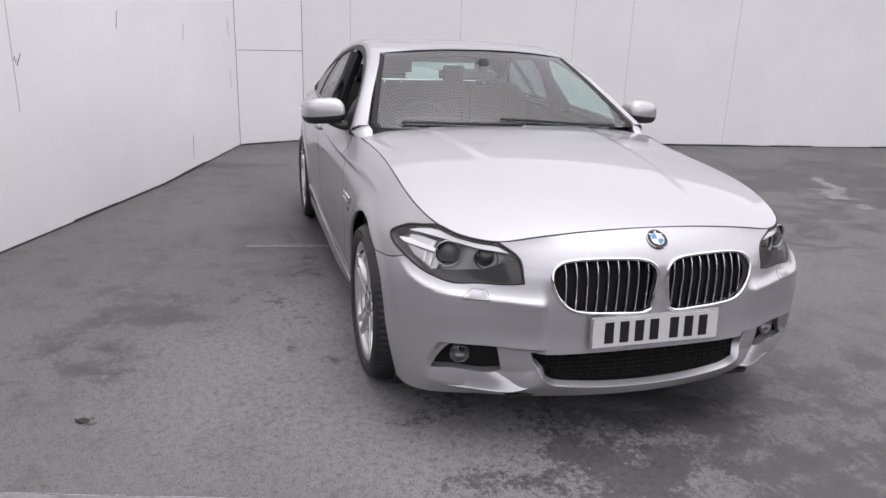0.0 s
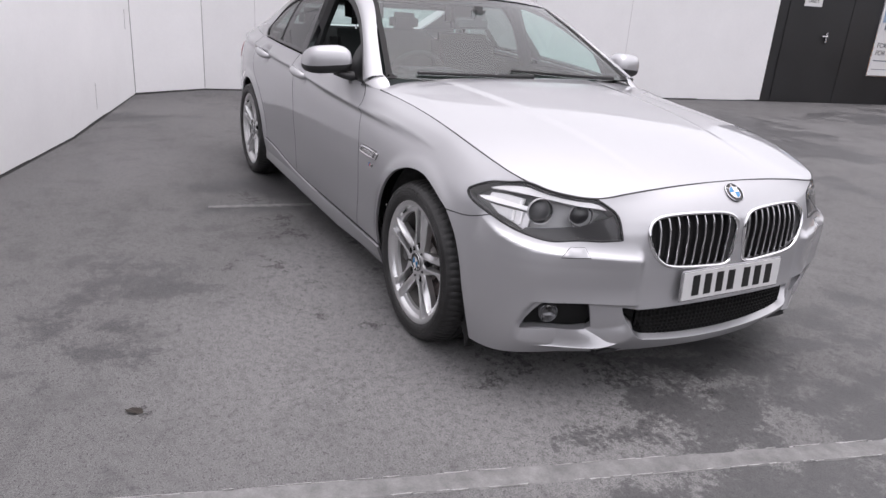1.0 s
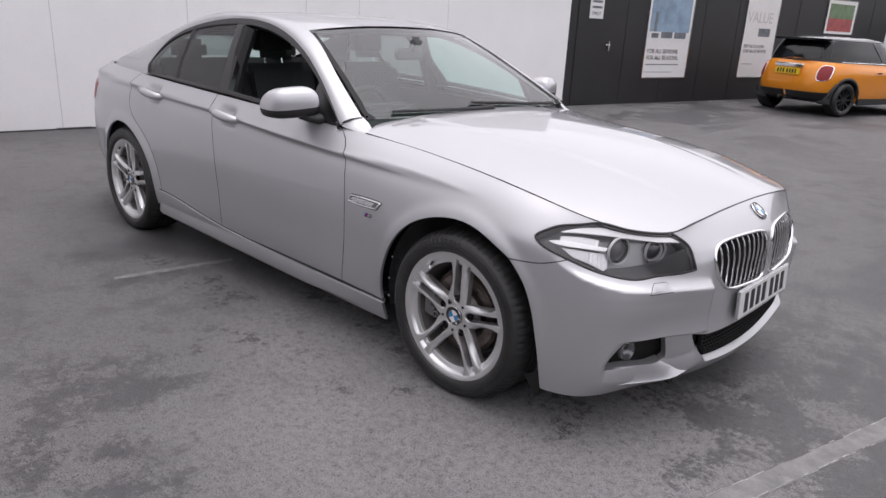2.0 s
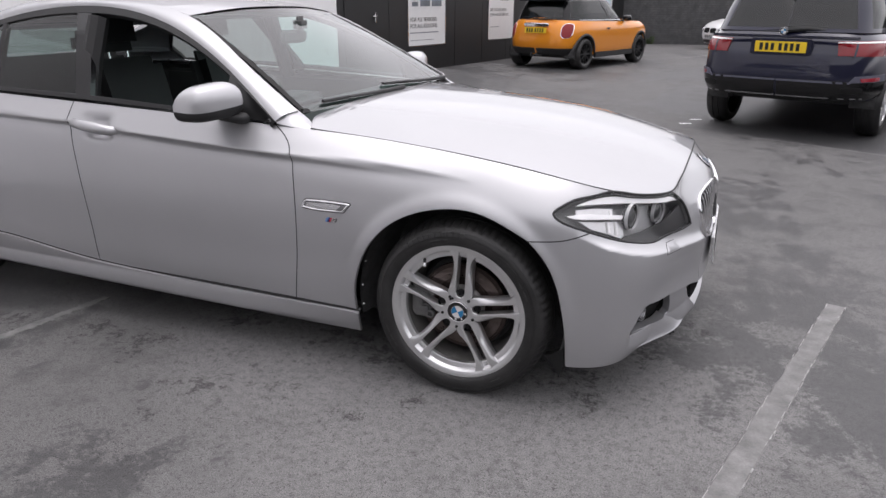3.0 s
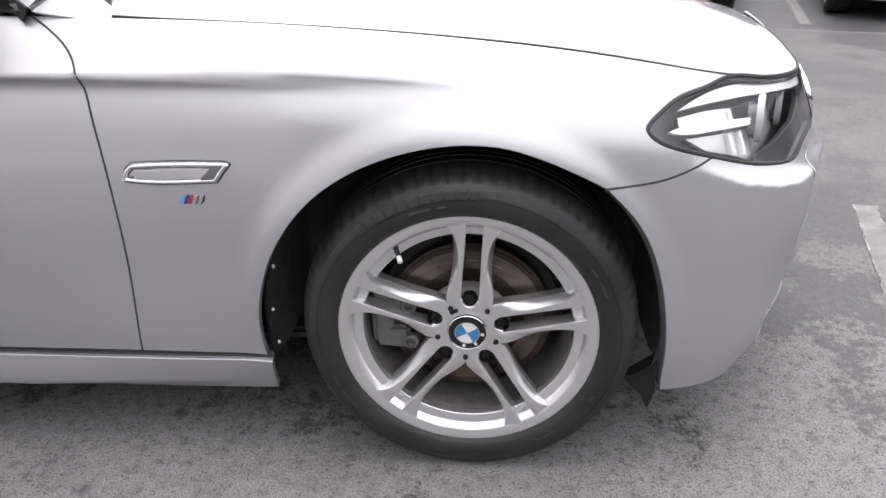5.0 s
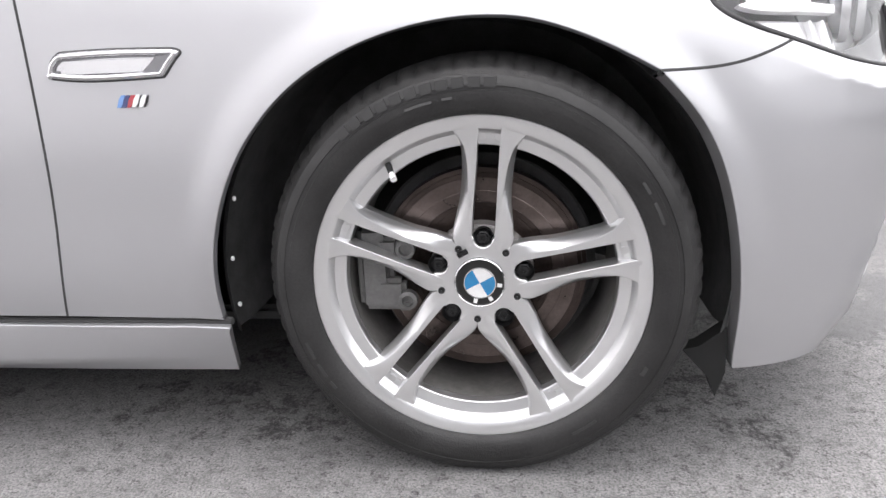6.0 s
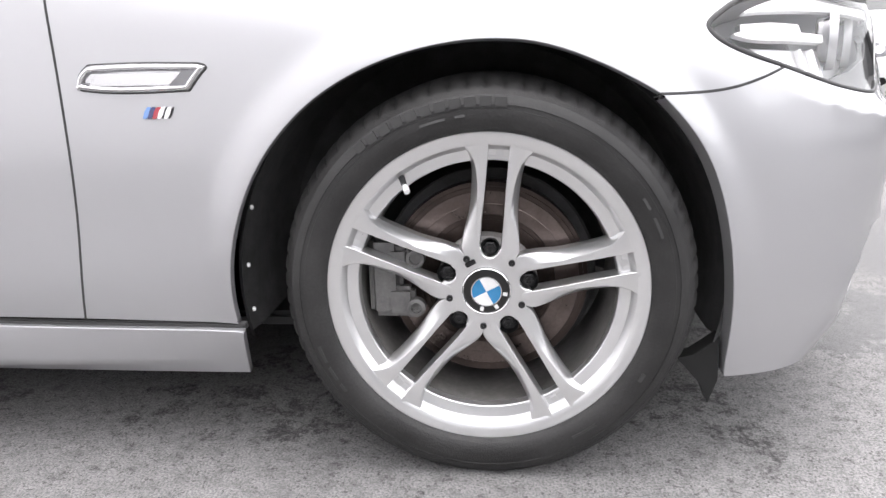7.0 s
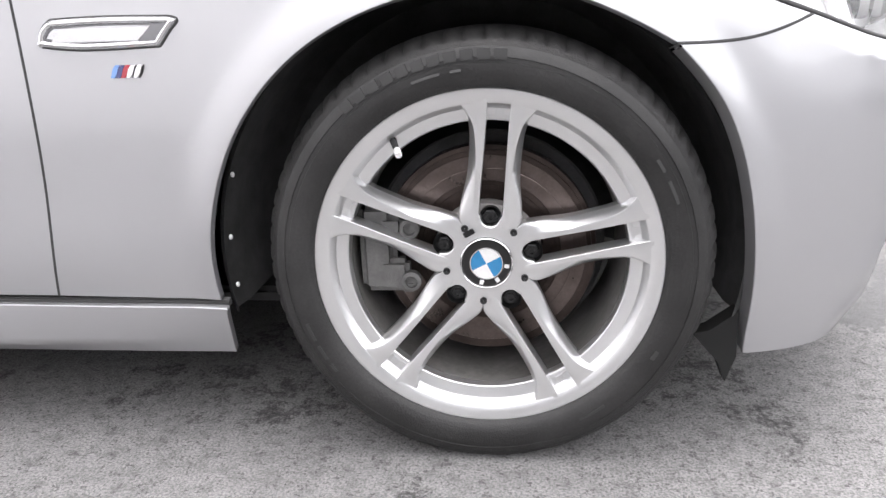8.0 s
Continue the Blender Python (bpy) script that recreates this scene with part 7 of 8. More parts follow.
# dark blue off-roader seen from behind
SUV = {
    "paint": "navy", "wheel": 0.37, "base": 2.933, "track": 0.935, "sill": 0.36, "rim": "alloy", "spokes": 10, "dome": 0.03, "roof_dome": 0.05,
    "rings": [(0.84, -3.84, 0.90, 0.46, 0.32, 0.34), (0.90, -3.92, 0.945, 0.58, 0.48, 0.50), (0.92, -3.93, 0.965, 0.72, 0.66, 0.68), (0.90, -3.91, 0.965, 0.90, 0.86, 0.84), (0.82, -3.86, 0.95, 1.03, 1.00, 0.98), (0.66, -3.78, 0.88, 1.13, 1.09, 1.06)],
    "cabin": [(-0.55, -3.78, 0.86, 1.10, -0.04), (-0.90, -3.66, 0.80, 1.36, -0.02), (-1.30, -3.52, 0.70, 1.64, 0.0), (-1.42, -3.48, 0.64, 1.69, 0.02)],
    "pillars": "navy", "glass": "privacy", "roof": "navy", "power": 6.0, "cabin_power": 6.0,
    "windows": [(0.92, 1.0, 0.05, 0.80), (0.0, 0.08, 0.05, 0.80), (0.135, 0.22, 0.06, 0.78), (0.23, 0.31, 0.06, 0.78), (0.32, 0.40, 0.06, 0.78), (0.445, 0.555, 0.06, 0.80), (0.60, 0.68, 0.06, 0.78), (0.69, 0.77, 0.06, 0.78), (0.78, 0.865, 0.06, 0.78)],
}
suv_m = pose(2.46, 6.10, 0, 0, 0, 72.5) @ Matrix.Translation((2.933, 0.93, 0))
suv, ss = parked_car("off_roader_car", "dark blue off-roader with red tail lamps in a parking bay", suv_m, SUV)
for mm in (False, True):
    lamp = sheet("tail_lamp", ss, [outline(ss, "rear", [(-0.925, 0.905), (-0.56, 0.915), (-0.53, 1.050), (-0.915, 1.075)])], M["tail_deep"], gap=0.0, depth=0.012, lift=0.012, mirror=mm, parent=suv, label="large red tail lamp with a pale bar")
    sheet("lamp_bar", ss, [outline(ss, "rear", [(-0.90, 1.036), (-0.535, 1.030), (-0.535, 1.042), (-0.895, 1.050)])], M["lens_white"], gap=0.0, depth=0.01, lift=0.018, mirror=mm, parent=lamp)
    sheet("lamp_divider", ss, [outline(ss, "rear", [(-0.71, 0.90), (-0.695, 0.90), (-0.695, 1.03), (-0.71, 1.03)])], M["navy"], gap=0.0, depth=0.01, lift=0.016, mirror=mm, parent=lamp)
    sheet("lower_bumper", ss, [np.array([*rear_u(ss, [(y, 0.47) for y in np.linspace(-0.90, -0.01, 14)]), *rear_u(ss, [(y, 0.66) for y in np.linspace(-0.01, -0.93, 14)])])], M["black_gloss"], gap=0.0, depth=0.01, lift=0.018, mirror=mm, parent=suv, label="black lower bumper")
    sheet("bumper_reflector", ss, [outline(ss, "rear", [(-0.90, 0.662), (-0.79, 0.660), (-0.775, 0.692), (-0.90, 0.698)])], M["red_chip"], gap=0.0, depth=0.01, lift=0.024, mirror=mm, parent=suv, label="dull red reflector")
    sheet("bumper_step", ss, [outline(ss, "rear", [(-0.925, 0.652), (-0.72, 0.652), (-0.70, 0.640), (-0.01, 0.640), (-0.01, 0.656), (-0.70, 0.656), (-0.735, 0.712), (-0.925, 0.722)])], M["navy_step"], gap=0.0, depth=0.01, lift=0.020, mirror=mm, parent=suv, label="pale blue-grey bumper step")
    s = 1 if mm else -1
    sheet("exhaust_recess", ss, [rounded(ss, "rear", -0.72, 0.575, 0.085, 0.032)], M["void"], gap=0.0, depth=0.01, lift=0.022, mirror=mm, parent=suv, label="dark oval exhaust recess")
    sheet("skid_line", ss, [outline(ss, "rear", [(-0.80, 0.482), (-0.01, 0.482), (-0.01, 0.492), (-0.80, 0.492)])], M["lamp_shell"], gap=0.0, depth=0.01, lift=0.021, mirror=mm, parent=suv, label="grey lower lip")
    part("roof_bar", tube([(-1.4, s * 0.66, 1.71), (-2.0, s * 0.68, 1.745), (-3.0, s * 0.68, 1.735), (-3.4, s * 0.64, 1.70)], 0.018, 8), M["black"], suv)
    part("side_step", box(1.9, 0.08, 0.07, (-1.466, s * 0.93, 0.40), 0.02), M["black"], suv)
    for hx in (-1.45, -2.45):
        part("door_handle", box(0.20, 0.03, 0.03, (hx, s * 0.972, 0.93), 0.01), M["navy"], suv)
part("plate_recess", box(0.03, 0.62, 0.17, (-3.912, 0, 0.985), 0.012), M["navy"], suv)
plate_on(suv, -3.935, 0.985, 0, True, False)
part("tailgate_lip", box(0.05, 1.5, 0.03, (-3.885, 0, 1.09), 0.012), M["navy"], suv)
roundel("roundel", pose(-3.90, 0, 1.145, 90, 0, -90), 0.042, suv, "round blue and white enamel badge")
part("rear_wiper", tube([(-3.80, 0.05, 1.15), (-3.77, -0.20, 1.17), (-3.75, -0.45, 1.155)], [0.034, 0.022, 0.010], 8), M["black"], suv)
part("roof_spoiler", box(0.26, 1.25, 0.05, (-3.52, 0, 1.685), 0.02), M["black_gloss"], suv)
door_mirror(suv, -0.95, 0.90, 1.17, M["navy"])

# white hatchback seen from the front
HATCH = {
    "paint": "white_paint", "wheel": 0.315, "base": 2.69, "track": 0.86, "sill": 0.22, "rim": "alloy", "spokes": 5, "dome": 0.07, "roof_dome": 0.05,
    "rings": [(0.68, -3.42, 0.80, 0.32, 0.20, 0.19), (0.735, -3.50, 0.855, 0.44, 0.34, 0.34), (0.745, -3.52, 0.875, 0.60, 0.54, 0.52), (0.70, -3.50, 0.88, 0.74, 0.72, 0.66), (0.60, -3.44, 0.86, 0.88, 0.86, 0.76), (0.46, -3.34, 0.79, 1.0, 0.97, 0.83)],
    "cabin": [(-0.45, -3.32, 0.80, 0.96, -0.05), (-0.85, -3.20, 0.74, 1.14, -0.03), (-1.25, -2.98, 0.64, 1.36, -0.01), (-1.36, -2.9, 0.58, 1.39, 0.0)],
    "pillars": "white_paint", "glass": "privacy", "roof": "white_paint",
    "windows": [(0.93, 1.0, 0.08, 0.78), (0.0, 0.07, 0.08, 0.78), (0.12, 0.25, 0.08, 0.76), (0.26, 0.385, 0.08, 0.76), (0.43, 0.57, 0.05, 0.82), (0.615, 0.74, 0.08, 0.76), (0.75, 0.88, 0.08, 0.76)],
}


def front_face(car, side, black=False):
    """Lamps, grilles, plate and intakes of a car that faces the camera."""
    for mm in (False, True):
        lamp = sheet("headlight", side, [outline(side, "front", [(-0.84, 0.625), (-0.80, 0.705), (-0.56, 0.670), (-0.405, 0.600), (-0.45, 0.555), (-0.62, 0.525), (-0.77, 0.545)])], M["lamp_grey"], gap=0.0, depth=0.01, lift=0.006, mirror=mm, parent=car, label="grey headlight unit with round lamps")
        for yy, rr in ((-0.53, 0.040), (-0.66, 0.045)):
            w = front_u(side, [(yy, 0.605)])[0]
            p, n = side.at([w])[0] * ([1, -1, 1] if mm else [1, 1, 1]), side.normal([w])[0] * ([1, -1, 1] if mm else [1, 1, 1])
            mt = Matrix.Translation(p + n * 0.006) @ Vector(n).to_track_quat("Z", "Y").to_matrix().to_4x4()
            under(bm_ob("lamp_ring", disc([(rr, 0.0), (rr, 0.008), (rr * 0.8, 0.008), (rr * 0.75, 0.002), (0.0005, 0.005)], mt, 24), M["chrome"], 50), lamp)
        k = sheet("kidney_grille", side, [rounded(side, "front", -0.185, 0.575, 0.155, 0.070, 4.0)], M["black_gloss"], gap=0.0, depth=0.01, lift=0.008, mirror=mm, parent=car, label="black slatted grille")
        for yy in np.linspace(-0.31, -0.06, 8):
            bar = outline(side, "front", [(yy - 0.006, 0.52), (yy + 0.006, 0.52), (yy + 0.006, 0.63), (yy - 0.006, 0.63)], 3)
            sheet("slat", side, [bar], M["black"], gap=0.0, depth=0.01, lift=0.014, mirror=mm, parent=k)
        ink = sheet("side_intake", side, [outline(side, "front", [(-0.80, 0.355), (-0.80, 0.295), (-0.50, 0.265), (-0.44, 0.31), (-0.47, 0.355)])], M["black"], gap=0.0, depth=0.01, lift=0.006, mirror=mm, parent=car, label="black side intake with a chrome bar")
        sheet("intake_bar", side, [outline(side, "front", [(-0.70, 0.313), (-0.49, 0.302), (-0.49, 0.318), (-0.70, 0.329)])], M["satin"], gap=0.0, depth=0.01, lift=0.014, mirror=mm, parent=ink)
        w = front_u(side, [(-0.735, 0.323)])[0]
        p, n = side.at([w])[0] * ([1, -1, 1] if mm else [1, 1, 1]), side.normal([w])[0] * ([1, -1, 1] if mm else [1, 1, 1])
        mt = Matrix.Translation(p + n * 0.008) @ Vector(n).to_track_quat("Z", "Y").to_matrix().to_4x4()
        under(bm_ob("fog_lamp", disc([(0.034, 0.0), (0.034, 0.01), (0.026, 0.006), (0.0005, 0.0)], mt, 20), M["chrome"], 50), ink)
        sheet("lower_grille", side, [outline(side, "front", [(-0.44, 0.22), (-0.001, 0.20), (-0.001, 0.30), (-0.36, 0.30)])], M["black"], gap=0.0, depth=0.01, lift=0.008, mirror=mm, parent=car)
    w = side.at([(side.size[0] / 2, side.size[1] * 0.38)])[0]
    plate_on(car, w[0] + 0.02, 0.40, 0, False, True)


hatch_m = pose(3.33, 5.80, 0, 0, 0, -105.0) @ Matrix.Translation((0.0, 0.83, 0))
hatch, hs = parked_car("white_hatchback_car", "white hatchback facing out of its parking bay", hatch_m, HATCH)
front_face(hatch, hs)
door_mirror(hatch, -0.85, 0.80, 1.02, M["white_paint"])

GREY = dict(SUV, paint="grey_paint", pillars="grey_paint", roof="grey_paint", power=5.0)
grey_m = pose(3.75, 10.0, 0, 0, 0, -108.0) @ Matrix.Translation((0.0, -0.93, 0))
grey, gs = parked_car("grey_off_roader_car", "dark grey off-roader facing the blue one", grey_m, GREY)
for mm in (False, True):
    lamp = sheet("headlight", gs, [outline(gs, "front", [(-0.93, 0.90), (-0.90, 0.97), (-0.62, 0.94), (-0.56, 0.87), (-0.80, 0.84)])], M["lens_white"], gap=0.0, depth=0.01, lift=0.008, mirror=mm, parent=grey, label="pale headlight unit")
    sheet("kidney_grille", gs, [rounded(gs, "front", -0.19, 0.82, 0.15, 0.11, 4.0)], M["chrome"], gap=0.0, depth=0.01, lift=0.008, mirror=mm, parent=grey, label="chrome grille")
    sheet("side_intake", gs, [outline(gs, "front", [(-0.88, 0.60), (-0.86, 0.52), (-0.55, 0.50), (-0.52, 0.60)])], M["black"], gap=0.0, depth=0.01, lift=0.008, mirror=mm, parent=grey, label="black intake")
door_mirror(grey, -0.95, 0.90, 1.17, M["grey_paint"])

PALE = dict(HATCH)
pale_m = pose(0.62, 21.3, 0, 0, 0, -150.0)
pale, ps = parked_car("pale_saloon_car", "white car parked by the far brick wall", pale_m, PALE)
front_face(pale, ps)
door_mirror(pale, -0.85, 0.80, 1.02, M["white_paint"])

# ---- painted lines, posters, wall joints ----
def ground_strip(name, a, b, width, material, label, height=0.004, ragged=0.004, n=60, seed=1):
    """A painted stroke with worn edges, a few millimetres thick."""
    rnd = random.Random(seed)
    a, b = Vector((*a, 0)), Vector((*b, 0))
    d = (b - a).normalized()
    s = Vector((-d.y, d.x, 0))
    bm = bmesh.new()
    rows = []
    for i in range(n + 1):
        p = a.lerp(b, i / n)
        l, r = (width / 2 + rnd.uniform(-ragged, ragged) for _ in range(2))
        rows.append([bm.verts.new(p + s * l), bm.verts.new(p + s * l * 0.9 + Vector((0, 0, height))), bm.verts.new(p - s * r * 0.9 + Vector((0, 0, height))), bm.verts.new(p - s * r)])
    for p, q in zip(rows, rows[1:]):
        for i in range(3):
            bm.faces.new((p[i], p[i + 1], q[i + 1], q[i]))
    bmesh.ops.recalc_face_normals(bm, faces=bm.faces)
    return tagged(bm_ob(name, bm, material), label, "line", kind="structure")


ground_strip("bay_line", (1.480, 0.57), (0.446, -3.1), 0.086, M["line"], "worn pale bay line on the asphalt", seed=2)
rnd = random.Random(77)
near_line = bpy.data.objects["bay_line"]
la, lb = Vector((1.480, 0.57, 0)), Vector((0.446, -3.1, 0))
ld = (lb - la).normalized()
ls = Vector((-ld.y, ld.x, 0))
for side in (-1, 1):
    bm, at = bmesh.new(), 0.0
    while at < (lb - la).length - 0.05:
        run = rnd.uniform(0.01, 0.07)
        if rnd.random() < 0.6:
            o, w, h = side * (0.041 + rnd.uniform(-0.003, 0.003)), rnd.uniform(0.001, 0.0032), rnd.uniform(0.0045, 0.0055)
            base = [la + ld * (at + d) + ls * (o + e) for d, e in ((0, -w), (run, -w * rnd.uniform(0.3, 1)), (run * rnd.uniform(0.8, 1.1), w), (run * 0.1, w * rnd.uniform(0.4, 1)))]
            lo, hi = [bm.verts.new(p) for p in base], [bm.verts.new(p + Vector((0, 0, h))) for p in base]
            bm.faces.new(hi)
            for i in range(4):
                bm.faces.new((lo[i], lo[(i + 1) % 4], hi[(i + 1) % 4], hi[i]))
        at += run
    bmesh.ops.recalc_face_normals(bm, faces=bm.faces)
    chips = under(bm_ob("paint_chips", bm, M["line_chip"]), near_line, "pale chipped paint edge")
    chips["kind"] = "stuff"
ground_strip("bay_line", (-2.09, -1.42), (-1.98, -0.75), 0.045, M["line_faint"], "faint old line on the asphalt", 0.003, 0.009, 60, seed=3)
ground_strip("bay_line", (2.85, 5.02), (4.95, 12.95), 0.105, M["line"], "white bay line between parked cars", seed=4)
ground_strip("bay_line", (3.05, 9.22), (4.25, 8.70), 0.07, M["line"], "white cross line in the bays", seed=5)
ground_strip("bay_line", (-0.45, 17.2), (1.2, 20.9), 0.11, M["line"], "far white bay line", seed=6)
for k, (a, b, w) in enumerate((((-3.9, 5.2), (-3.1, 4.85), 0.16), ((-3.25, 4.75), (-2.75, 4.55), 0.22), ((-2.55, 4.55), (-2.35, 4.42), 0.12), ((-2.15, 4.5), (-1.95, 4.35), 0.08))):
    ground_strip("bay_line", a, b, w, M["line_faint"], "pale worn paint patch", 0.003, w * 0.35, 14, seed=7 + k)

# wall direction of the black hoarding
HA, HB = Vector((-5.95, 8.30, 0)), Vector((*BLACK_END, 0))
HD = (HB - HA).normalized()
HN = Vector((HD.y, -HD.x, 0))


def on_hoarding(s, z, out=0.0):
    return HA + HD * s + HN * out + Vector((0, 0, z))


def hoarding_box(s0, s1, z0, z1, thick, out=0.0):
    bm = bmesh.new()
    near = [on_hoarding(s, z, out + thick) for s, z in ((s0, z0), (s1, z0), (s1, z1), (s0, z1))]
    far = [on_hoarding(s, z, out) for s, z in ((s0, z0), (s1, z0), (s1, z1), (s0, z1))]
    a, b = [bm.verts.new(p) for p in near], [bm.verts.new(p) for p in far]
    bm.faces.new(a)
    bm.faces.new(b[::-1])
    for i in range(4):
        bm.faces.new((a[i], a[(i + 1) % 4], b[(i + 1) % 4], b[i]))
    bmesh.ops.recalc_face_normals(bm, faces=bm.faces)
    return bm


def words(text, size, s, z, parent, material, out=0.03, align="LEFT", label=""):
    cu = bpy.data.curves.new("words", "FONT")
    cu.body, cu.size, cu.align_x, cu.extrude = text, size, align, 0.001
    ob = bpy.data.objects.new("words", cu)
    x, zz = HD, Vector((0, 0, 1))
    n = HN
    p = on_hoarding(s, z, out)
    ob.matrix_basis = Matrix(((x.x, zz.x, n.x, p.x), (x.y, zz.y, n.y, p.y), (x.z, zz.z, n.z, p.z), (0, 0, 0, 1)))
    scene.collection.objects.link(ob)
    dg = bpy.context.evaluated_depsgraph_get()
    me = bpy.data.meshes.new_from_object(ob.evaluated_get(dg))
    mw = ob.matrix_basis.copy()
    bpy.data.objects.remove(ob)
    bpy.data.curves.remove(cu)
    me.transform(mw)
    me.materials.clear()
    me.materials.append(material)
    o = under(new("words", me), parent, label)
    o["kind"] = "stuff"
    return o


def poster(s0, s1, z0, z1, label):
    board = tagged(bm_ob("poster", hoarding_box(s0, s1, z0, z1, 0.012), M["poster"]), label, "poster", group="posters on the hoarding")
    for a, b, c, d in ((s0 - 0.02, s0, z0 - 0.02, z1 + 0.02), (s1, s1 + 0.02, z0 - 0.02, z1 + 0.02), (s0, s1, z0 - 0.02, z0), (s0, s1, z1, z1 + 0.02)):
        under(bm_ob("frame_bar", hoarding_box(a, b, c, d, 0.022), M["satin"]), board)
    return board


def print_area(board, s0, s1, z0, z1, mat, name="print", out=0.0125):
    return under(bm_ob(name, hoarding_box(s0, s1, z0, z1, 0.002, out), M[mat]), board)


p1 = poster(2.37, 3.75, 0.52, 2.35, "white poster with a snowy sky picture")
print_area(p1, 2.43, 3.69, 1.32, 2.29, "poster_sky")
print_area(p1, 2.43, 3.69, 1.26, 1.42, "poster", "snow_print", 0.0146)
for a, b in ((2.50, 2.72), (2.80, 3.16), (3.22, 3.60)):
    print_area(p1, a, b, 1.30, 1.42 if b - a > 0.3 else 1.39, "poster_grey", "car_print", 0.0172)
print_area(p1, 2.56, 2.64, 1.42, 1.80, "poster_grey", "tower_print", 0.0172)
words("FOR ALL SEASONS.", 0.118, 2.44, 1.00, p1, M["ink"], 0.0146)
words("FOR ALL REASONS.", 0.118, 2.44, 0.87, p1, M["ink"], 0.0146)
print_area(p1, 2.44, 3.48, 0.765, 0.785, "poster_grey", "small_print")
print_area(p1, 2.44, 3.30, 0.62, 0.63, "poster_grey", "small_print")
p2 = poster(5.68, 6.95, 0.52, 2.40, "pale poster with a small car picture")
words("VALUE", 0.34, 5.74, 1.72, p2, M["poster_grey_light"], 0.0146)
print_area(p2, 6.25, 6.72, 1.42, 1.60, "poster_grey", "car_print")
words("SEE THE VALUE IN", 0.100, 5.76, 1.17, p2, M["ink"], 0.0146)
words("OUR VALUE SERVICE.", 0.100, 5.76, 1.06, p2, M["ink"], 0.0146)
print_area(p2, 5.78, 6.2, 0.80, 0.815, "poster_grey", "small_print")
p3 = poster(9.12, 10.55, 1.58, 2.38, "poster with a red car on green")
print_area(p3, 9.22, 10.45, 1.95, 2.30, "poster_green")
print_area(p3, 9.22, 10.45, 1.64, 1.95, "poster_red")
p4 = poster(12.45, 13.95, 0.95, 2.42, "pale blue poster with a plan drawing")
print_area(p4, 12.55, 13.85, 1.05, 2.05, "poster_blue_pale")
print_area(p4, 12.70, 13.70, 1.98, 2.02, "poster_blue", "drawn_line", 0.0146)
print_area(p4, 12.95, 13.45, 1.55, 1.75, "poster_blue", "drawn_box", 0.0146)

door = tagged(bm_ob("door_1", hoarding_box(0.40, 1.38, 0.02, 2.10, 0.012), M["black_wall"]), "black painted flush door in the hoarding", "door", kind="structure")
handle = join(tube([on_hoarding(1.28, 1.02, 0.03), on_hoarding(1.28, 1.20, 0.03)], 0.018, 8), tube([on_hoarding(1.28, 1.13, 0.055), on_hoarding(1.16, 1.13, 0.055)], 0.012, 8), tube([on_hoarding(1.28, 1.13, 0.01), on_hoarding(1.28, 1.13, 0.06)], 0.012, 8))
under(bm_ob("door_handle", handle, M["satin"], 50), door, "bright lever handle")
sign = under(bm_ob("door_sign", hoarding_box(0.68, 1.04, 1.60, 2.0, 0.008, 0.012), M["poster"]), door, "small white notice")
words("ONLY", 0.085, 0.74, 1.66, sign, M["ink"], 0.022)
for z in (1.80, 1.90):
    under(bm_ob("notice_bar", hoarding_box(0.73, 0.99, z - 0.02, z + 0.02, 0.002, 0.02), M["poster_grey"]), sign)
for s in np.arange(1.75, 16.0, 1.22):
    under(bm_ob("cover_strip", hoarding_box(s - 0.012, s + 0.012, 0.0, 2.5, 0.006), M["black_wall"]), bpy.data.objects["wall_black"])


def wall_mark(wall, a, b, s0, s1, z0, z1, mat, thick=0.003, side=1.0, name="joint"):
    """A flat strip on a wall's inner face, from a to b in plan."""
    a, b = Vector((*a, 0)), Vector((*b, 0))
    d = (b - a).normalized()
    n = Vector((d.y, -d.x, 0)) * side
    bm = bmesh.new()
    q = [a + d * s + Vector((0, 0, z)) for s, z in ((s0[0], z0), (s0[1], z0), (s1[1], z1), (s1[0], z1))]
    lo, hi = [bm.verts.new(p) for p in q], [bm.verts.new(p + n * thick) for p in q]
    bm.faces.new(hi)
    for i in range(4):
        bm.faces.new((lo[i], lo[(i + 1) % 4], hi[(i + 1) % 4], hi[i]))
    bmesh.ops.recalc_face_normals(bm, faces=bm.faces)
    return under(bm_ob(name, bm, mat), bpy.data.objects[wall])


def plan_s(a, p):
    return (Vector(p) - Vector(a)).length


# a dark strip of uneven height along the foot of each white wall
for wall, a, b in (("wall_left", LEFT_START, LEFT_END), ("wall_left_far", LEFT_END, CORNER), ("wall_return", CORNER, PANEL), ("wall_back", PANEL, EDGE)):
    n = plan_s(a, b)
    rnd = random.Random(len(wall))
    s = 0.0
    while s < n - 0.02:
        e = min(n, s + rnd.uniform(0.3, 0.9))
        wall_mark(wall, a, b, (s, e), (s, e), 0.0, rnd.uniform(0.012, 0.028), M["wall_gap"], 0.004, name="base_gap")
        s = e
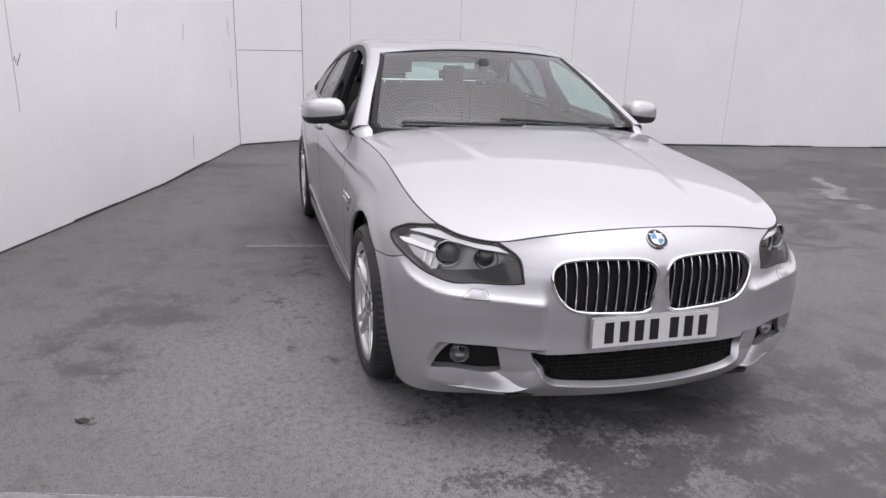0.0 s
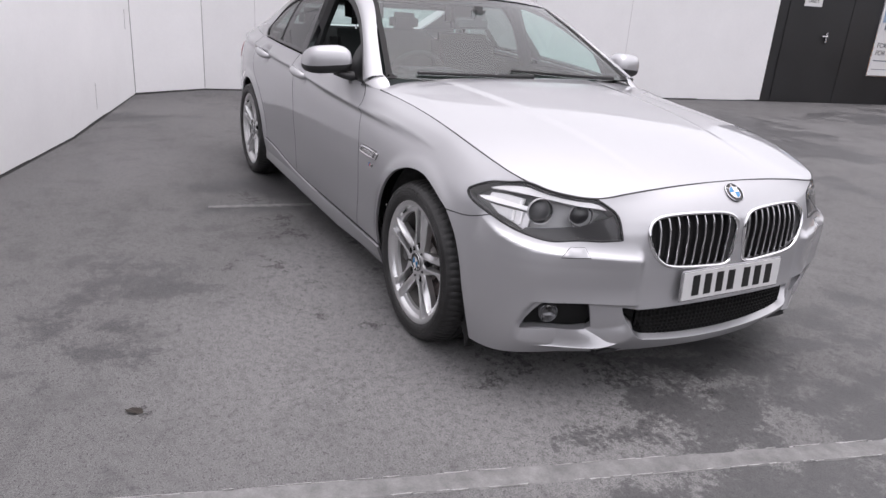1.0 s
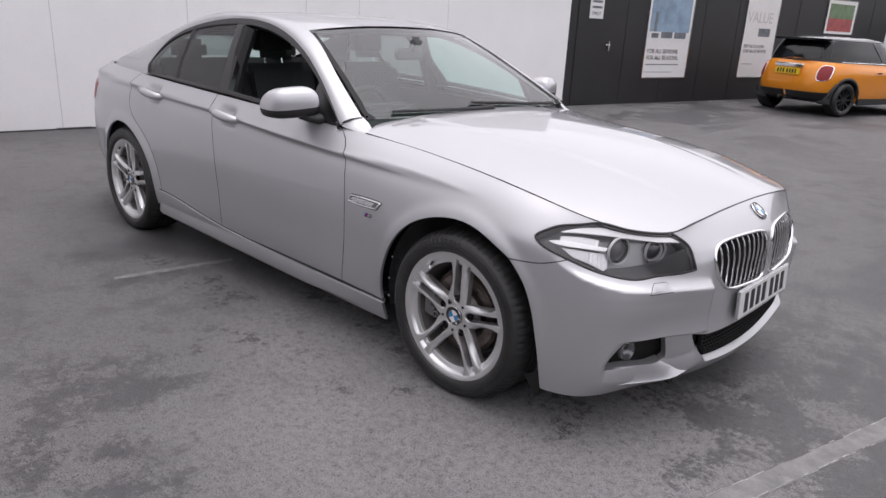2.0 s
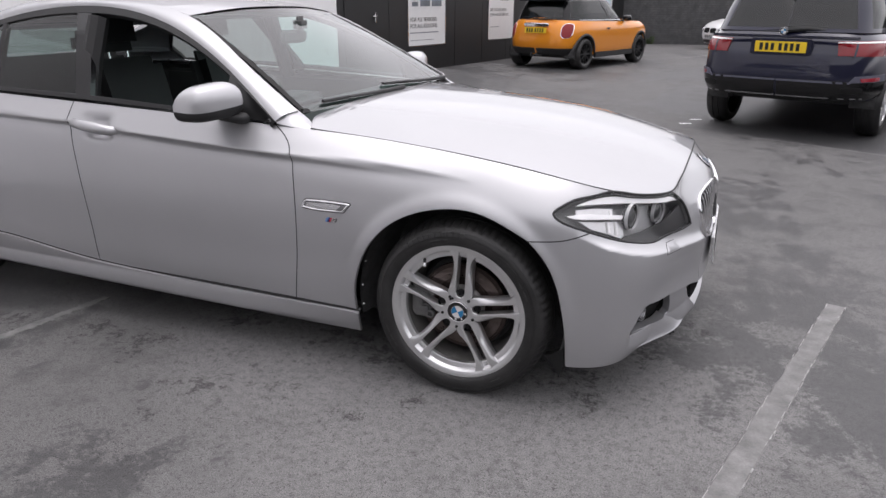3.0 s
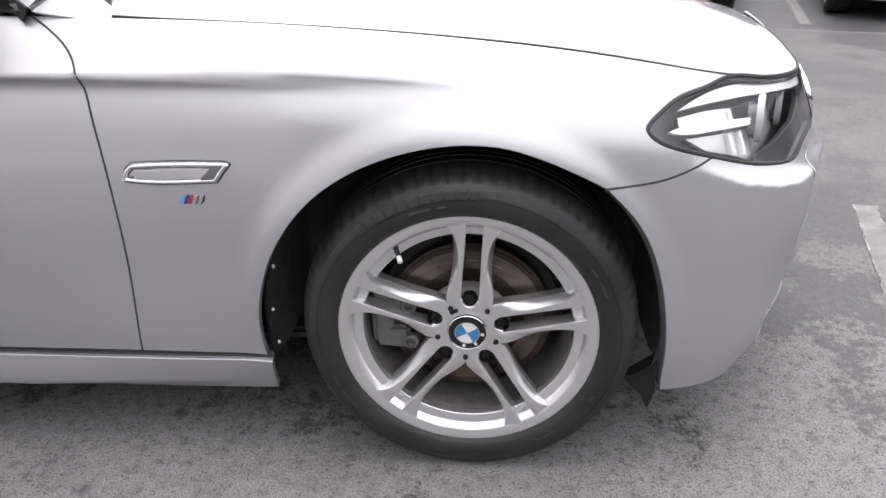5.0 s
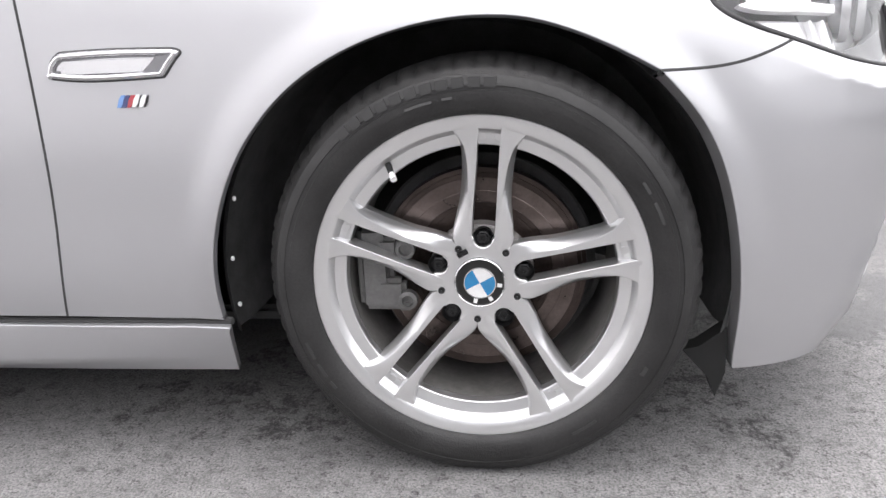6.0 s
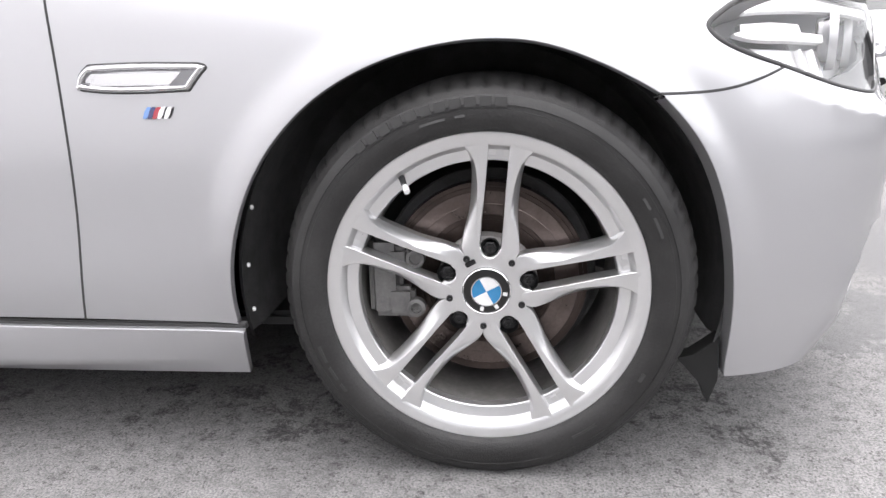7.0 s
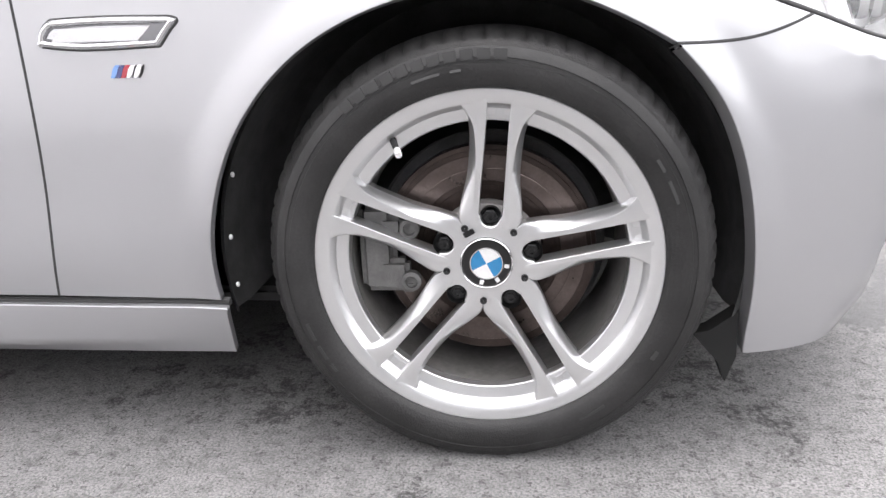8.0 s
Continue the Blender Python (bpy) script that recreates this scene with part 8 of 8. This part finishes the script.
# board joints, scuffs and scratches
s = plan_s(LEFT_START, (-2.54, -2.863))
wall_mark("wall_left", LEFT_START, LEFT_END, (s, s + 0.006), (s - 0.01, s - 0.004), 0.9, WHITE_H, M["faint_joint"], 0.002)
for i in range(6):
    wall_mark("wall_left", LEFT_START, LEFT_END, (s + 0.01 + 0.012 * i, s + 0.016 + 0.012 * i), (s + 0.022 + 0.012 * i, s + 0.027 + 0.012 * i), 1.20 + 0.02 * abs(i - 2), 1.225 + 0.02 * abs(i - 2), M["board_joint"], 0.003, name="scratch")
for wall, a, b, p, z0, z1, lean in (
    ("wall_left", LEFT_START, LEFT_END, (-3.78, -2.38), 1.46, 1.60, 0.03),
    ("wall_left_far", LEFT_END, CORNER, (-5.08, -1.94), 1.36, 1.53, 0.05),
    ("wall_left_far", LEFT_END, CORNER, (-5.17, -1.915), 0.12, 0.37, 0.02),
    ("wall_left_far", LEFT_END, CORNER, (-6.60, -1.497), 1.40, 1.63, -0.02),
    ("wall_left_far", LEFT_END, CORNER, (-6.60, -1.497), 0.78, 0.99, 0.01),
):
    s = plan_s(a, p)
    wall_mark(wall, a, b, (s, s + 0.008), (s + lean, s + lean + 0.006), z0, z1, M["board_joint"], 0.002, name="scratch")
n = plan_s(CORNER, PANEL)
wall_mark("wall_return", CORNER, PANEL, (0.02, n - 0.02), (0.02, n - 0.02), 1.226, 1.234, M["board_joint"], 0.002)
wall_mark("wall_return", CORNER, PANEL, (0.002, 0.009), (0.002, 0.009), 0.03, WHITE_H, M["board_joint"], 0.002)
wall_mark("wall_return", CORNER, PANEL, (n - 0.012, n - 0.004), (n - 0.012, n - 0.004), 0.03, WHITE_H, M["board_joint"], 0.002)
for p in ((-7.155, 0.11), (-6.93, 1.62), (-6.69, 3.24), (-6.57, 4.08), (-6.33, 5.7)):
    s = plan_s(PANEL, p)
    wall_mark("wall_back", PANEL, EDGE, (s, s + 0.005), (s, s + 0.005), 0.03, WHITE_H, M["faint_joint"], 0.002)

# the bricks of the far wall, laid in courses
BA, BB = Vector((*BLACK_END, 0)), Vector((14.0, 26.15, 0))
BD = (BB - BA).normalized()
BN = Vector((BD.y, -BD.x, 0))
verts, faces = [], []
rnd = random.Random(11)
for course in range(32):
    z0 = 0.004 + course * 0.0755
    s = -0.11 if course % 2 else 0.0
    while s < (BB - BA).length - 0.25:
        s0, s1, out = max(s, 0.0), s + 0.215, rnd.uniform(0.005, 0.009)
        k = len(verts)
        for o in (0.0, out):
            verts += [tuple(BA + BD * u + BN * o + Vector((0, 0, z))) for u, z in ((s0, z0), (s1, z0), (s1, z0 + 0.065), (s0, z0 + 0.065))]
        faces += [(k + 4, k + 5, k + 6, k + 7)] + [(k + i, k + (i + 1) % 4, k + 4 + (i + 1) % 4, k + 4 + i) for i in range(4)]
        s += 0.225
bricks = under(mesh_ob("bricks", verts, faces, M["brick_unit"]), bpy.data.objects["wall_brick"])
bricks["kind"] = "stuff"

# a tuft of weeds at the foot of the brick wall
rnd = random.Random(5)
tuft = empty("weed_tuft", Matrix.Translation((-2.02, 23.18, 0)))
tagged(tuft, "small green weed tuft at the brick wall's foot", "weed")
for k in range(26):
    a, h, lean = rnd.uniform(0, 6.28), rnd.uniform(0.10, 0.34), rnd.uniform(0.03, 0.16)
    bx, by = rnd.uniform(-0.12, 0.12), rnd.uniform(-0.03, 0.05)
    bm = bmesh.new()
    rows = []
    for q in np.linspace(0, 1, 5):
        w = 0.020 * (1 - q) ** 0.6 * (0.5 + q) + 0.001
        c = Vector((bx + lean * q * q * math.cos(a), by + lean * q * q * math.sin(a), h * q))
        rows.append([bm.verts.new(c + Vector((-math.sin(a), math.cos(a), 0)) * w), bm.verts.new(c - Vector((-math.sin(a), math.cos(a), 0)) * w)])
    for p, q in zip(rows, rows[1:]):
        bm.faces.new((p[0], p[1], q[1], q[0]))
    part("leaf", bm, M["weed"], tuft)

for k, (x, y) in enumerate(((0.364, 6.116), (0.47, 6.50))):
    ground_strip("bay_line", (x - 0.07, y - 0.03), (x + 0.07, y + 0.04), 0.05, M["poster"], "small white paint fleck on the asphalt", 0.003, 0.015, 6, seed=20 + k)

# dead leaves on the asphalt
for k, (x, y, r) in enumerate(((0.222, -2.078, 0.026),)):
    rnd = random.Random(40 + k)
    bm = bmesh.new()
    c = bm.verts.new((0, 0, 0.006))
    ring = [bm.verts.new((r * rnd.uniform(0.55, 1.1) * math.cos(a) * 1.5, r * rnd.uniform(0.55, 1.1) * math.sin(a), rnd.uniform(0.001, 0.010))) for a in (2 * math.pi * i / 11 for i in range(11))]
    for i in range(11):
        bm.faces.new((c, ring[i], ring[(i + 1) % 11]))
    leaf = tagged(bm_ob("dead_leaf", bm, M["dead_leaf"]), "crumpled dark dead leaf on the asphalt", "leaf")
    leaf.matrix_basis = pose(x, y, 0.0, 0, 0, rnd.uniform(0, 180))

# panes let the daylight into the cabin and the lamps
for o in bpy.data.objects:
    if o.type == "MESH" and o.data.materials and o.data.materials[0] in (M["glass"], M["privacy"], M["lamp_glass"]):
        o.visible_shadow = False

# the nose of the saloon drawn in: its corners swept back more than the middle
bpy.context.view_layer.update()


def swept(p):
    x, y, z = p
    start = 0.22 + 0.20 * min(1.0, max(0.0, (0.68 - z) / 0.10))
    k = min(1.0, max(0.0, (x - start) / 0.36))
    c = min(1.0, max(0.0, (abs(y) - 0.30) / 0.35))
    low = 0.30 + 0.70 * min(1.0, max(0.0, (z - 0.28) / 0.20))
    up = min(1.0, max(0.0, (z - 0.56) / 0.12))
    c = c * c * (3 - 2 * c)
    top = min(1.0, max(0.0, (z - 0.62) / 0.10))
    return ((1 - up) * low * (0.012 + 0.010 * c) - 0.018 * top * (1 - c)) * k * k * (3 - 2 * k)


still, done = Matrix.Identity(4), set()
for o in saloon.children_recursive:
    m = o.matrix_world
    if m.translation.x < 0.30 and (m != still):
        continue
    if m == still:
        if o.type == "MESH" and o.data.name not in done:
            done.add(o.data.name)
            co = np.empty(len(o.data.vertices) * 3, np.float32)
            o.data.vertices.foreach_get("co", co)
            co = co.reshape(-1, 3)
            for i in np.nonzero(co[:, 0] > 0.22)[0]:
                co[i, 0] -= swept(co[i])
            o.data.vertices.foreach_set("co", co.ravel())
            o.data.update()
    elif o.parent.matrix_world == still:
        o.location.x -= swept(m.translation)
